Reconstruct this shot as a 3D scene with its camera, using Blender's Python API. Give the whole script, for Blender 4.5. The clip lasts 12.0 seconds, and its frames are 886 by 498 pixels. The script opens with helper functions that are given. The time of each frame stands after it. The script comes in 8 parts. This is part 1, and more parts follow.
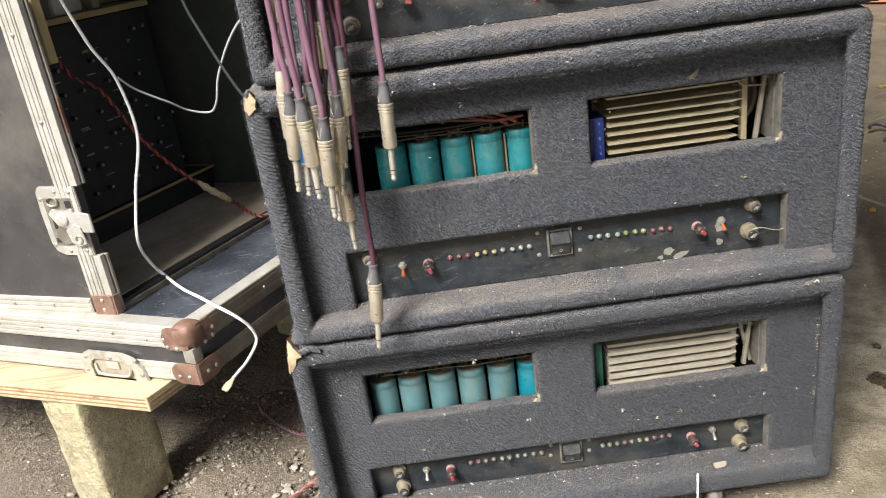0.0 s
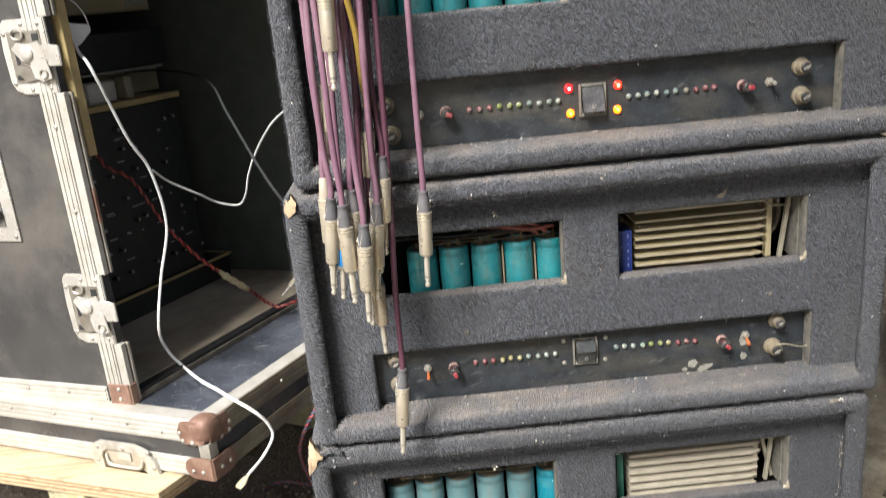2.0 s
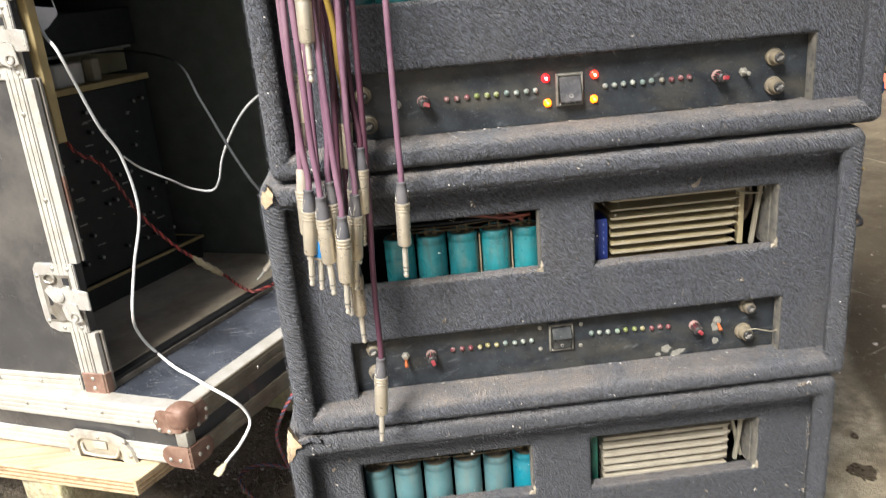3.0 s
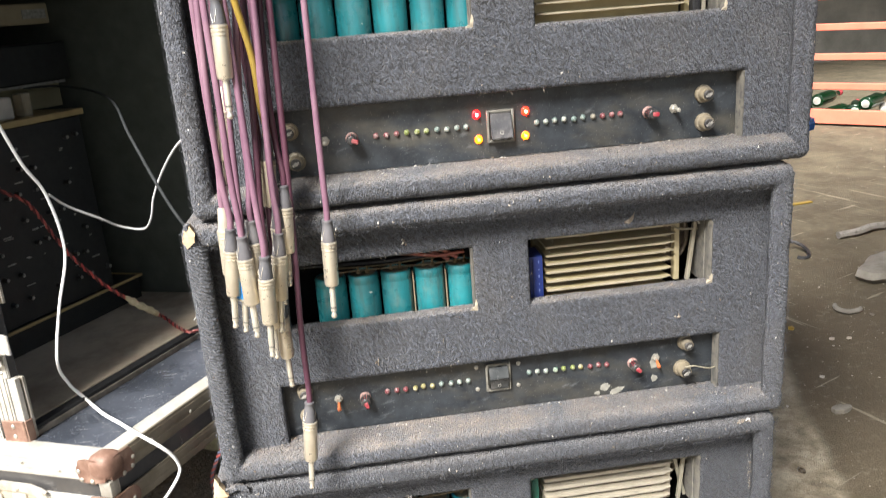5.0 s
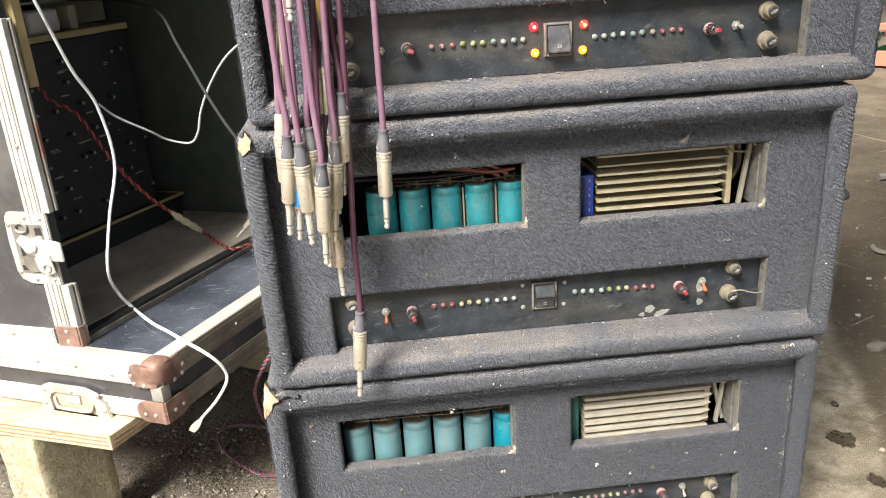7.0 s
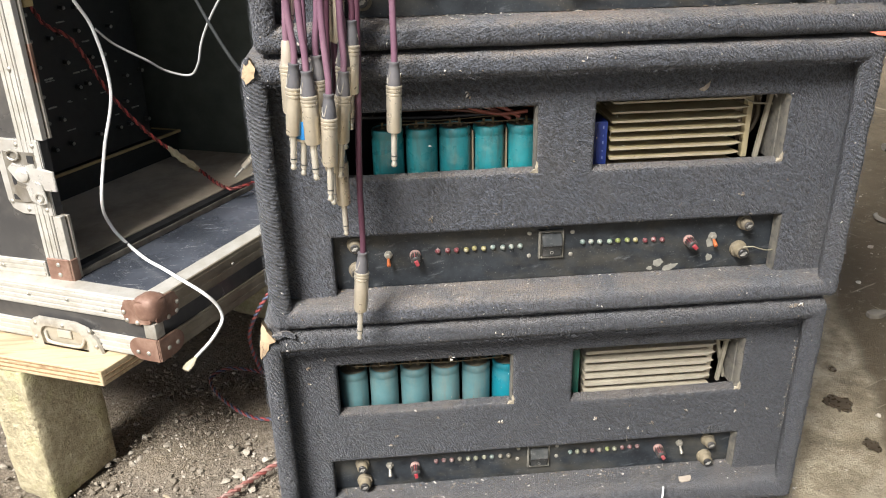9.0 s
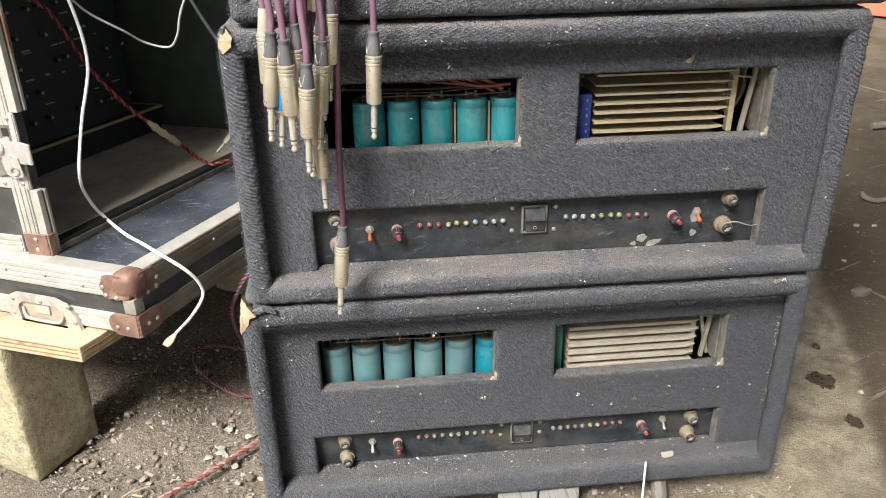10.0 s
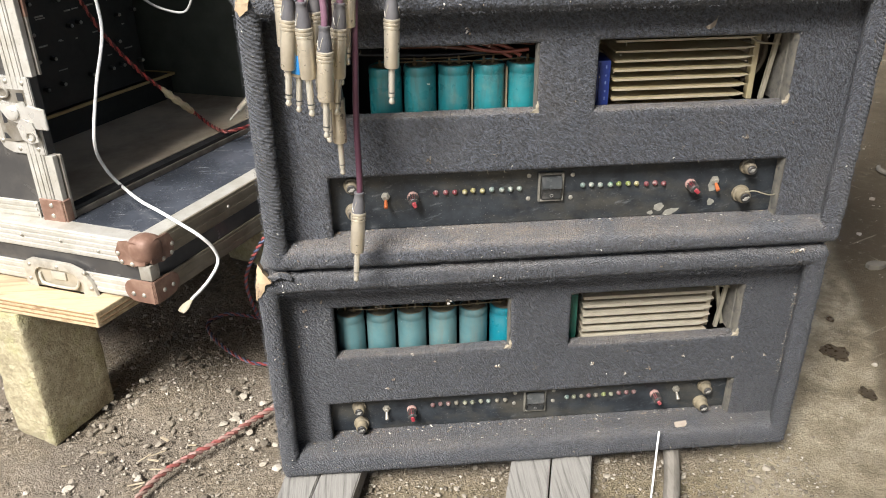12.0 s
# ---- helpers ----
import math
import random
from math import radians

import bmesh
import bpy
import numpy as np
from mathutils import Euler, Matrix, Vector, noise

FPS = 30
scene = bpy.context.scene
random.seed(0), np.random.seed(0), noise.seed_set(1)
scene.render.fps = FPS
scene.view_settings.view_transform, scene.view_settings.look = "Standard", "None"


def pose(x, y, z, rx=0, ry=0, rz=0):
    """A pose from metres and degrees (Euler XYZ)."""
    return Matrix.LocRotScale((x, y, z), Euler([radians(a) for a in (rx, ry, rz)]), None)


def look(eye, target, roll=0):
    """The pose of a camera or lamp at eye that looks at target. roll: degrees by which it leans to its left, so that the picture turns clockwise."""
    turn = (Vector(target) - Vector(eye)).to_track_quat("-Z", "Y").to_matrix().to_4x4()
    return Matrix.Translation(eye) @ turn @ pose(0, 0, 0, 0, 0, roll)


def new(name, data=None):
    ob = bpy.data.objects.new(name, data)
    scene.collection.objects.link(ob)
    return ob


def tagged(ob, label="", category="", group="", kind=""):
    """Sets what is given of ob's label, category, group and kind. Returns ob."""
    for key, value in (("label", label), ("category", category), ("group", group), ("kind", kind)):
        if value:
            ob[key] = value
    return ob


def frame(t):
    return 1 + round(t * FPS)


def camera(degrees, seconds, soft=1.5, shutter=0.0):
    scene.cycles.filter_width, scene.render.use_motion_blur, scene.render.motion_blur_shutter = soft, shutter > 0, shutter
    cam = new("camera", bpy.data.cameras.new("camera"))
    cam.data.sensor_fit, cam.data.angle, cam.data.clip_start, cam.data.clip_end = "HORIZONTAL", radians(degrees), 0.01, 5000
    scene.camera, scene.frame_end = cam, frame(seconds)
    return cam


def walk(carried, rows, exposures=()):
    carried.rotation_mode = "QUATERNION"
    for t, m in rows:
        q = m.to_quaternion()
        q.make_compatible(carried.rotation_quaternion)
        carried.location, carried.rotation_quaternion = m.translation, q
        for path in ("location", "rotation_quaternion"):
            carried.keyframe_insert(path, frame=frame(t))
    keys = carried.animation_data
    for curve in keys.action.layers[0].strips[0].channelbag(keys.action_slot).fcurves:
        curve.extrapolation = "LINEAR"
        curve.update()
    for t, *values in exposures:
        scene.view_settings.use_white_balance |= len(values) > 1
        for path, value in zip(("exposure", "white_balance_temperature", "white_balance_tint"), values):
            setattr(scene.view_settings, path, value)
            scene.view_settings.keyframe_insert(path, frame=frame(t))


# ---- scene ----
cam = camera(58.0, 12.0, soft=0.95, shutter=0.45)
PATH = [
    (0, (-0.1342, -0.8283, 0.7680), (-0.1362, 0.0902, 0.3725), -7.99),
    (0.5, (-0.1587, -0.8110, 0.7666), (-0.1608, 0.1078, 0.3717), -8.24),
    (1, (-0.1568, -0.8145, 0.7632), (-0.1536, 0.1071, 0.3752), -8.17),
    (1.5, (-0.1551, -0.8239, 0.7681), (-0.1349, 0.1070, 0.4034), -7.38),
    (2, (-0.1725, -0.8245, 0.8006), (-0.1524, 0.1283, 0.4976), -5.38),
    (2.5, (-0.1677, -0.8220, 0.8142), (-0.1432, 0.1392, 0.5396), -5.23),
    (3, (-0.1788, -0.8204, 0.8189), (-0.1251, 0.1192, 0.4806), -4.96),
    (3.2, (-0.1683, -0.8261, 0.8141), (-0.1092, 0.1095, 0.4661), -4.82),
    (4.8, (-0.1464, -0.8102, 0.8064), (-0.0512, 0.1337, 0.4902), -4.34),
    (5, (-0.1412, -0.8052, 0.8150), (-0.0401, 0.1429, 0.5132), -4.49),
    (5.5, (-0.1416, -0.8090, 0.8250), (-0.0380, 0.1448, 0.5432), -4.75),
    (6, (-0.1431, -0.8120, 0.8242), (-0.0534, 0.1435, 0.5431), -4.94),
    (6.5, (-0.1601, -0.8152, 0.8057), (-0.0894, 0.1246, 0.4716), -4.38),
    (6.7, (-0.1696, -0.8135, 0.7973), (-0.1011, 0.1179, 0.4400), -4.06),
    (8.3, (-0.1832, -0.8048, 0.7815), (-0.1241, 0.1149, 0.3933), -2.69),
    (8.5, (-0.1879, -0.7964, 0.7760), (-0.1232, 0.1178, 0.3759), -2.20),
    (9, (-0.1884, -0.7933, 0.7660), (-0.1160, 0.1130, 0.3498), -1.32),
    (9.5, (-0.1843, -0.7927, 0.7600), (-0.1051, 0.1065, 0.3296), -0.90),
    (10, (-0.1789, -0.7893, 0.7558), (-0.0960, 0.1059, 0.3179), -0.92),
    (10.5, (-0.1756, -0.7923, 0.7570), (-0.0933, 0.1027, 0.3185), -1.10),
    (11, (-0.1778, -0.7965, 0.7623), (-0.0954, 0.0958, 0.3185), -1.14),
    (11.5, (-0.1804, -0.7954, 0.7544), (-0.1068, 0.0908, 0.2969), -1.04),
    (12, (-0.1875, -0.7895, 0.7478), (-0.1165, 0.0923, 0.2817), -0.87),
]
EXPOSURES = [(0.0, 1.04), (1.5, 1.11), (3.0, 1.24), (4.8, 1.59), (6.2, 1.60), (8.3, 1.17), (9.5, 1.09), (12.0, 1.03)]
walk(cam, [(t, look(eye, target, roll)) for t, eye, target, roll in PATH], EXPOSURES)

# ---- light ----
world = bpy.data.worlds.new("sky")
scene.world = world
world.use_nodes = True
wn = world.node_tree
sky = wn.nodes.new("ShaderNodeTexSky")
sky.sky_type = 'NISHITA'
sky.sun_disc = False
SUN_ELEV, SUN_AZ = 48.0, 236.5          # degrees; azimuth counted from +x, anticlockwise: where the sun stands
sky.sun_elevation = radians(SUN_ELEV)
sky.sun_rotation = radians(90.0 - SUN_AZ)
sky.air_density, sky.dust_density = 1.0, 3.0
wn.links.new(sky.outputs[0], wn.nodes["Background"].inputs[0])
wn.nodes["Background"].inputs[1].default_value = 0.064
sun_data = bpy.data.lights.new("sun", 'SUN')
sun_data.energy, sun_data.angle, sun_data.color = 4.85, radians(21.0), (1.0, 0.98, 0.955)
sun = new("sun", sun_data)
sun_dir = Vector((math.cos(radians(SUN_AZ)) * math.cos(radians(SUN_ELEV)), math.sin(radians(SUN_AZ)) * math.cos(radians(SUN_ELEV)), math.sin(radians(SUN_ELEV))))
sun.matrix_world = look(sun_dir * 20, (0, 0, 0))


# ---- materials ----
class Nodes:
    """A short way to write node trees."""

    def __init__(self, name):
        self.m = bpy.data.materials.new(name)
        self.m.use_nodes = True
        self.t = self.m.node_tree
        self.b = self.t.nodes["Principled BSDF"]

    def add(self, kind, **values):
        n = self.t.nodes.new(kind)
        for k, v in values.items():
            if k in n.inputs:
                n.inputs[k].default_value = v
        return n

    def link(self, a, b):
        self.t.links.new(a, b)

    def coords(self, space="Object"):
        if space == "World":
            return self.add("ShaderNodeNewGeometry").outputs["Position"]
        return self.add("ShaderNodeTexCoord").outputs[space]

    def turned(self, co, along, stretch):
        """Coordinates drawn out along a direction."""
        d = Vector(along).normalized()
        e = d.orthogonal().normalized()
        axes = (d / stretch, e, d.cross(e))
        out = self.add("ShaderNodeCombineXYZ")
        for k, axis in enumerate(axes):
            dot = self.add("ShaderNodeVectorMath")
            dot.operation = 'DOT_PRODUCT'
            self.link(co, dot.inputs[0])
            dot.inputs[1].default_value = axis
            self.link(dot.outputs["Value"], out.inputs[k])
        return out.outputs[0]

    def noise(self, co, scale, detail=3.0, rough=0.55):
        n = self.add("ShaderNodeTexNoise", Scale=scale, Detail=detail, Roughness=rough)
        self.link(co, n.inputs["Vector"])
        return n.outputs["Fac"]

    def rows(self, co, across, pitch, wobble):
        """Soft parallel ridges, pitch metres apart across a direction, shifted by wobble (0 to 1)."""
        dot = self.add("ShaderNodeVectorMath")
        dot.operation = 'DOT_PRODUCT'
        self.link(co, dot.inputs[0])
        dot.inputs[1].default_value = Vector(across).normalized() * (2 * math.pi / pitch)
        return self.math('ADD', self.math('MULTIPLY', self.math('SINE', self.math('ADD', dot.outputs["Value"], self.math('MULTIPLY', wobble, 9.0))), 0.5), 0.5)

    def ramp(self, fac, stops):
        n = self.add("ShaderNodeValToRGB")
        while len(n.color_ramp.elements) < len(stops):
            n.color_ramp.elements.new(0.5)
        for e, (p, c) in zip(n.color_ramp.elements, stops):
            e.position = p
            e.color = (*c, 1) if len(c) == 3 else c
        self.link(fac, n.inputs[0])
        return n.outputs[0]

    def band(self, fac, lo, hi):
        n = self.add("ShaderNodeMapRange")
        n.inputs["From Min"].default_value = lo
        n.inputs["From Max"].default_value = hi
        self.link(fac, n.inputs["Value"])
        return n.outputs[0]

    def mix(self, fac, a, b, mode='MIX'):
        n = self.add("ShaderNodeMix")
        n.data_type, n.blend_type = 'RGBA', mode
        for s, v in ((0, fac), (6, a), (7, b)):
            if isinstance(v, (float, int)):
                n.inputs[s].default_value = v
            elif isinstance(v, tuple):
                n.inputs[s].default_value = (*v, 1)
            else:
                self.link(v, n.inputs[s])
        return n.outputs[2]

    def math(self, op, a, b=0.0):
        n = self.add("ShaderNodeMath")
        n.operation = op
        for s, v in ((0, a), (1, b)):
            if isinstance(v, (float, int)):
                n.inputs[s].default_value = v
            else:
                self.link(v, n.inputs[s])
        return n.outputs[0]

    def bump(self, height, strength, distance):
        n = self.add("ShaderNodeBump", Strength=strength, Distance=distance)
        self.link(height, n.inputs["Height"])
        self.link(n.outputs[0], self.b.inputs["Normal"])

    def set(self, **values):
        for k, v in values.items():
            k = k.replace("_", " ")
            if isinstance(v, (float, int)):
                self.b.inputs[k].default_value = v
            elif isinstance(v, tuple):
                self.b.inputs[k].default_value = (*v, 1)
            else:
                self.link(v, self.b.inputs[k])
        return self.m


def surface(name, light, dark, scale=20.0, rough=0.6, metal=0.0, bump=0.2, bump_scale=200.0, depth=0.0006, dirt=None, dirt_amount=0.35, dirt_scale=9.0, spread=0.25, coat=0.0):
    """A plain material: two tones, dirt in patches, fine relief."""
    n = Nodes(name)
    co = n.coords("World")
    fine = n.noise(co, scale, 5.0, 0.6)
    col = n.mix(n.band(fine, 0.3, 0.7), dark, light)
    if dirt:
        big = n.noise(co, dirt_scale, 6.0, 0.68)
        col = n.mix(n.math('MULTIPLY', n.band(big, 0.46, 0.70), dirt_amount * 2), col, dirt)
    r = n.band(n.noise(co, scale * 2.3, 4.0), 0.2, 0.8)
    rr = n.math('ADD', n.math('MULTIPLY', r, spread), rough - spread / 2)
    n.bump(n.noise(co, bump_scale, 4.0), bump, depth)
    return n.set(Base_Color=col, Roughness=rr, Metallic=metal, Coat_Weight=coat)


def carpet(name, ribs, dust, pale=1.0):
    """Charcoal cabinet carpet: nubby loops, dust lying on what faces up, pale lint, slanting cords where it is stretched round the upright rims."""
    n = Nodes(name)
    co = n.coords("World")
    wobble = n.noise(co, 120.0, 2.0, 0.6)
    weave = n.math('MULTIPLY', n.rows(co, (0.90, 0.55, 0.42), 0.0030, wobble), n.rows(co, (-0.45, 0.80, 0.90), 0.0026, wobble))
    nap = n.noise(co, 620.0, 3.0, 0.75)
    lie = n.turned(co, (0.80, 0.10, -0.50), 1.7)
    clump = n.noise(lie, 300.0, 3.0, 0.7)
    woven = 0.62 if ribs else 0.36
    nub = n.math('ADD', n.math('MULTIPLY', n.band(weave, 0.05, 0.75), woven), n.math('MULTIPLY', n.band(nap, 0.36, 0.64), 1.0 - woven))
    mid = n.noise(co, 40.0, 4.0, 0.6)
    big = n.noise(co, 7.0, 4.0, 0.6)
    tuft = n.noise(n.turned(co, (0.55, 0.10, -0.80), 2.2), 430.0, 2.0, 0.8)
    tone = n.math('ADD', n.math('MULTIPLY', nub, 0.28), n.math('ADD', n.math('MULTIPLY', n.band(clump, 0.40, 0.60), 0.34), n.math('MULTIPLY', n.band(tuft, 0.40, 0.60), 0.38)))
    # deep pile dark, tuft tips pale: shade between tufts put into the colour
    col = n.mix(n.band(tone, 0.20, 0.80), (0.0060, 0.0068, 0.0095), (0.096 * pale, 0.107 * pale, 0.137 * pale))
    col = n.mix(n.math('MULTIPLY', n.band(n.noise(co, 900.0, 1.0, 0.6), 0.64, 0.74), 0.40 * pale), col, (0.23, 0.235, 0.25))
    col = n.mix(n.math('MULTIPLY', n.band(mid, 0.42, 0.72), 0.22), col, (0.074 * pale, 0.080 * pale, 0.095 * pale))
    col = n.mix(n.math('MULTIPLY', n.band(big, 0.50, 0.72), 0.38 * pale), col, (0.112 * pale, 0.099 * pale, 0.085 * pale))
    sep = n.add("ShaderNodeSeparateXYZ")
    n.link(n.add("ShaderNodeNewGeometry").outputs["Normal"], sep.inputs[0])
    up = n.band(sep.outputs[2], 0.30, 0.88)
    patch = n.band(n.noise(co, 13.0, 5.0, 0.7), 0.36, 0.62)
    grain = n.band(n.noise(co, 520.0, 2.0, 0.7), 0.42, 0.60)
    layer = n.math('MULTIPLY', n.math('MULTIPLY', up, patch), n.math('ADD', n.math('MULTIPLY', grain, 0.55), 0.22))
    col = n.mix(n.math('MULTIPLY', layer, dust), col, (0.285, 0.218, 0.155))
    vor = n.add("ShaderNodeTexVoronoi", Scale=70.0)
    n.link(co, vor.inputs["Vector"])
    lint = n.math('MULTIPLY', n.band(vor.outputs["Distance"], 0.060, 0.030), n.band(n.noise(co, 30.0, 2.0), 0.60, 0.64))
    col = n.mix(lint, col, (0.42, 0.41, 0.39))
    height = n.math('ADD', n.math('MULTIPLY', nub, 0.6), n.math('ADD', n.math('MULTIPLY', n.band(clump, 0.30, 0.70), 0.8), n.math('MULTIPLY', n.band(tuft, 0.34, 0.66), 0.8)))
    if ribs:
        col = n.mix(0.08, col, (0.16 * pale, 0.17 * pale, 0.19 * pale))
        # the strips wrapped round the upright edges show their slanting cords
        place = n.add("ShaderNodeSeparateXYZ")
        n.link(co, place.inputs[0])
        upright = n.math('MAXIMUM', n.band(place.outputs[0], -0.284, -0.296), n.math('MULTIPLY', n.band(place.outputs[0], 0.304, 0.316), 0.6))
        corded = n.math('MULTIPLY', n.band(place.outputs[2], 0.338, 0.350), n.band(place.outputs[2], 0.606, 0.594))
        upright = n.math('MULTIPLY', upright, n.math('ADD', n.math('MULTIPLY', corded, 0.92), 0.08))
        col = n.mix(n.math('MULTIPLY', upright, 0.22), col, (0.17, 0.175, 0.185))
        cords = n.rows(co, (0.50, -0.30, 0.86), 0.0036, n.math('MULTIPLY', wobble, 0.34))
        height = n.math('ADD', n.math('MULTIPLY', height, n.math('SUBTRACT', 1.0, n.math('MULTIPLY', upright, 0.20))), n.math('MULTIPLY', n.math('MULTIPLY', cords, upright), 0.85))
        # the gaps between the cords carry their shade in the colour
        groove = n.math('MULTIPLY', n.band(cords, 0.55, 0.0), n.math('MULTIPLY', upright, 0.55))
        col = n.mix(groove, col, (0.018, 0.020, 0.026))
    n.bump(height, 1.0, 0.0029)
    return n.set(Base_Color=col, Roughness=0.95, Sheen_Weight=0.25, Sheen_Roughness=0.6, Specular_IOR_Level=0.15)


def extruded(name, light, dark, rough, axis_scale):
    """Ribbed aluminium extrusion, dull and scuffed."""
    n = Nodes(name)
    co = n.coords("World")
    worn = n.noise(co, 25.0, 6.0, 0.7)
    col = n.mix(n.band(worn, 0.35, 0.7), light, dark)
    spots = n.noise(co, 220.0, 3.0, 0.7)
    col = n.mix(n.math('MULTIPLY', n.band(spots, 0.62, 0.72), 0.5), col, (0.16, 0.13, 0.10))
    n.bump(n.noise(co, axis_scale, 3.0), 0.15, 0.0004)
    return n.set(Base_Color=col, Roughness=n.math('ADD', n.math('MULTIPLY', worn, 0.25), rough), Metallic=0.35)


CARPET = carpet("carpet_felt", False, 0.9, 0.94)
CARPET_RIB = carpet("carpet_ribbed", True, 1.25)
# for the bottom amplifier: less dust and a darker pile
CARPET_LESS = carpet("carpet_felt_dark_clean", False, 0.6, 0.62)
CARPET_RIB_LESS = carpet("carpet_ribbed_dark_clean", True, 0.38, 0.64)
TORN_WOOD = surface("torn_plywood", (0.47, 0.36, 0.23), (0.27, 0.19, 0.115), 60.0, 0.8, bump=0.5)


def plate_metal():
    """Black painted sheet: bluish sheen, brown grime in patches, pale scuffs and specks."""
    n = Nodes("black_panel")
    co = n.coords("World")
    col = n.mix(n.band(n.noise(co, 45.0, 6.0, 0.7), 0.32, 0.70), (0.008, 0.010, 0.013), (0.034, 0.040, 0.046))
    grime = n.band(n.noise(n.turned(co, (1.0, 0.0, -0.15), 2.2), 24.0, 6.0, 0.7), 0.47, 0.68)
    col = n.mix(n.math('MULTIPLY', grime, 0.55), col, (0.085, 0.076, 0.056))
    scuff = n.band(n.noise(n.turned(co, (1.0, 0.0, 0.25), 3.5), 95.0, 5.0, 0.75), 0.60, 0.72)
    col = n.mix(n.math('MULTIPLY', scuff, 0.55), col, (0.150, 0.160, 0.165))
    specks = n.band(n.noise(co, 520.0, 2.0, 0.6), 0.66, 0.72)
    col = n.mix(n.math('MULTIPLY', specks, 0.6), col, (0.24, 0.23, 0.20))
    n.bump(n.noise(co, 260.0, 4.0), 0.12, 0.0004)
    return n.set(Base_Color=col, Roughness=n.math('ADD', n.math('MULTIPLY', n.noise(co, 60.0, 4.0), 0.40), 0.20))


PANEL_METAL = plate_metal()
# bare fin edges, paler also because the light they catch is in the colour
FIN_EDGE_LIT = surface("bare_lit_fin_edge", (0.48, 0.425, 0.315), (0.34, 0.295, 0.205), 60.0, 0.45, 0.2, dirt=(0.34, 0.29, 0.19), dirt_scale=30.0)
WORN_EDGE = surface("worn_board_edge", (0.22, 0.20, 0.155), (0.055, 0.054, 0.053), 120.0, 0.9, bump=0.6, bump_scale=300.0, depth=0.002, dirt=(0.07, 0.07, 0.07), dirt_amount=0.45, dirt_scale=60.0)
FIN_GREY = surface("grey_fin", (0.46, 0.42, 0.33), (0.34, 0.305, 0.23), 30.0, 0.55, 0.15, 0.15, 250.0, 0.0004, (0.27, 0.225, 0.16), 0.4, 18.0)
# the same lightened edge for the grey fins
FIN_GREY_EDGE = surface("grey_fin_edge", (0.50, 0.46, 0.37), (0.36, 0.325, 0.25), 60.0, 0.45, 0.2, dirt=(0.34, 0.30, 0.24), dirt_scale=30.0)
FIN_METAL = surface("dusty_fin", (0.41, 0.35, 0.205), (0.30, 0.25, 0.135), 30.0, 0.55, 0.15, 0.15, 250.0, 0.0004, (0.34, 0.28, 0.18), 0.4, 18.0)
CHASSIS = surface("chassis_black", (0.020, 0.020, 0.021), (0.010, 0.010, 0.010), 40.0, 0.7)
FAN = surface("fan_brown", (0.16, 0.125, 0.085), (0.075, 0.06, 0.045), 60.0, 0.6, dirt=(0.26, 0.21, 0.14), dirt_scale=40.0)
CHIP = surface("bare_chip", (0.44, 0.39, 0.30), (0.24, 0.205, 0.15), 120.0, 0.9)
BLOCK_MARK = surface("block_mark", (0.16, 0.20, 0.34), (0.09, 0.12, 0.24), 120.0, 0.6)
BRACKET = surface("bracket_grey", (0.36, 0.335, 0.265), (0.24, 0.22, 0.165), 40.0, 0.5, 0.3, dirt=(0.25, 0.20, 0.13))
BLUE_BLOCK = surface("blue_block", (0.014, 0.030, 0.17), (0.010, 0.022, 0.12), 60.0, 0.45, dirt=(0.15, 0.15, 0.2), dirt_amount=0.2)
GREEN_BLOCK = surface("green_block", (0.02, 0.13, 0.09), (0.012, 0.07, 0.05), 60.0, 0.5, dirt=(0.12, 0.13, 0.11))


def can(name, light, dark, grime, amount, rough):
    """A capacitor's sleeve: shrink film with brown grime running down it and dust smeared round."""
    n = Nodes(name)
    co = n.coords("World")
    col = n.mix(n.band(n.noise(co, 24.0, 4.0, 0.6), 0.32, 0.68), dark, light)
    run = n.band(n.noise(n.turned(co, (0.0, 0.0, 1.0), 7.0), 130.0, 5.0, 0.7), 0.47, 0.70)
    col = n.mix(n.math('MULTIPLY', run, amount), col, grime)
    smear = n.band(n.noise(co, 55.0, 6.0, 0.72), 0.52, 0.70)
    col = n.mix(n.math('MULTIPLY', smear, amount * 0.8), col, tuple(0.5 * (a + b) for a, b in zip(light, (0.20, 0.19, 0.14))))
    n.bump(n.noise(co, 160.0, 3.0), 0.10, 0.0004)
    return n.set(Base_Color=col, Roughness=n.math('ADD', n.math('MULTIPLY', n.noise(co, 70.0, 4.0), 0.30), rough - 0.15), Coat_Weight=0.55, Coat_Roughness=0.22)


TEAL = can("capacitor_teal", (0.014, 0.180, 0.198), (0.009, 0.118, 0.135), (0.040, 0.055, 0.042), 0.60, 0.30)
TEAL_DUSTY = can("capacitor_dusty", (0.085, 0.180, 0.190), (0.050, 0.125, 0.138), (0.130, 0.135, 0.110), 0.50, 0.55)
TEAL_BRIGHT = can("capacitor_bright", (0.008, 0.185, 0.235), (0.006, 0.15, 0.195), (0.03, 0.08, 0.09), 0.3, 0.3)
SPACER = surface("cap_spacer", (0.22, 0.18, 0.115), (0.12, 0.098, 0.063), 80.0, 0.85)
CAP_LID = surface("capacitor_lid", (0.22, 0.19, 0.13), (0.10, 0.085, 0.06), 90.0, 0.7, dirt=(0.30, 0.26, 0.19), dirt_scale=60.0)
SOLDER = surface("terminal_brass", (0.26, 0.20, 0.11), (0.15, 0.11, 0.06), 80.0, 0.45, 0.7)
WIRE_RED = surface("wire_red", (0.50, 0.070, 0.060), (0.36, 0.050, 0.045), 60.0, 0.5, dirt=(0.2, 0.15, 0.12))
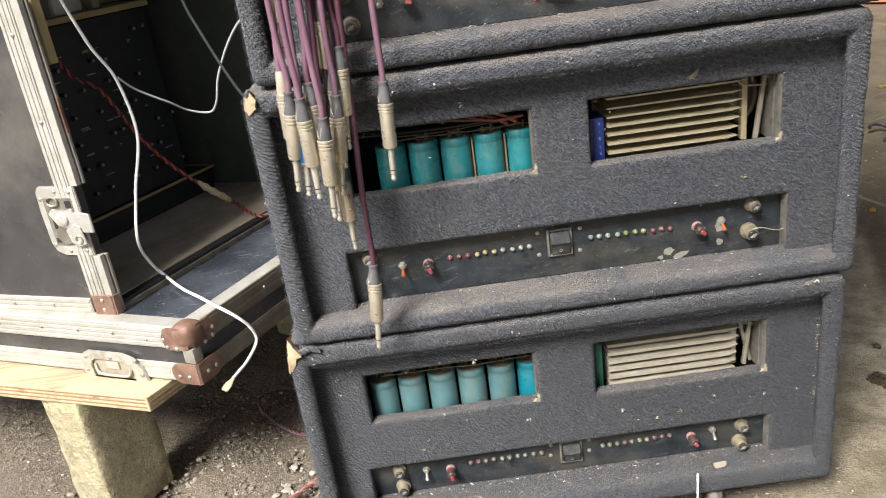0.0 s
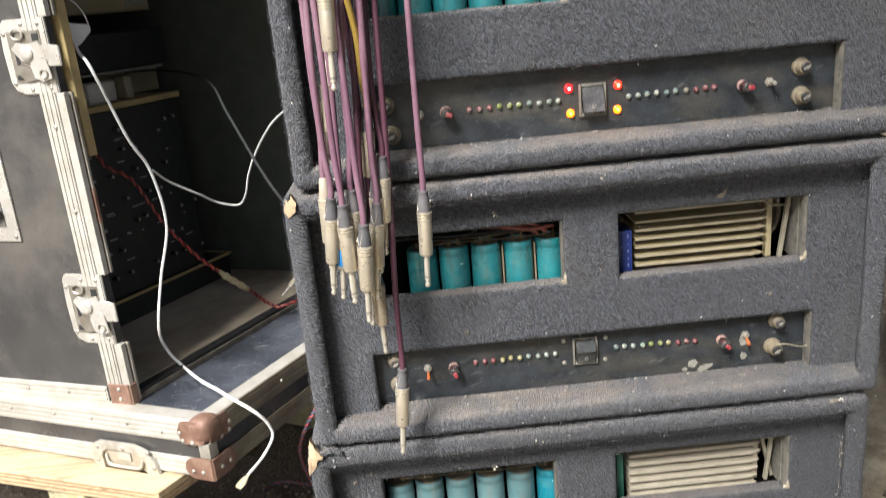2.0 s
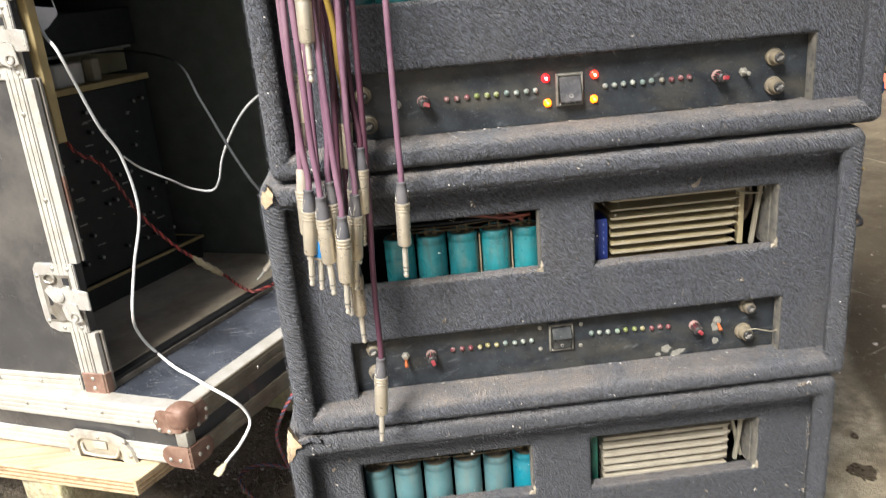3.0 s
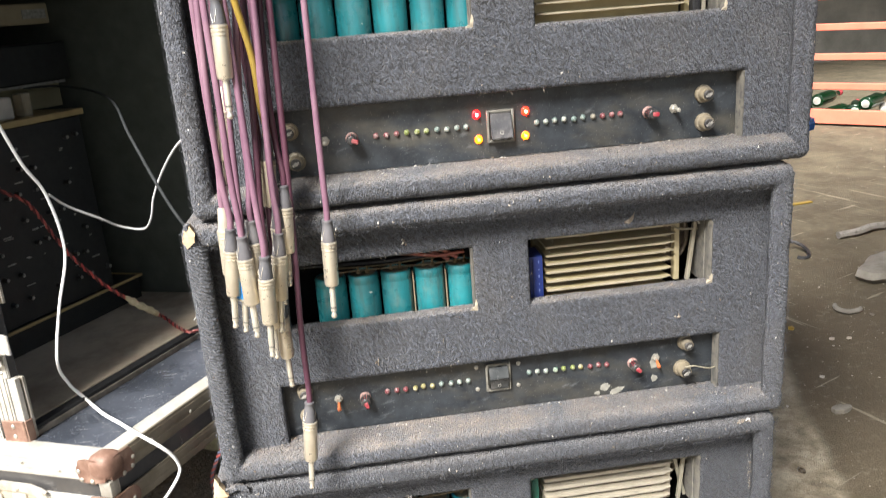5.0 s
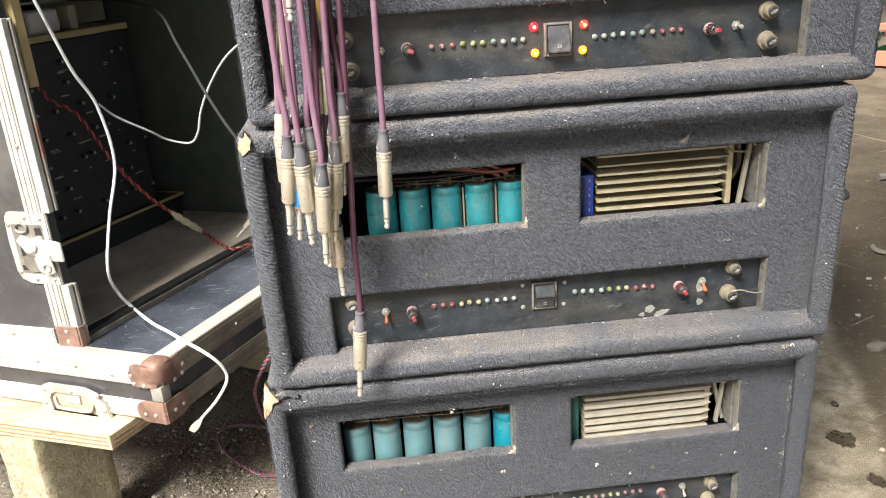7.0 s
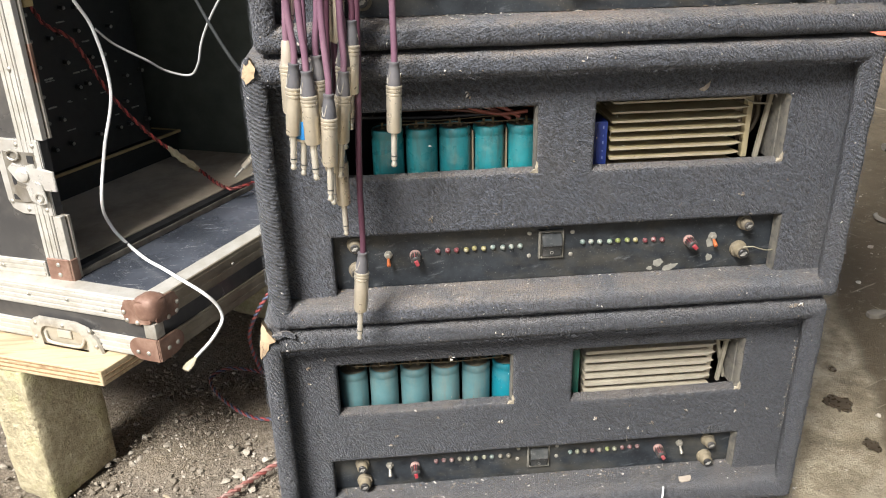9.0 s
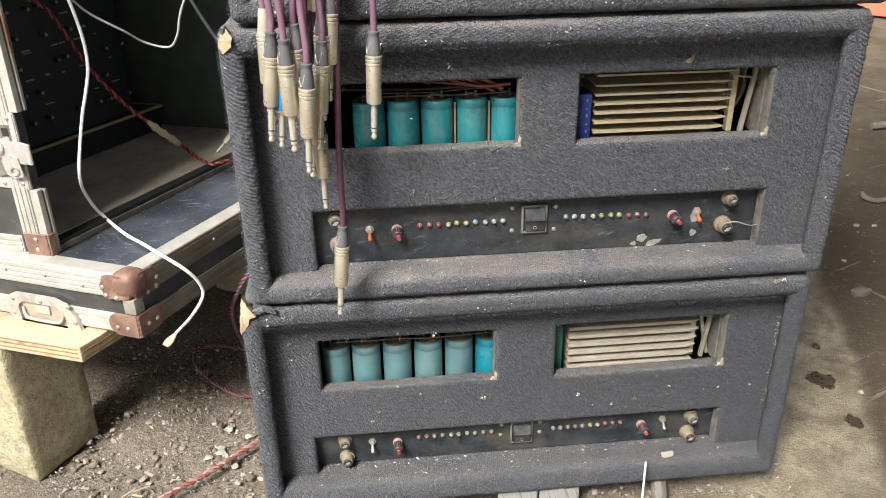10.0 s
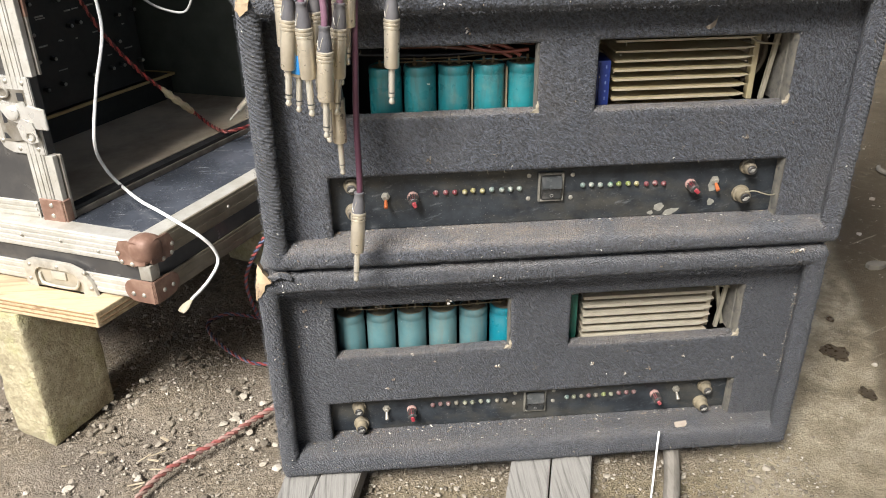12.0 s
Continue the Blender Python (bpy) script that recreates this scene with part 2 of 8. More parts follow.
WIRE_DULL = surface("wire_dull_red", (0.36, 0.066, 0.064), (0.25, 0.048, 0.046), 60.0, 0.55, dirt=(0.2, 0.15, 0.12))
WIRE_FADED = surface("wire_faded_red", (0.26, 0.070, 0.060), (0.18, 0.050, 0.045), 60.0, 0.6, dirt=(0.22, 0.17, 0.13))
WIRE_RUST = surface("wire_rust", (0.30, 0.085, 0.055), (0.20, 0.055, 0.040), 60.0, 0.5)
WIRE_DARK_RED = surface("wire_dark_red", (0.13, 0.022, 0.020), (0.075, 0.015, 0.014), 60.0, 0.5)
WIRE_BROWN = surface("wire_brown", (0.20, 0.082, 0.050), (0.12, 0.050, 0.032), 60.0, 0.5)
WIRE_BLACK = surface("wire_black", (0.022, 0.020, 0.022), (0.012, 0.012, 0.013), 60.0, 0.5)
BEZEL = surface("bezel_dusty", (0.20, 0.19, 0.16), (0.10, 0.095, 0.08), 120.0, 0.5)
WIRE_BLUE = surface("wire_blue", (0.10, 0.115, 0.185), (0.07, 0.08, 0.13), 60.0, 0.5)
WIRE_PINK = surface("wire_pink", (0.29, 0.165, 0.14), (0.21, 0.115, 0.098), 60.0, 0.6, dirt=(0.3, 0.24, 0.19))
PURPLE = surface("cable_mauve", (0.190, 0.100, 0.140), (0.135, 0.066, 0.100), 24.0, 0.42, 0.0, 0.05, 200.0, 0.0003, (0.27, 0.17, 0.20), 0.30, 14.0, 0.15)
PURPLE_DARK = surface("cable_plum", (0.085, 0.030, 0.050), (0.060, 0.022, 0.036), 24.0, 0.40, dirt=(0.12, 0.06, 0.08), dirt_amount=0.2)
YELLOW = surface("cable_yellow", (0.36, 0.24, 0.028), (0.26, 0.168, 0.022), 24.0, 0.45, dirt=(0.25, 0.18, 0.08))
NICKEL = surface("satin_nickel", (0.70, 0.635, 0.51), (0.60, 0.535, 0.42), 60.0, 0.31, 0.70, 0.03, 300.0, 0.0002, (0.40, 0.35, 0.27), 0.2, 40.0, 0.15)
PIN = surface("plug_pin", (0.80, 0.765, 0.68), (0.70, 0.66, 0.56), 30.0, 0.24, 0.72, 0.0, spread=0.05)
BOOT = surface("boot_grey", (0.082, 0.083, 0.092), (0.055, 0.056, 0.063), 60.0, 0.5, dirt=(0.22, 0.2, 0.19), dirt_amount=0.25)
BOOT_PALE = surface("boot_pale", (0.36, 0.31, 0.25), (0.27, 0.23, 0.18), 60.0, 0.55)
BLACK_PLASTIC = surface("black_plastic", (0.028, 0.027, 0.027), (0.016, 0.016, 0.016), 60.0, 0.45, dirt=(0.12, 0.11, 0.10), dirt_amount=0.3, dirt_scale=40.0)
KNOB_RED = surface("knob_red", (0.33, 0.028, 0.042), (0.24, 0.020, 0.032), 60.0, 0.4, dirt=(0.35, 0.25, 0.22), dirt_amount=0.25, dirt_scale=60.0)
KNOB_DUSTY = surface("knob_dusty", (0.36, 0.24, 0.21), (0.28, 0.16, 0.14), 80.0, 0.7)
ORANGE = surface("toggle_orange", (0.42, 0.12, 0.04), (0.30, 0.08, 0.03), 60.0, 0.4)
SOCKET = surface("socket_dusty", (0.25, 0.21, 0.14), (0.13, 0.108, 0.072), 60.0, 0.6, 0.0, 0.2, dirt=(0.10, 0.09, 0.08), dirt_scale=50.0)
SOCKET_END = surface("socket_end", (0.45, 0.43, 0.38), (0.10, 0.10, 0.10), 140.0, 0.45, 0.3)
SCREW = surface("screw_steel", (0.46, 0.44, 0.38), (0.28, 0.26, 0.22), 80.0, 0.45, 0.6)
LENS = {
    "red": surface("lens_red", (0.17, 0.045, 0.05), (0.1, 0.024, 0.028), 200.0, 0.35, dirt=(0.36, 0.30, 0.27), dirt_amount=0.45, dirt_scale=160.0),
    "yellow": surface("lens_yellow", (0.21, 0.19, 0.075), (0.13, 0.115, 0.045), 200.0, 0.35, dirt=(0.4, 0.36, 0.27), dirt_amount=0.45, dirt_scale=160.0),
    "lime": surface("lens_lime", (0.16, 0.19, 0.055), (0.1, 0.125, 0.035), 200.0, 0.35, dirt=(0.38, 0.36, 0.27), dirt_amount=0.45, dirt_scale=160.0),
    "green": surface("lens_green", (0.045, 0.15, 0.09), (0.026, 0.1, 0.055), 200.0, 0.35, dirt=(0.36, 0.36, 0.3), dirt_amount=0.45, dirt_scale=160.0),
    "clear": surface("lens_clear", (0.14, 0.185, 0.165), (0.08, 0.115, 0.105), 200.0, 0.35, dirt=(0.42, 0.39, 0.33), dirt_amount=0.45, dirt_scale=160.0),
    "dull_red": surface("lens_dull_red", (0.15, 0.072, 0.072), (0.095, 0.045, 0.045), 200.0, 0.5, dirt=(0.30, 0.25, 0.22), dirt_amount=0.45, dirt_scale=160.0),
    "dull_green": surface("lens_dull_green", (0.17, 0.18, 0.12), (0.11, 0.12, 0.08), 200.0, 0.5, dirt=(0.32, 0.30, 0.24), dirt_amount=0.45, dirt_scale=160.0),
    "dusty": surface("lens_dusty", (0.19, 0.175, 0.135), (0.11, 0.1, 0.08), 200.0, 0.5),
}


def glowing(name, colour, strength):
    n = Nodes(name)
    return n.set(Base_Color=colour, Emission_Color=colour, Emission_Strength=strength, Roughness=0.3)


GLOW_RED = glowing("lit_red", (1.0, 0.003, 0.004), 7.0)
GLOW_ORANGE = glowing("lit_orange", (1.0, 0.012, 0.004), 5.0)
GLOW_AMBER = glowing("lit_amber", (1.0, 0.16, 0.003), 2.4)
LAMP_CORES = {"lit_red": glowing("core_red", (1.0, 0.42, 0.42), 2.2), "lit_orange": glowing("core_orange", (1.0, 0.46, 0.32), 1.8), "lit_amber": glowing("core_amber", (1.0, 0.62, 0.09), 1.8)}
ALU = extruded("alu_profile", (0.54, 0.525, 0.485), (0.37, 0.345, 0.29), 0.32, 120.0)
ALU_DULL = extruded("alu_weathered", (0.37, 0.35, 0.305), (0.20, 0.178, 0.142), 0.38, 160.0)
ALU_OLIVE = surface("alu_olive", (0.30, 0.265, 0.20), (0.20, 0.17, 0.12), 30.0, 0.45, 0.35, 0.05, dirt=(0.14, 0.115, 0.08), dirt_scale=14.0)
ALU_WORN = surface("alu_browned", (0.23, 0.205, 0.17), (0.11, 0.095, 0.075), 40.0, 0.5, 0.3, dirt=(0.07, 0.058, 0.045), dirt_scale=25.0)
ALU_DARK = surface("alu_groove", (0.24, 0.23, 0.21), (0.13, 0.125, 0.115), 30.0, 0.5, 0.5)
STEEL = surface("latch_steel", (0.70, 0.69, 0.65), (0.54, 0.52, 0.48), 30.0, 0.30, 0.55, 0.06, 200.0, 0.0003, (0.30, 0.25, 0.18), 0.2, 25.0, 0.15)
RUST = surface("rusty_corner", (0.25, 0.142, 0.100), (0.125, 0.068, 0.048), 40.0, 0.60, 0.15, 0.15, 180.0, 0.0004, (0.30, 0.225, 0.175), 0.25, 40.0)
HANDLE_STEEL = surface("handle_steel", (0.60, 0.575, 0.51), (0.44, 0.41, 0.35), 40.0, 0.38, 0.5, 0.08, 200.0, 0.0003, (0.22, 0.18, 0.13), 0.35, 45.0, 0.15)
HANDLE_DISH = surface("handle_dish", (0.46, 0.42, 0.34), (0.30, 0.265, 0.20), 50.0, 0.5, 0.2, dirt=(0.20, 0.155, 0.10), dirt_scale=50.0)
LATCH_DISH = surface("latch_dish", (0.33, 0.31, 0.27), (0.19, 0.17, 0.14), 50.0, 0.40, 0.5, dirt=(0.16, 0.13, 0.09), dirt_scale=60.0)
PLY_EDGE = surface("plank_edge_layer", (0.30, 0.19, 0.095), (0.18, 0.11, 0.055), 90.0, 0.85)
LAMINATE = surface("black_laminate", (0.060, 0.058, 0.056), (0.038, 0.037, 0.037), 10.0, 0.25, 0.0, 0.03, 260.0, 0.0003, (0.13, 0.12, 0.105), 0.32, 7.0, 0.12)
INSIDE = surface("case_inside", (0.078, 0.090, 0.076), (0.054, 0.063, 0.053), 30.0, 0.62)
GEAR = surface("gear_black", (0.016, 0.019, 0.019), (0.010, 0.012, 0.012), 50.0, 0.5, dirt=(0.024, 0.025, 0.022), dirt_amount=0.3)
GEAR_MARK = surface("gear_mark", (0.34, 0.35, 0.31), (0.15, 0.15, 0.135), 200.0, 0.5)
PLY = surface("plywood_inside", (0.50, 0.43, 0.32), (0.36, 0.30, 0.22), 14.0, 0.7, 0.0, 0.2, 90.0, 0.0006, (0.14, 0.115, 0.085), 0.4, 6.0)
PLY_PALE = surface("plywood_pale", (0.44, 0.345, 0.165), (0.32, 0.24, 0.105), 30.0, 0.7)
WHITE_CABLE = surface("cable_white", (0.80, 0.80, 0.79), (0.69, 0.69, 0.68), 30.0, 0.45, dirt=(0.40, 0.38, 0.34), dirt_amount=0.3)
THIN_CABLE = surface("cable_pale_grey", (0.44, 0.445, 0.44), (0.33, 0.335, 0.33), 30.0, 0.5)
GREY_CABLE = surface("cable_grey", (0.013, 0.015, 0.015), (0.009, 0.010, 0.010), 30.0, 0.85)
SLEEVE = surface("joint_sleeve", (0.62, 0.56, 0.38), (0.46, 0.40, 0.24), 90.0, 0.6)
CREAM = surface("connector_cream", (0.36, 0.325, 0.235), (0.26, 0.23, 0.16), 60.0, 0.55)


def wood(name, light, dark, along, dirt, stretch=14.0):
    n = Nodes(name)
    co = n.coords("Object")
    mp = n.add("ShaderNodeMapping")
    mp.inputs["Scale"].default_value = tuple(1.0 if a == along else stretch for a in "xyz")
    n.link(co, mp.inputs["Vector"])
    grain = n.noise(mp.outputs[0], 9.0, 6.0, 0.65)
    col = n.ramp(grain, [(0.30, dark), (0.52, light), (0.75, tuple(0.75 * c for c in light))])
    col = n.mix(n.math('MULTIPLY', n.band(n.noise(co, 11.0, 6.0, 0.7), 0.48, 0.68), 0.7), col, dirt)
    n.bump(grain, 0.5, 0.0016)
    return n.set(Base_Color=col, Roughness=0.8)


BENCH_WOOD = wood("bench_plank", (0.50, 0.395, 0.245), (0.24, 0.16, 0.085), "x", (0.30, 0.23, 0.15))
OLD_WOOD = wood("grey_plank", (0.235, 0.225, 0.205), (0.085, 0.08, 0.072), "y", (0.18, 0.155, 0.12), 24.0)
STICK_WOOD = wood("stick_wood", (0.22, 0.20, 0.17), (0.10, 0.09, 0.075), "y", (0.13, 0.115, 0.09))


def scratched(name):
    """Dark blue-grey laminate, fairly glossy, crossed by fine pale scratches and specks."""
    n = Nodes(name)
    co = n.coords("World")
    col = n.mix(n.band(n.noise(co, 9.0, 4.0, 0.6), 0.35, 0.68), (0.030, 0.034, 0.042), (0.078, 0.086, 0.104))
    marks = 0.0
    for turn, scale in ((0.7, 15.0), (-0.35, 12.0), (1.9, 14.0)):
        mp = n.add("ShaderNodeMapping")
        mp.inputs["Rotation"].default_value = (0.0, 0.0, turn)
        mp.inputs["Scale"].default_value = (1.0, 22.0, 1.0)
        n.link(co, mp.inputs["Vector"])
        marks = n.math('ADD', n.band(n.noise(mp.outputs[0], scale, 2.0, 0.5), 0.725, 0.750), marks)
    specks = n.math('MULTIPLY', n.band(n.noise(co, 260.0, 2.0, 0.6), 0.65, 0.73), 0.85)
    blots = n.math('MULTIPLY', n.band(n.noise(co, 75.0, 3.0, 0.6), 0.68, 0.78), 0.7)
    marks = n.math('MULTIPLY', n.math('MINIMUM', n.math('ADD', marks, n.math('ADD', specks, blots)), 1.0), 0.72)
    col = n.mix(marks, col, (0.34, 0.34, 0.34))
    n.bump(n.noise(co, 300.0, 3.0), 0.08, 0.0004)
    return n.set(Base_Color=col, Roughness=n.math('ADD', n.math('MULTIPLY', n.noise(co, 30.0, 4.0), 0.22), 0.14))


LAMINATE_TOP = scratched("worn_laminate")


def concrete_block():
    n = Nodes("mossy_concrete")
    co = n.coords("World")
    col = n.ramp(n.noise(co, 90.0, 6.0, 0.75), [(0.28, (0.190, 0.158, 0.098)), (0.50, (0.400, 0.350, 0.222)), (0.74, (0.56, 0.50, 0.35))])
    col = n.mix(n.math('MULTIPLY', n.band(n.noise(co, 26.0, 6.0, 0.72), 0.50, 0.66), 0.40), col, (0.205, 0.165, 0.098))
    col = n.mix(n.math('MULTIPLY', n.band(n.noise(co, 11.0, 5.0, 0.7), 0.52, 0.66), 0.36), col, (0.38, 0.39, 0.15))
    grit_h = n.noise(co, 210.0, 4.0, 0.75)
    pits = n.add("ShaderNodeTexVoronoi", Scale=85.0)
    n.link(co, pits.inputs["Vector"])
    holes = n.math('MULTIPLY', n.band(pits.outputs["Distance"], 0.06, 0.22), 0.35)
    n.bump(n.math('ADD', n.math('ADD', grit_h, holes), n.math('MULTIPLY', n.noise(co, 35.0, 3.0), 1.2)), 1.0, 0.0036)
    return n.set(Base_Color=col, Roughness=0.92)


BLOCK = concrete_block()


def ground_material():
    """Trodden earth beside a worn, stained concrete floor."""
    n = Nodes("yard_ground")
    co = n.coords("World")
    sep = n.add("ShaderNodeSeparateXYZ")
    n.link(co, sep.inputs[0])
    wob = n.noise(co, 5.0, 4.0, 0.6)
    earth = n.ramp(n.noise(co, 130.0, 4.0, 0.7), [(0.30, (0.108, 0.084, 0.055)), (0.50, (0.228, 0.186, 0.132)), (0.68, (0.345, 0.294, 0.220))])
    earth = n.mix(n.math('MULTIPLY', n.band(n.noise(co, 4.0, 5.0, 0.65), 0.42, 0.64), 0.75), earth, (0.205, 0.172, 0.138))
    crumb = n.band(n.noise(co, 38.0, 6.0, 0.72), 0.52, 0.66)
    earth = n.mix(n.math('MULTIPLY', crumb, 0.35), earth, (0.105, 0.085, 0.062))
    subsoil = n.math('MULTIPLY', n.band(n.math('ADD', sep.outputs[0], n.math('MULTIPLY', wob, 0.25)), -0.16, -0.02), n.band(n.math('ADD', sep.outputs[1], n.math('MULTIPLY', wob, 0.10)), 0.06, 0.0))
    earth = n.mix(n.math('MULTIPLY', subsoil, 0.60), earth, (0.270, 0.218, 0.118))
    clots = n.math('MULTIPLY', n.band(n.noise(co, 55.0, 7.0, 0.75), 0.50, 0.60), subsoil)
    earth = n.mix(n.math('MULTIPLY', clots, 0.65), earth, (0.095, 0.075, 0.042))
    slab = n.ramp(n.noise(co, 22.0, 7.0, 0.7), [(0.36, (0.112, 0.095, 0.067)), (0.50, (0.192, 0.170, 0.128)), (0.64, (0.295, 0.268, 0.21))])
    slab = n.mix(n.math('MULTIPLY', n.band(n.noise(co, 2.6, 6.0, 0.68), 0.44, 0.62), 0.6), slab, (0.175, 0.148, 0.102))
    slab = n.mix(n.math('MULTIPLY', n.band(n.noise(co, 9.0, 7.0, 0.7), 0.56, 0.70), 0.5), slab, (0.31, 0.285, 0.235))
    smear = n.noise(n.turned(co, (0.8, 0.6, 0.0), 2.5), 14.0, 8.0, 0.72)
    slab = n.mix(n.math('MULTIPLY', n.band(smear, 0.50, 0.66), 0.55), slab, (0.335, 0.31, 0.257))
    slab = n.mix(n.math('MULTIPLY', n.band(n.noise(co, 30.0, 8.0, 0.75), 0.55, 0.68), 0.55), slab, (0.15, 0.127, 0.09))
    edge = n.math('ADD', sep.outputs[0], n.math('MULTIPLY', wob, 0.30))
    side = n.band(edge, 0.34, 0.46)
    patch_edge = n.math('SUBTRACT', n.math('ADD', sep.outputs[0], n.math('MULTIPLY', n.noise(co, 3.0, 4.0, 0.6), 0.10)), n.math('MULTIPLY', sep.outputs[1], 0.365))
    depth = n.math('ADD', sep.outputs[1], n.math('MULTIPLY', n.noise(co, 3.5, 5.0, 0.65), 0.45))
    # dark far floor: damp concrete, with the shade there put into its colour
    damp_shade = n.math('MAXIMUM', n.band(patch_edge, 0.545, 0.572), n.band(depth, 0.88, 1.06))
    slab = n.mix(n.math('MULTIPLY', damp_shade, 0.93), slab, n.mix(n.band(n.noise(co, 5.0, 7.0, 0.72), 0.40, 0.62), (0.054, 0.045, 0.029), (0.112, 0.097, 0.067)))
    # the nearer part of it is darker still
    wet = n.math('MULTIPLY', damp_shade, n.band(n.math('ADD', depth, n.math('MULTIPLY', n.noise(co, 7.0, 6.0, 0.7), 0.5)), 2.10, 1.45))
    slab = n.mix(n.math('MULTIPLY', wet, 0.74), slab, (0.060, 0.047, 0.028))
    bits = n.band(n.noise(co, 60.0, 6.0, 0.78), 0.56, 0.68)
    slab = n.mix(n.math('MULTIPLY', bits, 0.32), slab, (0.26, 0.235, 0.185))
    for way, scale in (((0.9, 0.4, 0.0), 60.0), ((-0.3, 0.95, 0.0), 45.0)):
        drag = n.band(n.noise(n.turned(co, way, 16.0), scale, 3.0, 0.6), 0.66, 0.71)
        slab = n.mix(n.math('MULTIPLY', drag, 0.45), slab, (0.33, 0.305, 0.25))
    pits = n.band(n.noise(co, 210.0, 4.0, 0.7), 0.56, 0.68)
    slab = n.mix(n.math('MULTIPLY', pits, 0.50), slab, (0.085, 0.070, 0.048))
    grime = n.band(n.noise(co, 15.0, 8.0, 0.78), 0.54, 0.64)
    slab = n.mix(n.math('MULTIPLY', grime, 0.42), slab, (0.110, 0.092, 0.062))
    slab = n.mix(1.0, slab, (1.24, 1.18, 1.06), 'MULTIPLY')
    col = n.mix(side, earth, slab)
    rough_h = n.math('ADD', n.math('MULTIPLY', n.noise(co, 120.0, 3.0, 0.6), 0.8), n.math('MULTIPLY', n.noise(co, 420.0, 3.0, 0.7), 0.7))
    rough_h = n.math('MULTIPLY', rough_h, n.math('SUBTRACT', 1.0, n.math('MULTIPLY', side, 0.55)))
    n.bump(rough_h, 1.0, 0.0085)
    return n.set(Base_Color=col, Roughness=0.9)


GROUND = ground_material()
OIL = surface("oil_stain", (0.088, 0.070, 0.048), (0.034, 0.027, 0.018), 60.0, 0.30)
GRAVEL = Nodes("gravel_stone")
_info = GRAVEL.add("ShaderNodeNewGeometry")
GRAVEL.link(GRAVEL.ramp(_info.outputs["Random Per Island"], [(0.0, (0.10, 0.083, 0.060)), (0.5, (0.195, 0.166, 0.128)), (0.85, (0.32, 0.285, 0.23)), (1.0, (0.44, 0.40, 0.335))]), GRAVEL.b.inputs["Base Color"])
GRAVEL.b.inputs["Roughness"].default_value = 0.9
GRAVEL.bump(GRAVEL.noise(GRAVEL.coords("World"), 260.0, 4.0), 0.6, 0.002)
GRAVEL = GRAVEL.m
LINT = Nodes("lint_flake")
_info = LINT.add("ShaderNodeNewGeometry")
LINT.link(LINT.ramp(_info.outputs["Random Per Island"], [(0.0, (0.13, 0.10, 0.07)), (0.55, (0.26, 0.22, 0.175)), (0.80, (0.42, 0.395, 0.35)), (1.0, (0.62, 0.60, 0.56))]), LINT.b.inputs["Base Color"])
LINT.b.inputs["Roughness"].default_value = 0.9
LINT = LINT.m
THREAD = surface("lint_thread", (0.22, 0.19, 0.15), (0.13, 0.11, 0.085), 200.0, 0.9)
# pressed rocker paler: the light on its upward tilt is put into the colour
ROCKER_LIT = surface("rocker_lit", (0.085, 0.083, 0.086), (0.055, 0.054, 0.056), 60.0, 0.26, dirt=(0.16, 0.15, 0.14), dirt_amount=0.3, dirt_scale=60.0)
ROCKER_DARK = surface("rocker_dark", (0.060, 0.062, 0.060), (0.036, 0.038, 0.037), 60.0, 0.22, dirt=(0.14, 0.13, 0.12), dirt_amount=0.25, dirt_scale=60.0)
STRAW = surface("straw", (0.40, 0.34, 0.24), (0.27, 0.22, 0.145), 60.0, 0.8)
PAPER = surface("paper_scrap", (0.44, 0.38, 0.31), (0.30, 0.25, 0.20), 60.0, 0.8)
GATE_RED = surface("gate_paint", (0.70, 0.17, 0.105), (0.60, 0.135, 0.080), 8.0, 0.5, dirt=(0.42, 0.13, 0.08), dirt_amount=0.3)
WALL = surface("bare_wall", (0.24, 0.235, 0.205), (0.155, 0.15, 0.13), 5.0, 0.9, bump=0.4, bump_scale=40.0, depth=0.006, dirt=(0.10, 0.10, 0.085), dirt_amount=0.4, dirt_scale=1.4)
SHADE_ROOF = surface("shade_roof_sheet", (0.26, 0.25, 0.24), (0.17, 0.16, 0.15), 4.0, 0.6, 0.2)
BOTTLE = Nodes("green_glass").set(Base_Color=(0.004, 0.030, 0.010), Roughness=0.12, IOR=1.5, Coat_Weight=0.3)
BOTTLE_CAP = surface("bottle_cap", (0.62, 0.06, 0.08), (0.45, 0.04, 0.05), 30.0, 0.5)
BOTTLE_PALE = surface("bottle_pale", (0.58, 0.57, 0.52), (0.40, 0.38, 0.34), 30.0, 0.4)
STONE = surface("flat_stone", (0.22, 0.20, 0.165), (0.13, 0.115, 0.09), 24.0, 0.85, bump=0.5, depth=0.003)
WHITE_ROD = surface("white_rod", (0.74, 0.74, 0.73), (0.62, 0.62, 0.60), 30.0, 0.5)
BLUE_TIE = surface("blue_tape", (0.03, 0.24, 0.55), (0.02, 0.17, 0.42), 30.0, 0.4)
BLUE_CLOTH = surface("blue_plastic", (0.02, 0.09, 0.28), (0.015, 0.06, 0.20), 30.0, 0.4)

# ---- mesh helpers ----
PLACES = {}


def thing(name, at, label, category, group="", kind=""):
    ob = new(name)
    ob.empty_display_size = 0.05
    ob.location = at
    PLACES[ob] = Matrix.Translation(at)
    return tagged(ob, label, category, group, kind)


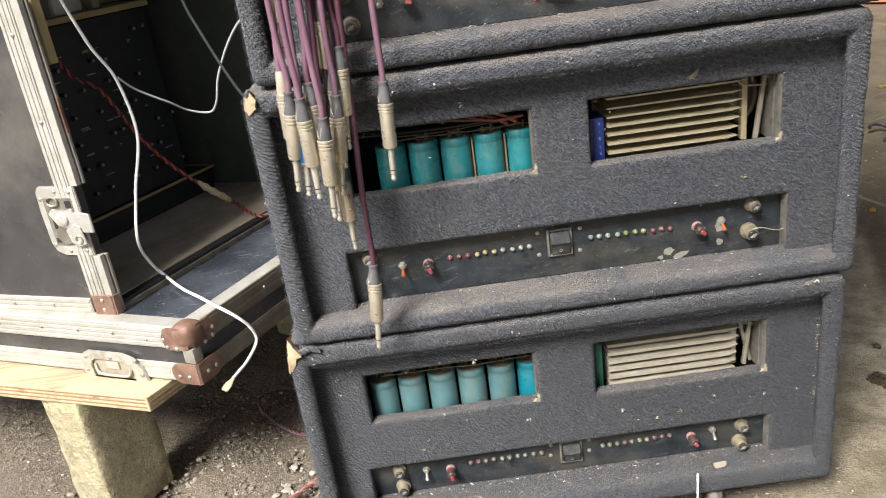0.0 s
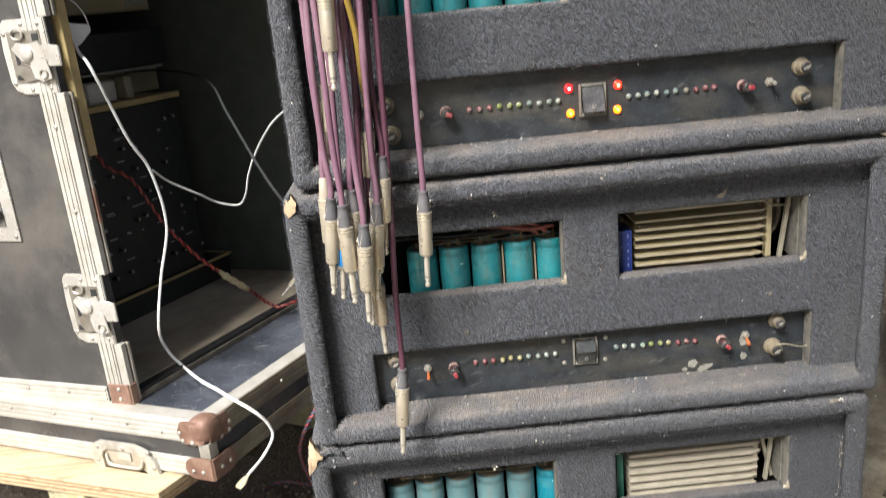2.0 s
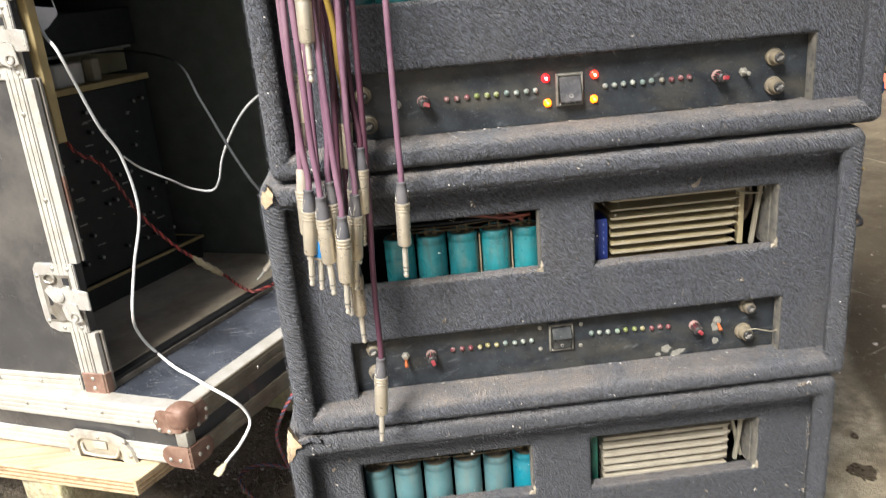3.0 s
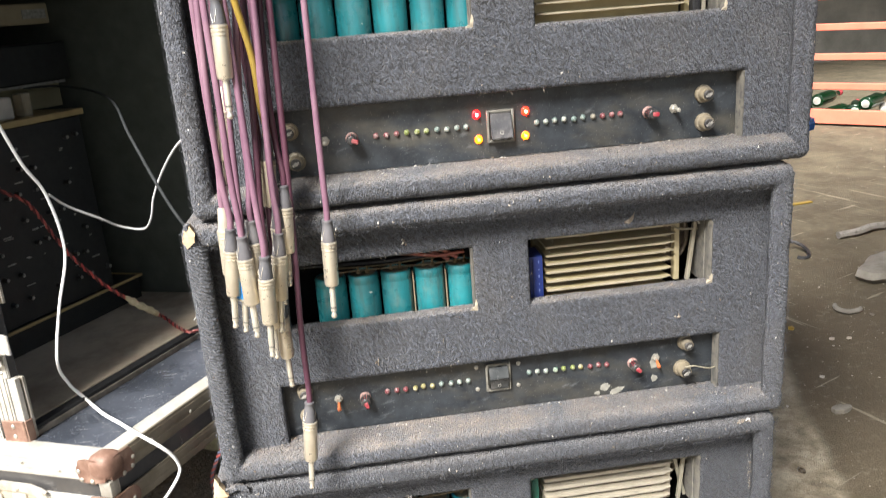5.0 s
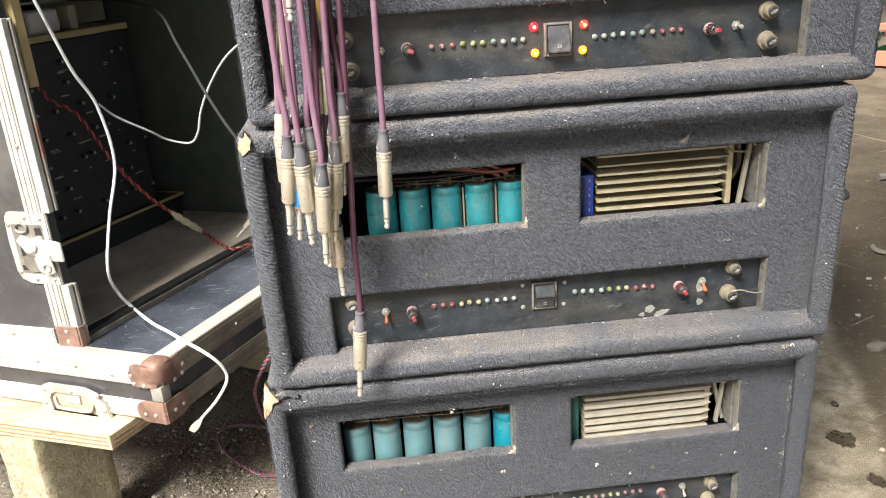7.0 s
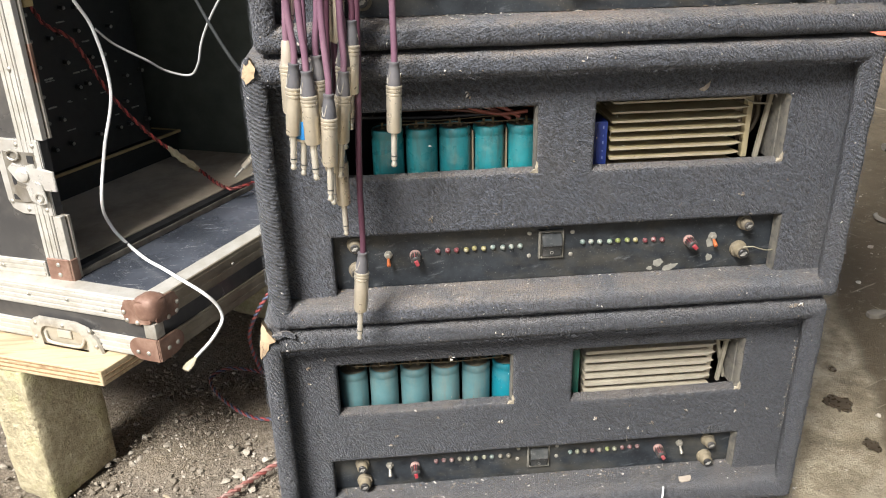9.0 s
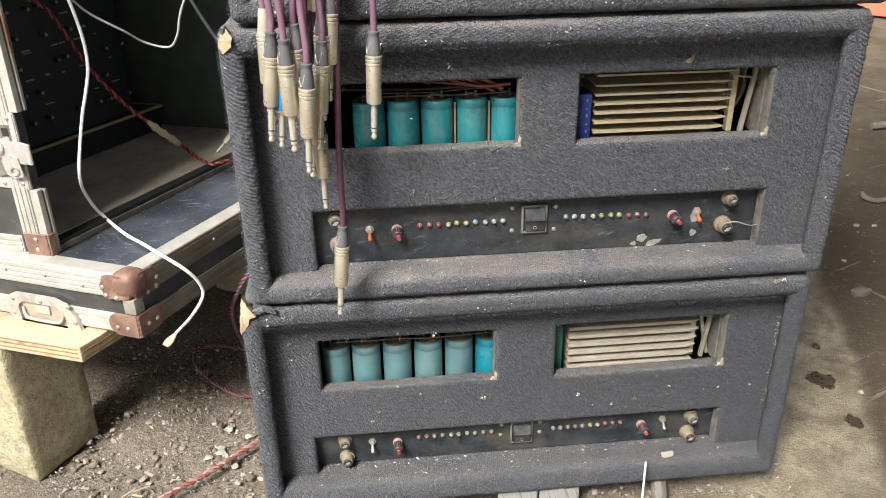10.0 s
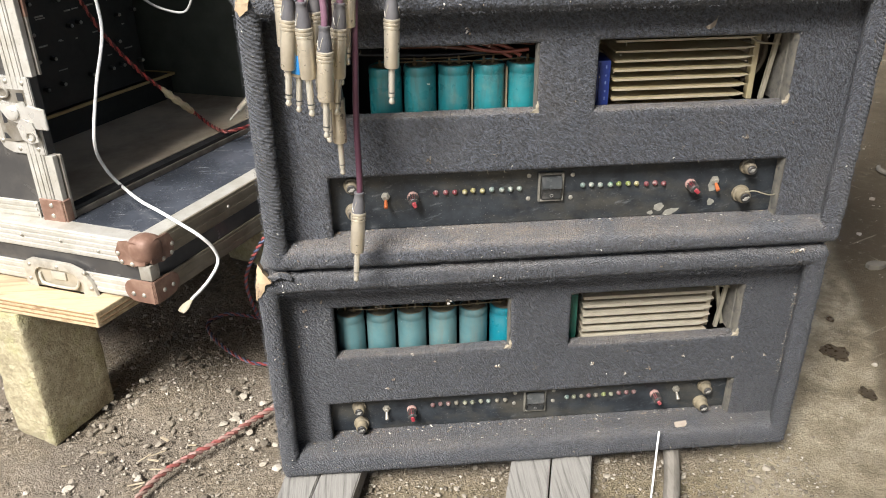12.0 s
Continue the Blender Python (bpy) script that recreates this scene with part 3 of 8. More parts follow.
def seal(name, bm, material, smooth=True, angle=40.0):
    bmesh.ops.recalc_face_normals(bm, faces=bm.faces)
    me = bpy.data.meshes.new(name)
    for f in bm.faces:
        f.smooth = smooth
    if smooth:
        for e in bm.edges:
            if len(e.link_faces) == 2 and e.calc_face_angle(0.0) > radians(angle):
                e.smooth = False
    bm.to_mesh(me)
    bm.free()
    me.materials.append(material)
    return me


def part(name, bm, material, parent=None, label="", smooth=True, angle=40.0):
    """One mesh object out of a bmesh in world metres, its origin at its middle, under parent."""
    lo = Vector([min(v.co[k] for v in bm.verts) for k in range(3)])
    hi = Vector([max(v.co[k] for v in bm.verts) for k in range(3)])
    mid = (lo + hi) / 2
    bmesh.ops.translate(bm, verts=bm.verts, vec=-mid)
    ob = new(name, seal(name, bm, material, smooth, angle))
    put(ob, Matrix.Translation(mid), parent)
    if label:
        tagged(ob, label)
    return ob


def put(ob, m, parent=None):
    PLACES[ob] = m
    if parent is not None:
        ob.parent = parent
        ob.matrix_basis = PLACES[parent].inverted() @ m
    else:
        ob.matrix_basis = m
    return ob


def piece(name, mesh, m, parent, label=""):
    ob = put(new(name, mesh), m, parent)
    if label:
        tagged(ob, label)
    return ob


def box(bm, x0, x1, y0, y1, z0, z1, bevel=0.0, segments=2, to=None):
    made = bmesh.ops.create_cube(bm, size=1.0)["verts"]
    for v in made:
        v.co = Vector((x0 + (v.co.x + 0.5) * (x1 - x0), y0 + (v.co.y + 0.5) * (y1 - y0), z0 + (v.co.z + 0.5) * (z1 - z0)))
    if bevel:
        edges = list({e for v in made for e in v.link_edges})
        made = list({v for f in bmesh.ops.bevel(bm, geom=edges, offset=bevel, segments=segments, affect='EDGES', profile=0.6)["faces"] for v in f.verts} | {v for v in made if v.is_valid})
    if to is not None:
        for v in made:
            v.co = to @ v.co
    return made


def lathe(bm, profile, seg=16, to=None):
    """Turn (radius, height) pairs about the z axis; the ends close."""
    rings = []
    for r, z in profile:
        rings.append([bm.verts.new((r * math.cos(2 * math.pi * k / seg), r * math.sin(2 * math.pi * k / seg), z)) for k in range(seg)])
    for a, b in zip(rings, rings[1:]):
        for k in range(seg):
            bm.faces.new((a[k], a[(k + 1) % seg], b[(k + 1) % seg], b[k]))
    bm.faces.new(rings[0])
    bm.faces.new(rings[-1])
    if to is not None:
        for ring in rings:
            for v in ring:
                v.co = to @ v.co


def smooth_line(points, steps=8):
    """A Catmull-Rom line through the points."""
    p = [Vector(q) for q in points]
    p = [2 * p[0] - p[1]] + p + [2 * p[-1] - p[-2]]
    out = []
    for a, b, c, d in zip(p, p[1:], p[2:], p[3:]):
        for k in range(steps):
            t = k / steps
            out.append(0.5 * (2 * b + (c - a) * t + (2 * a - 5 * b + 4 * c - d) * t * t + (3 * b - a - 3 * c + d) * t ** 3))
    return out + [p[-2]]


def tube(bm, line, r, seg=8, flat=1.0):
    rings, side = [], None
    for i, q in enumerate(line):
        ahead = (line[min(i + 1, len(line) - 1)] - line[max(i - 1, 0)]).normalized()
        side = ahead.orthogonal().normalized() if side is None else (side - ahead * side.dot(ahead)).normalized()
        other = ahead.cross(side)
        rings.append([bm.verts.new(q + side * r * math.cos(2 * math.pi * k / seg) + other * r * flat * math.sin(2 * math.pi * k / seg)) for k in range(seg)])
    for a, b in zip(rings, rings[1:]):
        for k in range(seg):
            bm.faces.new((a[k], a[(k + 1) % seg], b[(k + 1) % seg], b[k]))
    bm.faces.new(rings[0])
    bm.faces.new(rings[-1])


def twisted(line, pitch, radius, phase):
    """A strand that winds round the line."""
    out, run, side = [], 0.0, None
    for i, q in enumerate(line):
        ahead = (line[min(i + 1, len(line) - 1)] - line[max(i - 1, 0)]).normalized()
        side = ahead.orthogonal().normalized() if side is None else (side - ahead * side.dot(ahead)).normalized()
        other = ahead.cross(side)
        if i:
            run += (q - line[i - 1]).length
        a = 2 * math.pi * run / pitch + phase
        out.append(q + (side * math.cos(a) + other * math.sin(a)) * radius)
    return out


def dense(points, step):
    line = smooth_line(points, 30)
    out, run = [line[0]], 0.0
    for a, b in zip(line, line[1:]):
        run += (b - a).length
        if run >= step:
            out.append(b)
            run = 0.0
    return out


TURN_OUT = Matrix.Rotation(radians(90), 4, 'X')   # a lathe's z axis points out of the fronts, to -y


# ---- ground and the yard round it ----
def make_ground():
    fine = np.arange(-1.1, 1.5, 0.012)
    far = np.array([1.6, 1.8, 2.1, 2.6, 3.2, 4, 5, 7, 10, 15, 25, 50, 100, 300, 1000])
    xs = np.concatenate([-far[::-1] - 0.0, fine, far])
    ys = xs.copy()
    rows = []
    for y in ys:
        for x in xs:
            q = Vector((float(x), float(y), 0.0))
            near = min(1.0, max(0.0, 6.0 * min(x + 1.1, 1.49 - x, y + 1.1, 1.49 - y)))
            earthy = min(1.0, max(0.0, (0.34 - x) / 0.14))
            h = near * (earthy * (0.010 * noise.fractal(q * 9.0, 0.8, 2.0, 4) + 0.004 * noise.noise(q * 60.0)) + (1 - earthy) * 0.003 * noise.noise(q * 6.0))
            rows.append((float(x), float(y), min(h, 0.012) - 0.004))
    nx = len(xs)
    faces = [(j * nx + i, j * nx + i + 1, (j + 1) * nx + i + 1, (j + 1) * nx + i) for j in range(len(ys) - 1) for i in range(nx - 1)]
    me = bpy.data.meshes.new("ground")
    me.from_pydata(rows, [], faces)
    me.materials.append(GROUND)
    for p in me.polygons:
        p.use_smooth = True
    return tagged(new("ground", me), "trodden brown earth beside a worn stained concrete floor", "ground", kind="structure")


make_ground()


def wall_box(name, x0, x1, y0, y1, z0, z1, material, label):
    bm = bmesh.new()
    box(bm, x0, x1, y0, y1, z0, z1)
    return tagged(part(name, bm, material, smooth=False), label, "wall" if "wall" in name else "roof", kind="structure")


# ---- amplifier cabinets ----
DEPTH = 0.40


def rim_shell(x0, x1, z0, z1, seed, low):
    """The carpeted case: padded rim round the front, straight sides, closed back."""
    # (inset from the outside, depth) along the section, from the back corner round the rim to the front panel
    knots = [(0.0, 0.060), (0.0, 0.010), (0.0, -0.010), (0.0010, -0.0205), (0.0035, -0.0268), (0.0085, -0.0298), (0.0145, -0.0303), (0.0195, -0.0292), (0.0235, -0.0258), (0.0258, -0.0195), (0.0262, -0.010), (0.0258, 0.000), (0.0250, 0.022)]
    section = [(0.0, DEPTH), (0.0, 0.20)]
    for (da, ya), (db, yb) in zip(knots, knots[1:]):
        parts = max(1, round(math.hypot(db - da, yb - ya) / 0.0024))
        section += [(da + (db - da) * k / parts, ya + (yb - ya) * k / parts) for k in range(parts)]
    section.append(knots[-1])
    def slim(y):
        """The upright rims are slimmer, and their inner faces splay outwards towards the board."""
        return 0.95 - 0.40 * min(1.0, max(0.0, (y + 0.022) / 0.022))

    def inset(d, sz):
        """The lower rim is as tall as the ledge behind it."""
        return d if sz < 0 else r + (d - r) * (low - r) / (0.0262 - r)

    bm = bmesh.new()
    rings = []
    r = 0.010
    n_long, n_short = 260, 118
    for d, y in section:
        ring, side = [], slim(y)
        corners = ((x0, z0, 180, 270), (x1, z0, 270, 360), (x1, z1, 0, 90), (x0, z1, 90, 180))
        for c in range(4):
            cx, cz, a0, a1 = corners[c]
            sx, sz = (1 if cx == x0 else -1), (1 if cz == z0 else -1)
            for k in range(4):
                a = radians(a0 + (a1 - a0) * k / 3)
                rr = max(r - d, 0.0)
                ring.append(Vector((cx + sx * (max(r, d * side) if d > r else r) + rr * math.cos(a), y, cz + sz * (inset(d, sz) if d > r else r) + rr * math.sin(a))))
            nx_, nz_, b0, b1 = corners[(c + 1) % 4]
            s2x, s2z = (1 if nx_ == x0 else -1), (1 if nz_ == z0 else -1)
            rr = max(r - d, 0.0)
            last = ring[-1]
            first = Vector((nx_ + s2x * (max(r, d * side) if d > r else r) + rr * math.cos(radians(b0)), y, nz_ + s2z * (inset(d, s2z) if d > r else r) + rr * math.sin(radians(b0))))
            n = n_long if c % 2 == 0 else n_short
            for k in range(1, n):
                ring.append(last.lerp(first, k / n))
        rings.append(ring)
    vs = []
    for ring, (d, y) in zip(rings, section):
        row = []
        for q in ring:
            soft = 0.0 if y > 0.01 else 1.0
            s = Vector((q.x * 1.0 + seed, q.y * 2.0, q.z * 1.0 + seed))
            push = 0.0014 * noise.noise(s * 26.0) + 0.0005 * noise.noise(s * 70.0)
            fuzz = 0.0013 * noise.noise(q * 280.0) + 0.0005 * noise.noise(q * 700.0)
            away = 1.0 if d < 0.012 else -1.0
            sx_, sz_ = (-1 if q.x < (x0 + x1) / 2 else 1), (-1 if q.z < (z0 + z1) / 2 else 1)
            near_x = min(q.x - x0, x1 - q.x) < min(q.z - z0, z1 - q.z)
            lift = Vector((sx_ * away * 0.6 if near_x else 0.0, -0.8, 0.0 if near_x else sz_ * away * 0.6))
            row.append(bm.verts.new(q + (Vector((0.4 * push, -push, 0.7 * push)) + lift * fuzz) * soft))
        vs.append(row)
    n = len(vs[0])
    for a, b in zip(vs, vs[1:]):
        for k in range(n):
            bm.faces.new((a[k], a[(k + 1) % n], b[(k + 1) % n], b[k]))
    bm.faces.new(vs[0])
    bmesh.ops.remove_doubles(bm, verts=bm.verts, dist=0.00005)
    return bm


def holed_panel(x0, x1, z0, z1, holes, seed, thick=0.016, lip=0.005):
    """A carpet-wrapped board with windows whose edges turn softly inwards."""
    def cuts(lo, hi, marks):
        base = sorted(set([round(lo, 5), round(hi, 5)] + [round(m, 5) for m in marks if lo < m < hi]))
        out = []
        for a, b in zip(base, base[1:]):
            n = max(1, round((b - a) / 0.0021))
            out += [a + (b - a) * k / n for k in range(n)]
        return out + [base[-1]]

    grown = [(a - lip, b + lip, c - lip, d + lip) for a, b, c, d in holes]
    xs = cuts(x0, x1, [m for g in grown for m in g[:2]])
    zs = cuts(z0, z1, [m for g in grown for m in g[2:]])
    bm = bmesh.new()
    cache = {}

    def wave(x, z):
        q = Vector((x + seed, 0.0, z))
        return 0.0010 * noise.noise(q * 18.0) + 0.0005 * noise.noise(q * 60.0) + 0.0008 * noise.noise(q * 300.0)

    def vert(x, z):
        key = (round(x, 5), round(z, 5))
        if key not in cache:
            cache[key] = bm.verts.new((x, wave(x, z), z))
        return cache[key]

    for xa, xb in zip(xs, xs[1:]):
        for za, zb in zip(zs, zs[1:]):
            mx, mz = (xa + xb) / 2, (za + zb) / 2
            if any(g[0] < mx < g[1] and g[2] < mz < g[3] for g in grown):
                continue
            bm.faces.new((vert(xa, za), vert(xb, za), vert(xb, zb), vert(xa, zb)))
    turn = [(0.0, 0.0), (0.35, 0.06), (0.72, 0.25), (0.93, 0.55), (1.0, 1.0), (1.0, 1.0 + (thick - lip) / lip)]
    for (a, b, c, d), g in zip(holes, grown):
        gx = [x for x in xs if g[0] - 1e-5 <= x <= g[1] + 1e-5]
        gz = [z for z in zs if g[2] - 1e-5 <= z <= g[3] + 1e-5]
        sides = []
        sides.append([(g[0], z, 1, 0) for z in gz])
        sides.append([(g[1], z, -1, 0) for z in gz])
        if g[3] < z1:
            sides.append([(x, g[3], 0, -1) for x in gx])
        if g[2] > z0:
            sides.append([(x, g[2], 0, 1) for x in gx])
        for line in sides:
            rows = []
            for x, z, sx, sz in line:
                row = []
                for f, back in turn:
                    px = x + sx * lip * f
                    pz = z + sz * lip * f
                    if sx == 0:
                        px = px + (lip * f if abs(x - g[0]) < 1e-5 else -lip * f if abs(x - g[1]) < 1e-5 else 0.0)
                    elif sz == 0:
                        pz = pz + (lip * f if abs(z - g[2]) < 1e-5 and g[2] > z0 else -lip * f if abs(z - g[3]) < 1e-5 else 0.0)
                    wob = wave(x, z)
                    row.append(bm.verts.new((px + 0.35 * sx * wob * f, wob + lip * back, pz + 0.35 * sz * wob * f)))
                rows.append(row)
            for p, q in zip(rows, rows[1:]):
                for k in range(len(turn) - 1):
                    bm.faces.new((p[k], q[k], q[k + 1], p[k + 1]))
    bmesh.ops.remove_doubles(bm, verts=bm.verts, dist=0.00008)
    return bm


def make_knob(parent, x, y, z, turn):
    """A ribbed pointer knob: dusty skirt, dark ribs, red cap."""
    to = Matrix.Translation((x, y, z)) @ TURN_OUT
    bm = bmesh.new()
    lathe(bm, [(0.0062, 0.0), (0.0064, 0.0015), (0.0060, 0.004), (0.0052, 0.005)], 20, to)
    knob = part("knob", bm, KNOB_DUSTY, parent, "dusty red pointer knob with black ribs")
    bm = bmesh.new()
    for k in range(12):
        a = 2 * math.pi * k / 12
        box(bm, -0.0009, 0.0009, 0.0042, 0.0057, 0.004, 0.0150, 0.0003, 1, to @ Matrix.Rotation(a, 4, 'Z'))
    lathe(bm, [(0.0047, 0.0152), (0.0046, 0.0160), (0.0036, 0.0168)], 16, to)
    part("ribs", bm, BLACK_PLASTIC, knob, smooth=False)
    bm = bmesh.new()
    lathe(bm, [(0.0050, 0.004), (0.0046, 0.0155), (0.0036, 0.0165)], 16, to)
    box(bm, -0.0022, 0.0022, -0.0005, 0.0064, 0.0150, 0.0180, 0.0006, 1, to @ Matrix.Rotation(radians(turn), 4, 'Z'))
    part("cap", bm, KNOB_RED, knob, "red cap with pointer")


def make_socket(parent, x, y, z, big=1.0):
    """A round fuse holder: flange, body, slotted end."""
    to = Matrix.Translation((x, y, z)) @ TURN_OUT @ Matrix.Scale(big, 4)
    bm = bmesh.new()
    lathe(bm, [(0.0088, 0.0), (0.0092, 0.0012), (0.0086, 0.0038), (0.0070, 0.0045), (0.0066, 0.0120), (0.0060, 0.0132)], 20, to)
    socket = part("fuse_holder", bm, SOCKET, parent, "round dusty fuse holder")
    bm = bmesh.new()
    lathe(bm, [(0.0050, 0.0130), (0.0050, 0.0150), (0.0044, 0.0156)], 16, to)
    part("cap", bm, BLACK_PLASTIC, socket)
    bm = bmesh.new()
    box(bm, -0.0036, 0.0036, -0.0010, 0.0010, 0.0153, 0.0162, 0.0002, 1, to @ Matrix.Rotation(0.5, 4, 'Z'))
    lathe(bm, [(0.0020, 0.0152), (0.0018, 0.0164)], 10, to)
    part("slot", bm, SOCKET_END, socket)


def make_toggle(parent, x, y, z, colour, tilt=-30):
    to = Matrix.Translation((x, y, z)) @ TURN_OUT
    bm = bmesh.new()
    lathe(bm, [(0.0050, 0.0), (0.0050, 0.0018), (0.0034, 0.0022), (0.0032, 0.0050), (0.0026, 0.0054)], 6, to)
    base = part("toggle_switch", bm, SCREW, parent, "small toggle switch", smooth=False)
    bm = bmesh.new()
    lathe(bm, [(0.0014, 0.003), (0.0018, 0.008), (0.0024, 0.0135), (0.0022, 0.0150), (0.0012, 0.0156)], 10, to @ Matrix.Rotation(radians(-tilt), 4, 'X'))
    part("lever", bm, colour, base)


def make_rocker(parent, x, y, z, pressed):
    bm = bmesh.new()
    w, h, t = 0.0145, 0.0170, 0.0026
    for xa, xb, za, zb in ((-w, -w + t, -h, h), (w - t, w, -h, h), (-w + t, w - t, -h, -h + t), (-w + t, w - t, h - t, h)):
        box(bm, x + xa, x + xb, y - 0.0042, y, z + za, z + zb, 0.0006, 1)
    box(bm, x - w + t, x + w - t, y - 0.0012, y, z - h + t, z + h - t)
    switch = part("rocker_switch", bm, BEZEL, parent, "black rocker switch in a bezel")
    bm = bmesh.new()
    w, h = w - t - 0.0008, h - t - 0.0008
    tip = [(-h, -0.0095), (-h * 0.85, -0.0130), (h * 0.15, -0.0068), (h, -0.0060)] if pressed else [(-h, -0.0062), (-h * 0.1, -0.0085), (h * 0.12, -0.0118), (h, -0.0066)]
    rows = [[bm.verts.new((x + sx * w, y + yy, z + zz)) for zz, yy in tip] + [bm.verts.new((x + sx * w, y - 0.0035, z + zz)) for zz in (h, -h)] for sx in (-1, 1)]
    n = len(rows[0])
    for k in range(n):
        bm.faces.new((rows[0][k], rows[0][(k + 1) % n], rows[1][(k + 1) % n], rows[1][k]))
    bm.faces.new(rows[0])
    bm.faces.new(rows[1])
    bmesh.ops.bevel(bm, geom=list(bm.edges), offset=0.0008, segments=2, affect='EDGES')
    part("rocker", bm, ROCKER_LIT if pressed else ROCKER_DARK, switch)
    bm = bmesh.new()
    a, b = tip[1 if pressed else 0], tip[2 if pressed else 1]
    slope = math.atan2(b[1] - a[1], b[0] - a[0])
    at = Matrix.Translation((x, y + (a[1] + b[1]) / 2 - 0.0006, z + (a[0] + b[0]) / 2 - 0.001)) @ Matrix.Rotation(-slope, 4, 'X') @ TURN_OUT
    ring = [at @ Vector((0.0018 * math.cos(q), 0.0018 * math.sin(q), 0)) for q in np.linspace(0, 2 * math.pi, 17)]
    tube(bm, ring, 0.00035, 5)
    part("off_mark", bm, SOCKET_END, switch)


LED_MESH = {}


def led_mesh(material, r):
    key = (material.name, r)
    if key not in LED_MESH:
        bm = bmesh.new()
        lathe(bm, [(r * 1.15, 0.0), (r * 1.15, 0.0006), (r, 0.0010), (r * 0.95, 0.0022), (r * 0.7, 0.0032), (r * 0.3, 0.0037)], 12, TURN_OUT)
        LED_MESH[key] = seal("led", bm, material)
    return LED_MESH[key]


def screw_mesh():
    if "screw" not in LED_MESH:
        bm = bmesh.new()
        lathe(bm, [(0.0026, 0.0), (0.0024, 0.0010), (0.0014, 0.0015)], 10, TURN_OUT)
        LED_MESH["screw"] = seal("screw", bm, SCREW)
    return LED_MESH["screw"]


def make_capacitors(parent, centres, top, radius, materials):
    for x, m in zip(centres, materials):
        bm = bmesh.new()
        y, h = 0.0405, 0.085
        rr = radius * random.uniform(0.985, 1.0)
        lathe(bm, [(rr * 0.96, 0.0), (rr, 0.002), (rr, h - 0.0125), (rr * 0.965, h - 0.0105), (rr * 0.965, h - 0.0095), (rr, h - 0.0075), (rr, h - 0.003), (rr * 0.95, h - 0.0008), (rr * 0.86, h), (rr * 0.84, h - 0.0018)], 28, Matrix.Translation((x, y, top - h)))
        cap = part("capacitor", bm, m, parent)
        bm = bmesh.new()
        lathe(bm, [(rr * 0.90, h - 0.0030), (rr * 0.845, h - 0.0016), (rr * 0.40, h - 0.0012), (rr * 0.05, h - 0.0012)], 24, Matrix.Translation((x, y, top - h)))
        part("lid", bm, CAP_LID, cap, "brown dusty lid")
        for side in (-0.005, 0.005):
            bm = bmesh.new()
            box(bm, x + side - 0.0012, x + side + 0.0012, y - 0.001, y + 0.001, top - 0.003, top + random.uniform(0.004, 0.0075), 0.0003, 1)
            lathe(bm, [(0.0026, -0.001), (0.0026, 0.0012), (0.0012, 0.0020)], 8, Matrix.Translation((x + side, y, top)))
            part("terminal", bm, SOLDER, cap, smooth=False)


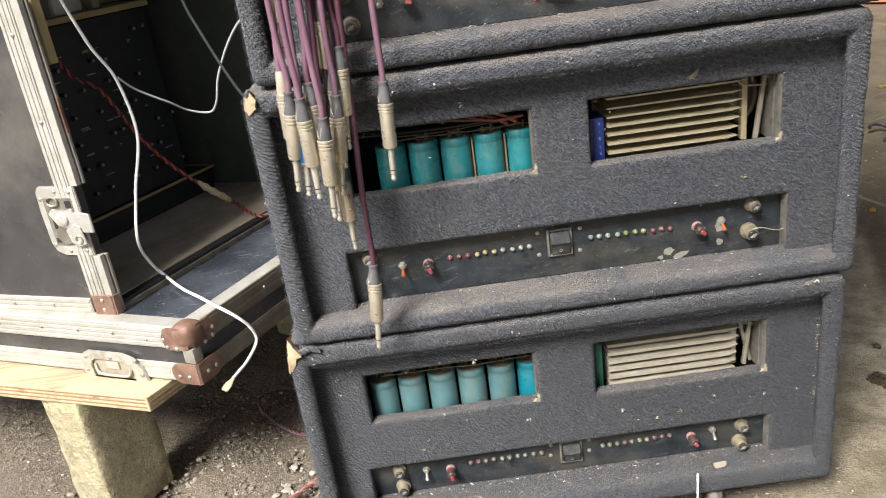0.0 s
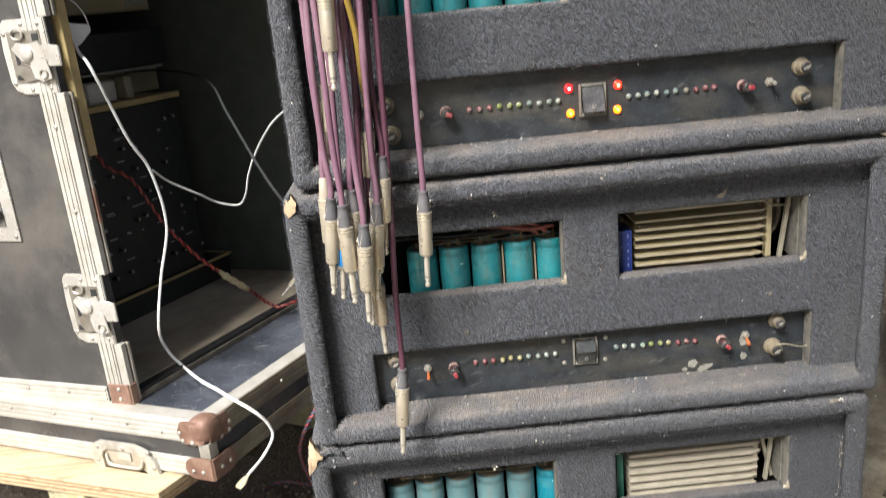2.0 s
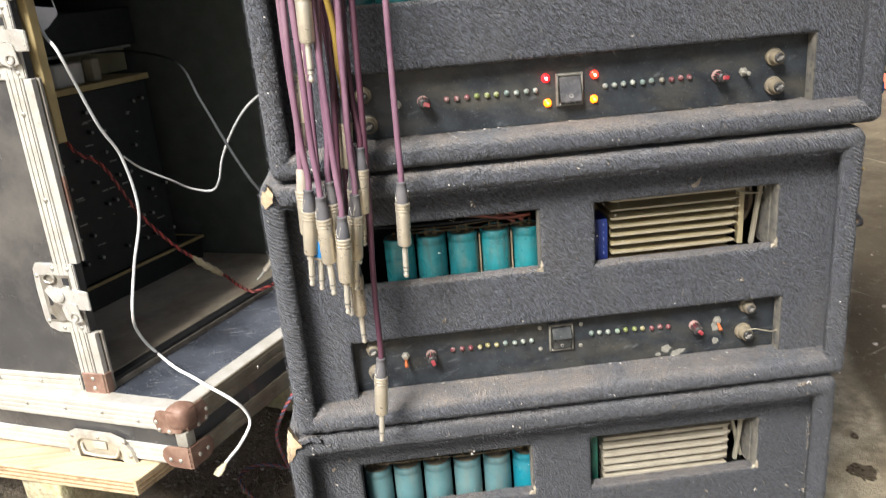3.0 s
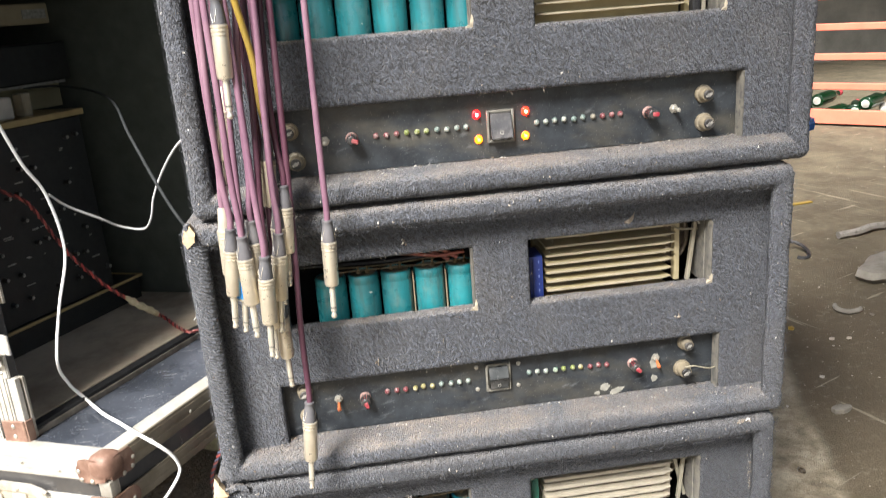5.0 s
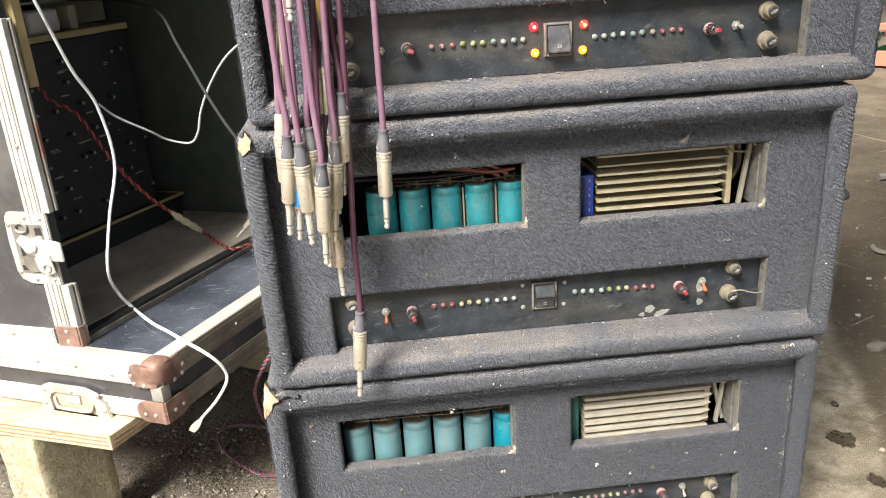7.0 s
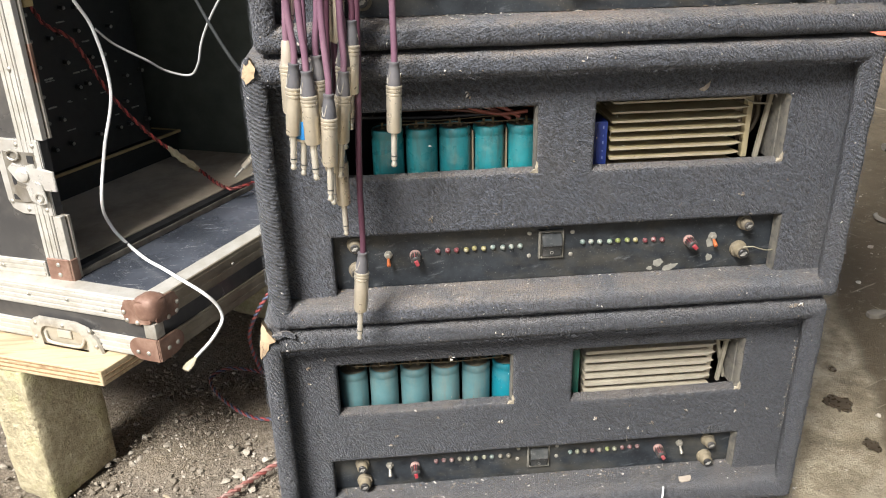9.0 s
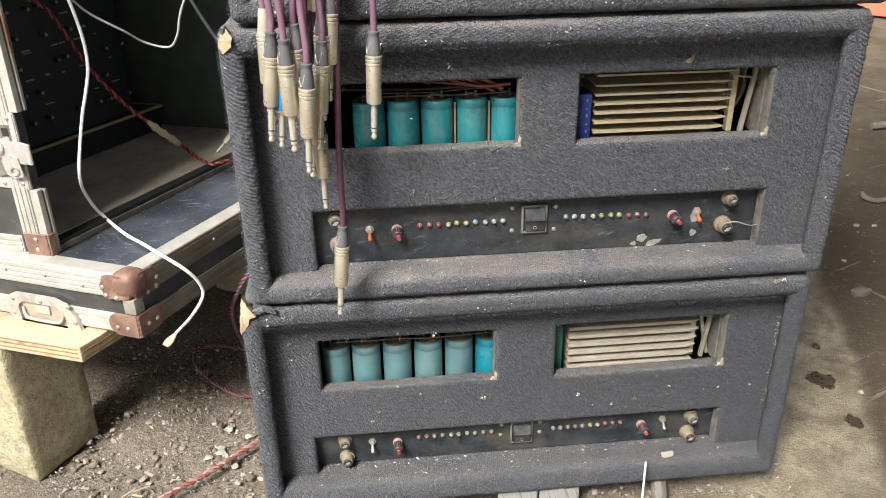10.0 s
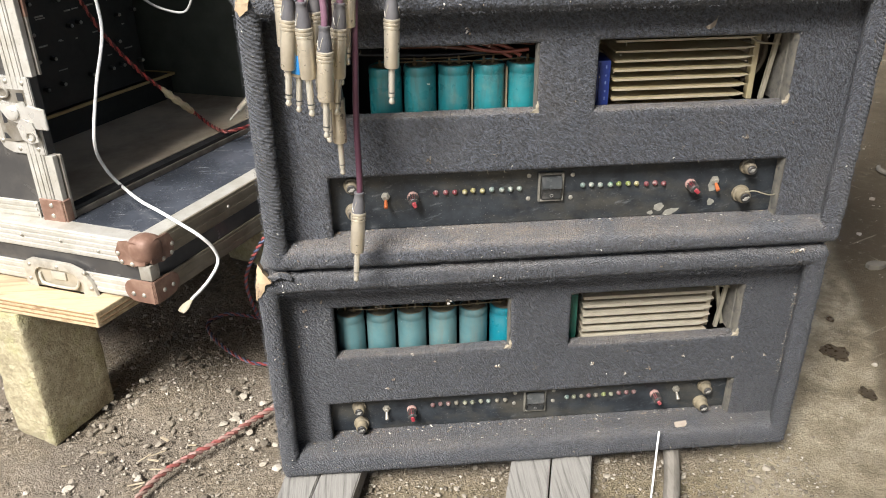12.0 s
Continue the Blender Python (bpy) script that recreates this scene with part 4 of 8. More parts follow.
def make_cabinet(label, x0, x1, z0, z1, cap_win, fin_win, ctl_win, caps, fins, panel, seed, felt=CARPET, rib=CARPET_RIB, low=0.0262):
    cab = thing("amplifier_cabinet", ((x0 + x1) / 2, 0.18, z0), label, "amplifier", "stacked amplifiers")
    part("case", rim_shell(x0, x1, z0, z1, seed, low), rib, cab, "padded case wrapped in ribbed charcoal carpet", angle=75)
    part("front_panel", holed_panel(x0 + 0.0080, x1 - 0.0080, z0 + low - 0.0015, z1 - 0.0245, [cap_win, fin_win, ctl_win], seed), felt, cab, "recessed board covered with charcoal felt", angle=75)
    # the metal chassis behind the board
    bm = bmesh.new()
    cx0, cx1, cz0, cz1 = x0 + 0.03, x1 - 0.03, z0 + 0.029, z1 - 0.03
    box(bm, cx0, cx1, 0.150, 0.156, cz0, cz1)
    box(bm, cx0, cx1, 0.0235, 0.150, ctl_win[3] + 0.012, ctl_win[3] + 0.014)
    part("chassis", bm, CHASSIS, cab, smooth=False)
    y = 0.0175
    bm = bmesh.new()
    box(bm, ctl_win[0] - 0.012, ctl_win[1] + 0.012, y, y + 0.003, z0 + low, ctl_win[3] + 0.010)
    plate = part("control_plate", bm, PANEL_METAL, cab, "scuffed black metal control plate", smooth=False)
    make_capacitors(cab, caps["x"], caps["top"], caps["r"], caps["mat"])
    # dusty card strips standing between some of the capacitors
    for xa, xb in list(zip(caps["x"], caps["x"][1:]))[len(caps["x"]) - 1 - caps.get("strips", 0):]:
        bm = bmesh.new()
        box(bm, (xa + xb) / 2 - 0.0008, (xa + xb) / 2 + 0.0008, 0.0300, 0.0480, caps["top"] - 0.075, caps["top"] - 0.004, 0.0003, 1)
        part("spacer_strip", bm, SPACER, cab, smooth=False)
    # tie wires along the capacitor tops
    for k in range(2):
        bm = bmesh.new()
        zz = caps["top"] + 0.0035 + 0.0015 * k
        tube(bm, smooth_line([(x, 0.035 + 0.011 * k + random.uniform(-0.001, 0.001), zz + random.uniform(-0.0012, 0.0012)) for x in caps["x"]], 4), 0.0007, 5)
        part("tie_wire", bm, SOLDER, cab)
    for pts, r, m in caps.get("wires", []):
        bm = bmesh.new()
        tube(bm, smooth_line(pts, 8), r, 7)
        part("inner_wire", bm, m, cab)
    # heat sink
    fx0, fx1 = fins["x"]
    bm = bmesh.new()
    deep = fins.get("deep", 0.098)
    box(bm, fx0, fx1 - 0.004, deep, deep + 0.006, fins["z"][0] - 0.006, fin_win[3] + 0.012, 0.0008, 1)
    body_mat, edge_mat = fins.get("mats", (FIN_METAL, FIN_EDGE_LIT))
    sink = part("heat_sink", bm, body_mat, cab, "cream dusty heat sink", smooth=False)
    for k, zf in enumerate(fins["z"]):
        bm = bmesh.new()
        run = fins["lean"] * (k / max(1, len(fins["z"]) - 1))
        tipx = fx1 + run
        e = fins["edge"] / 2
        outline = [(fx0, 0.027), (tipx, 0.027), (tipx - 0.016 * deep / 0.098, deep), (fx0, deep)]
        t = fins["t"]
        under = [bm.verts.new((px, py, zf - (e if py < 0.03 else t * 0.5) * (-0.7 if px == tipx else 1.0))) for px, py in outline]
        high = [bm.verts.new((px, py, zf + (e if py < 0.03 else t * 0.5))) for px, py in outline]
        bm.faces.new(under)
        bm.faces.new(high)
        for q in range(4):
            bm.faces.new((under[q], under[(q + 1) % 4], high[(q + 1) % 4], high[q]))
        fin = part("fin", bm, body_mat, sink, smooth=False)
        bm = bmesh.new()
        face = [(fx0 + 0.0005, -e), (tipx - 0.012, -e), (tipx - 0.0003, e * 0.7), (tipx - 0.0003, e), (fx0 + 0.0005, e)]
        near, far = ([bm.verts.new((px, py, zf + pz)) for px, pz in face] for py in (0.0262, 0.0272))
        bm.faces.new(near)
        bm.faces.new(far)
        for q in range(5):
            bm.faces.new((near[q], near[(q + 1) % 5], far[(q + 1) % 5], far[q]))
        part("edge", bm, edge_mat, fin, smooth=False)
    for sx, sz in fins.get("screws", []):
        piece("screw", screw_mesh(), Matrix.Translation((sx, deep - 0.0005, sz)), sink)
    bm = bmesh.new()
    bx0, bx1, bz0, bz1 = fins["block"]
    box(bm, bx0, bx1, 0.024, 0.060, bz0, bz1, 0.0012, 2)
    box(bm, bx0 + 0.003, bx0 + 0.005, 0.0225, 0.026, bz0 + 0.001, bz1 - 0.002, 0.0004, 1)
    block = part("terminal_block", bm, fins["block_mat"], cab)
    if fins["block_mat"] is BLUE_BLOCK:
        for k in range(5):
            bm = bmesh.new()
            zz = bz0 + 0.014 + 0.0085 * k
            box(bm, bx1 - 0.0055, bx1 - 0.0041, 0.0234, 0.0242, zz, zz + 0.0034 - 0.0016 * (k % 2))
            part("printed_mark", bm, BLOCK_MARK, block, smooth=False)
    bm = bmesh.new()
    ztop = fins["z"][-1] - 0.006
    tube(bm, smooth_line([(fx1 + 0.002, 0.033, ztop + 0.004), (fx1 + 0.012, 0.030, ztop - 0.001), (fin_win[1] - 0.004, 0.030, ztop - 0.003)], 3), 0.0013, 6)
    part("brace", bm, BRACKET, cab)
    # fan frame, post and struts at the right end of the sink
    ex = fin_win[1]
    wz0, wz1 = fin_win[2] - 0.006, fin_win[3] + 0.006
    half = (wz1 - wz0) / 2
    bm = bmesh.new()
    box(bm, ex - 0.030, ex - 0.0235, 0.034, 0.044, wz0, wz1, 0.0008, 1)
    part("fan_post", bm, body_mat, cab, "cream metal post at the end of the fins", smooth=False)
    for k, lean_deg in enumerate(fins["struts"]):
        bm = bmesh.new()
        lean = Matrix.Translation((ex - 0.0105 - 0.004 * k, 0.030 + 0.006 * k, (wz0 + wz1) / 2)) @ Matrix.Rotation(radians(lean_deg), 4, 'Y')
        box(bm, -0.0022, 0.0022, -0.002, 0.004, -half, half, 0.0006, 1, lean)
        part("strut", bm, BRACKET, cab, "bent grey metal strut", smooth=False)
    bm = bmesh.new()
    ring = [(ex - 0.030 + 0.024 * math.cos(a), 0.056, (wz0 + wz1) / 2 + 0.006 + 0.032 * math.sin(a)) for a in np.linspace(-1.5, 1.5, 20)]
    tube(bm, [Vector(q) for q in ring], 0.0028, 8)
    part("fan_rim", bm, FAN, cab, "dusty brown rim of a fan")
    bm = bmesh.new()
    lathe(bm, [(0.029, 0.0), (0.027, 0.003), (0.014, 0.004), (0.012, 0.010), (0.006, 0.012)], 28, Matrix.Translation((ex - 0.030, 0.064, (wz0 + wz1) / 2 + 0.006)) @ TURN_OUT)
    part("fan_hub", bm, FAN, cab)
    # bare edge of the board where the felt has gone
    bm = bmesh.new()
    box(bm, ex - 0.0022, ex + 0.0008, 0.0165, 0.050, wz0, wz1, 0.0008, 1)
    part("bare_board", bm, WORN_EDGE, cab, "pale bare edge of the board", smooth=False)
    # bare board where the carpet has worn off the window edges
    for (wx, za, zb), grow in (((cap_win[1], cap_win[2], cap_win[3]), 0.0004), ((ctl_win[1], ctl_win[2] + 0.006, ctl_win[3]), 0.0006), ((fin_win[1], fin_win[2], fin_win[3]), 0.0026)):
        bm = bmesh.new()
        rows = []
        n = 26
        for k in range(n + 1):
            f = k / n
            low = max(0.0, 1.0 - f / 0.16) ** 1.5
            high = max(0.0, (f - 0.86) / 0.14) ** 1.5
            w = grow * (0.55 + 0.9 * noise.noise(Vector((seed, f * 5.0, wx)))) + (low * 0.007 + high * 0.004) * min(1.0, grow / 0.002)
            zz = za + (zb - za) * f
            rows.append([bm.verts.new((wx + 0.0006, 0.0165, zz)), bm.verts.new((wx - 0.0012, 0.0160, zz)), bm.verts.new((wx - 0.0014 - 0.3 * w, 0.006, zz)), bm.verts.new((wx - 0.0006 + 0.4 * w, 0.0012, zz)), bm.verts.new((wx + 0.003, 0.0030, zz))])
        for p, q in zip(rows, rows[1:]):
            for k in range(4):
                bm.faces.new((p[k], p[k + 1], q[k + 1], q[k]))
        part("worn_edge", bm, WORN_EDGE, cab, "bare worn board edge")
    # controls
    yc = y
    for colours, xa, xb, za, zb in panel["rows"]:
        n = len(colours)
        for k, c in enumerate(colours):
            m = LENS[c]
            piece("led", led_mesh(m, 0.0027), Matrix.Translation((xa + (xb - xa) * k / (n - 1) + random.uniform(-0.0006, 0.0006), yc, za + (zb - za) * k / (n - 1) + random.uniform(-0.0006, 0.0006))), plate)
    for x, z, m in panel["lamps"]:
        piece("led", led_mesh(m, 0.0038 if m.name.startswith("lit") else 0.0028), Matrix.Translation((x, yc, z)), plate, "lit indicator lamp" if m.name.startswith("lit") else "")
    for x, z, m in panel["lamps"]:
        piece("lamp_core", led_mesh(LAMP_CORES[m.name], 0.0017), Matrix.Translation((x, yc - 0.0026, z)), plate, "glaring core of the lamp")
    for x, z in panel["screws"]:
        piece("screw", screw_mesh(), Matrix.Translation((x, yc, z)), plate)
    make_rocker(cab, *panel["rocker"][:1], yc, panel["rocker"][1], panel["rocker"][2])
    for x, z, a in panel["knobs"]:
        make_knob(cab, x, yc, z, a)
    for x, z, s in panel["sockets"]:
        make_socket(cab, x, yc, z, s)
    for x, z, m, a in panel["toggles"]:
        make_toggle(cab, x, yc, z, m, a)
    CABINETS.append((cab, cap_win, fin_win))
    return cab


CABINETS = []
# outer edges of the cases: x, x, z, z, from the bottom up
SIZES = [(-0.331, 0.318, 0.0320, 0.3225), (-0.316, 0.325, 0.3250, 0.619), (-0.301, 0.339, 0.6215, 0.910)]
LEFT_ROW = ["red", "red", "red", "yellow", "yellow", "yellow", "clear", "clear", "clear", "clear"]
RIGHT_ROW = ["clear", "clear", "clear", "green", "lime", "lime", "yellow", "red", "red", "red"]

LEDGES = [0.0342, 0.0262, 0.0262]

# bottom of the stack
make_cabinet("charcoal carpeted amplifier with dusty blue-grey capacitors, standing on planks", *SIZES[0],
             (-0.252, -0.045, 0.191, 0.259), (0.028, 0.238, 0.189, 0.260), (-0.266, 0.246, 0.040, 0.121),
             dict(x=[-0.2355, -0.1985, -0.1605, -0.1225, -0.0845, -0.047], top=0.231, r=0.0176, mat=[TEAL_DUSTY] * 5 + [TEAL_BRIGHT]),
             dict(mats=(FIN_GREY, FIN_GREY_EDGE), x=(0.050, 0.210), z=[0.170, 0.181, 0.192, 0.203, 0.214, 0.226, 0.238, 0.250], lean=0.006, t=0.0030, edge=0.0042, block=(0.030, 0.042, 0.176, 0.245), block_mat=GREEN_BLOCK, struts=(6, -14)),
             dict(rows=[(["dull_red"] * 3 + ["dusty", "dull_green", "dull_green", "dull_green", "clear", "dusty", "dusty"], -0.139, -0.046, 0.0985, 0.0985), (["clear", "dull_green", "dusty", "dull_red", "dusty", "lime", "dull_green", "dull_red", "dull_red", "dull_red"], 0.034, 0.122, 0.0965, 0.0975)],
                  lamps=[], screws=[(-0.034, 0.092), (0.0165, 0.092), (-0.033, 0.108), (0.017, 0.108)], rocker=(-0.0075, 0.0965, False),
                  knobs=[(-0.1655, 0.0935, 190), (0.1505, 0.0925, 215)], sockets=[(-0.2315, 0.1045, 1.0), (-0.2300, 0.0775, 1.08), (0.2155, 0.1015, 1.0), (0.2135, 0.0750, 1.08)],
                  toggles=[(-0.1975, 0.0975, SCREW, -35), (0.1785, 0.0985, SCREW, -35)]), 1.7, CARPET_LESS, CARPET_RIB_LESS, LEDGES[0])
# middle
make_cabinet("charcoal carpeted amplifier with teal capacitors, torn at one corner", *SIZES[1],
             (-0.225, -0.024, 0.486, 0.556), (0.038, 0.2455, 0.485, 0.557), (-0.244, 0.257, 0.330, 0.420),
             dict(x=[-0.179, -0.1425, -0.106, -0.0695, -0.033], top=0.5295, r=0.0174, mat=[TEAL] * 5, strips=2,
                  wires=[([(-0.092, 0.052, 0.556), (-0.075, 0.045, 0.551), (-0.052, 0.040, 0.545), (-0.036, 0.036, 0.536)], 0.0022, WIRE_RUST),
                         ([(-0.104, 0.056, 0.552), (-0.084, 0.042, 0.5445), (-0.058, 0.036, 0.5405), (-0.028, 0.036, 0.5420)], 0.0019, WIRE_RUST),
                         ([(-0.088, 0.064, 0.555), (-0.066, 0.050, 0.550), (-0.044, 0.044, 0.5485), (-0.020, 0.046, 0.546)], 0.0022, WIRE_BROWN),
                         ([(-0.160, 0.066, 0.541), (-0.118, 0.058, 0.5425), (-0.078, 0.050, 0.5395), (-0.050, 0.046, 0.5375)], 0.0018, WIRE_BROWN),
                         ([(-0.108, 0.060, 0.548), (-0.080, 0.050, 0.548), (-0.060, 0.045, 0.541), (-0.045, 0.040, 0.533)], 0.0022, WIRE_RUST),
                         ([(-0.23, 0.050, 0.540), (-0.17, 0.055, 0.536), (-0.12, 0.052, 0.5355), (-0.03, 0.050, 0.538)], 0.0018, WIRE_BLACK)]),
             dict(x=(0.0625, 0.208), z=[0.4765, 0.487, 0.4975, 0.508, 0.518, 0.528, 0.538, 0.549], lean=0.008, t=0.0022, edge=0.0022, block=(0.0425, 0.0580, 0.474, 0.530), block_mat=BLUE_BLOCK, struts=(7,)),
             dict(rows=[(LEFT_ROW, -0.1290, -0.0360, 0.3915, 0.3925), (RIGHT_ROW, 0.0350, 0.1280, 0.3930, 0.3905)],
                  lamps=[], screws=[(-0.026, 0.407), (-0.026, 0.3795), (0.023, 0.406), (0.022, 0.3785)], rocker=(-0.0015, 0.3935, False),
                  knobs=[(-0.1550, 0.3885, 200), (0.1590, 0.3880, 225)], sockets=[(-0.2210, 0.4060, 1.0), (-0.2210, 0.3750, 1.0), (0.2220, 0.4070, 1.0), (0.2190, 0.3740, 1.12)],
                  toggles=[(-0.1850, 0.3905, ORANGE, -35), (0.1870, 0.3915, ORANGE, -30)]), 4.3)
# top
make_cabinet("charcoal carpeted amplifier with four lit indicator lamps, topmost in a stack", *SIZES[2],
             (-0.205, -0.010, 0.784, 0.855), (0.055, 0.253, 0.781, 0.855), (-0.215, 0.276, 0.626, 0.717),
             dict(x=[-0.196, -0.160, -0.1235, -0.0865, -0.0485, -0.0115], top=0.829, r=0.0178, mat=[TEAL] * 6,
                  wires=[([(-0.12, 0.045, 0.842), (-0.09, 0.035, 0.838), (-0.06, 0.04, 0.842), (-0.03, 0.05, 0.85)], 0.0020, WIRE_BLACK),
                         ([(-0.16, 0.055, 0.85), (-0.10, 0.050, 0.846), (-0.04, 0.052, 0.845), (0.0, 0.055, 0.85)], 0.0022, WIRE_RUST)]),
             dict(deep=0.046, x=(0.062, 0.226), z=[0.778, 0.789, 0.7995, 0.810, 0.822, 0.834, 0.846], lean=0.0, t=0.0018, edge=0.0016, block=(0.228, 0.236, 0.776, 0.85), block_mat=CHASSIS, struts=(1,),
                  screws=[(0.082, 0.816), (0.120, 0.816), (0.160, 0.815), (0.198, 0.815), (0.100, 0.840), (0.150, 0.839)]),
             dict(rows=[(["red", "red", "red", "lime", "lime", "lime", "clear", "clear", "clear", "clear"], -0.1130, -0.0190, 0.6825, 0.6825), (["clear", "clear", "clear", "clear", "clear", "clear", "dusty", "red", "red", "red"], 0.0550, 0.1470, 0.6805, 0.6815)],
                  lamps=[(-0.0080, 0.6945, GLOW_RED), (-0.0070, 0.6685, GLOW_AMBER), (0.0440, 0.6935, GLOW_ORANGE), (0.0430, 0.6680, GLOW_AMBER)], screws=[], rocker=(0.0165, 0.6810, True),
                  knobs=[(-0.1385, 0.6825, 250), (0.1770, 0.6800, 265)], sockets=[(-0.2000, 0.6950, 1.0), (-0.1970, 0.6640, 1.08), (0.2380, 0.6945, 1.05), (0.2390, 0.6640, 1.08)],
                  toggles=[(-0.1660, 0.6820, SCREW, 0), (0.2055, 0.6815, SCREW, 0)]), 8.9)


# loose fibres standing out of the carpet
def carpet_nap(seed):
    rng = random.Random(seed)
    verts, faces = [], []

    def fibre(p, normal, length):
        n = (Vector(normal) + Vector((rng.uniform(-1, 1), rng.uniform(-1, 1), rng.uniform(-1, 1))) * 0.8).normalized()
        s = n.orthogonal().normalized() * rng.uniform(0.00010, 0.00018)
        bend = Vector((rng.uniform(-1, 1), rng.uniform(-1, 1), rng.uniform(-1, 0.4))) * length * 0.35
        k = len(verts)
        p = Vector(p)
        for q in (p - s, p + s, p + n * length * 0.6 + bend * 0.4 + s * 0.7, p + n * length * 0.6 + bend * 0.4 - s * 0.7, p + n * length + bend):
            verts.append(tuple(q))
        faces.extend(((k, k + 1, k + 2, k + 3), (k + 3, k + 2, k + 4)))

    for x0, x1, z0, z1 in SIZES:
        for _ in range(3600):
            z = rng.uniform(z0 + 0.005, z1 - 0.005)
            left = rng.random() < 0.65
            fibre((x0 if left else x1, rng.uniform(-0.026, 0.01), z), (-1 if left else 1, -0.3, 0), rng.uniform(0.0006, 0.0016))
            fibre((rng.uniform(x0 + 0.002, x0 + 0.02) if left else rng.uniform(x1 - 0.02, x1 - 0.002), -0.0295, z), (0, -1, 0), rng.uniform(0.0010, 0.0024))
        for _ in range(4200):
            x = rng.uniform(x0, x1)
            fibre((x, -0.0298, rng.choice((z0 + rng.uniform(0.004, 0.024), z1 - rng.uniform(0.004, 0.026)))), (0, -1, 0.1), rng.uniform(0.0010, 0.0024))
            fibre((x, rng.uniform(-0.029, -0.020), z1 - 0.0225 - rng.uniform(0.0, 0.0030)), (0, -0.4, -1), rng.uniform(0.0010, 0.0028))
    me = bpy.data.meshes.new("carpet_nap")
    me.from_pydata(verts, [], faces)
    me.materials.append(FIBRE)
    return tagged(new("carpet_fibres", me), "loose grey fibres standing out of the carpeted rims", "fibres", kind="stuff")


def loose_threads(seed):
    """Thin curled threads and hairs caught on the carpet and along the window edges."""
    rng = random.Random(seed)
    bm = bmesh.new()

    def curl(at, size, r):
        p = Vector(at)
        way = Vector((rng.uniform(-1, 1), rng.uniform(-0.5, 0.0), rng.uniform(-1, 0.4))).normalized()
        line = [p]
        for _ in range(5):
            way = (way + Vector((rng.uniform(-1, 1), rng.uniform(-0.5, 0.3), rng.uniform(-1, 1))) * 0.9).normalized()
            p = p + way * size / 5
            line.append(Vector((p.x, min(p.y, at[1]), p.z)))
        tube(bm, line, r, 4)

    for cab, cap_win, fin_win in CABINETS:
        z0 = min(v for v in (cap_win[2], fin_win[2])) - 0.066
        for _ in range(20):
            curl((rng.uniform(cap_win[0] - 0.03, fin_win[1] + 0.03), -0.0012, z0 + rng.uniform(0.002, 0.008)), rng.uniform(0.003, 0.006), rng.uniform(0.00012, 0.00022))
        for _ in range(16):
            curl((rng.uniform(cap_win[0] - 0.03, fin_win[1] + 0.04), -0.0015, rng.uniform(z0 + 0.010, cap_win[2] - 0.008)), rng.uniform(0.003, 0.008), rng.uniform(0.00014, 0.00026))
        for a, b, c, d in (cap_win, fin_win):
            for _ in range(12):
                curl((rng.uniform(a, b), 0.0015, d + rng.uniform(-0.001, 0.003)), rng.uniform(0.003, 0.007), rng.uniform(0.00012, 0.0002))
            for _ in range(8):
                curl((rng.uniform(a, b), 0.0005, c - rng.uniform(0.001, 0.003)), rng.uniform(0.003, 0.007), rng.uniform(0.00012, 0.0002))
    ob = part("lint_threads", bm, THREAD)
    return tagged(ob, "pale curled threads and hairs clinging to the carpet", "lint", kind="stuff")


loose_threads(77)
FIBRE = surface("carpet_fibre", (0.095, 0.098, 0.108), (0.045, 0.047, 0.054), 90.0, 0.9)
carpet_nap(3)


# torn corners of the carpet show the plywood
def shard(outline, y, thick, slope):
    """A flat splintered piece: ragged outline in x and z, slightly twisted."""
    bm = bmesh.new()
    ring = []
    for (xa, za), (xb, zb) in zip(outline, outline[1:] + outline[:1]):
        n = max(1, round(math.hypot(xb - xa, zb - za) / 0.0035))
        for k in range(n):
            rag = 0.0009 if k else 0.0
            ring.append((xa + (xb - xa) * k / n + random.uniform(-rag, rag), za + (zb - za) * k / n + random.uniform(-rag, rag)))
    mx, mz = sum(p[0] for p in ring) / len(ring), sum(p[1] for p in ring) / len(ring)
    front = [bm.verts.new((x, y + slope * (mx - x) + random.uniform(-0.0004, 0.0004), z)) for x, z in ring]
    top = bm.verts.new((mx, y - 0.0012, mz))
    back = [bm.verts.new((mx + (x - mx) * 0.85, y + slope * (mx - x) + thick, mz + (z - mz) * 0.9)) for x, z in ring]
    n = len(ring)
    for k in range(n):
        bm.faces.new((top, front[k], front[(k + 1) % n]))
        bm.faces.new((front[k], back[k], back[(k + 1) % n], front[(k + 1) % n]))
    return bm


for cab, *windows in CABINETS:
    for a, b, c, d in windows:
        grow = random.uniform(0.7, 1.2)
        part("chipped_corner", shard([(b - 0.0075 * grow, c - 0.0016), (b - 0.0010, c + 0.0015), (b + 0.0004, c + 0.0120 * grow), (b + 0.0042 * grow, c + 0.0060), (b + 0.0022, c - 0.0030)], 0.0012, 0.004, 0.0), CHIP, cab, "pale chipped corner of the board", smooth=False)


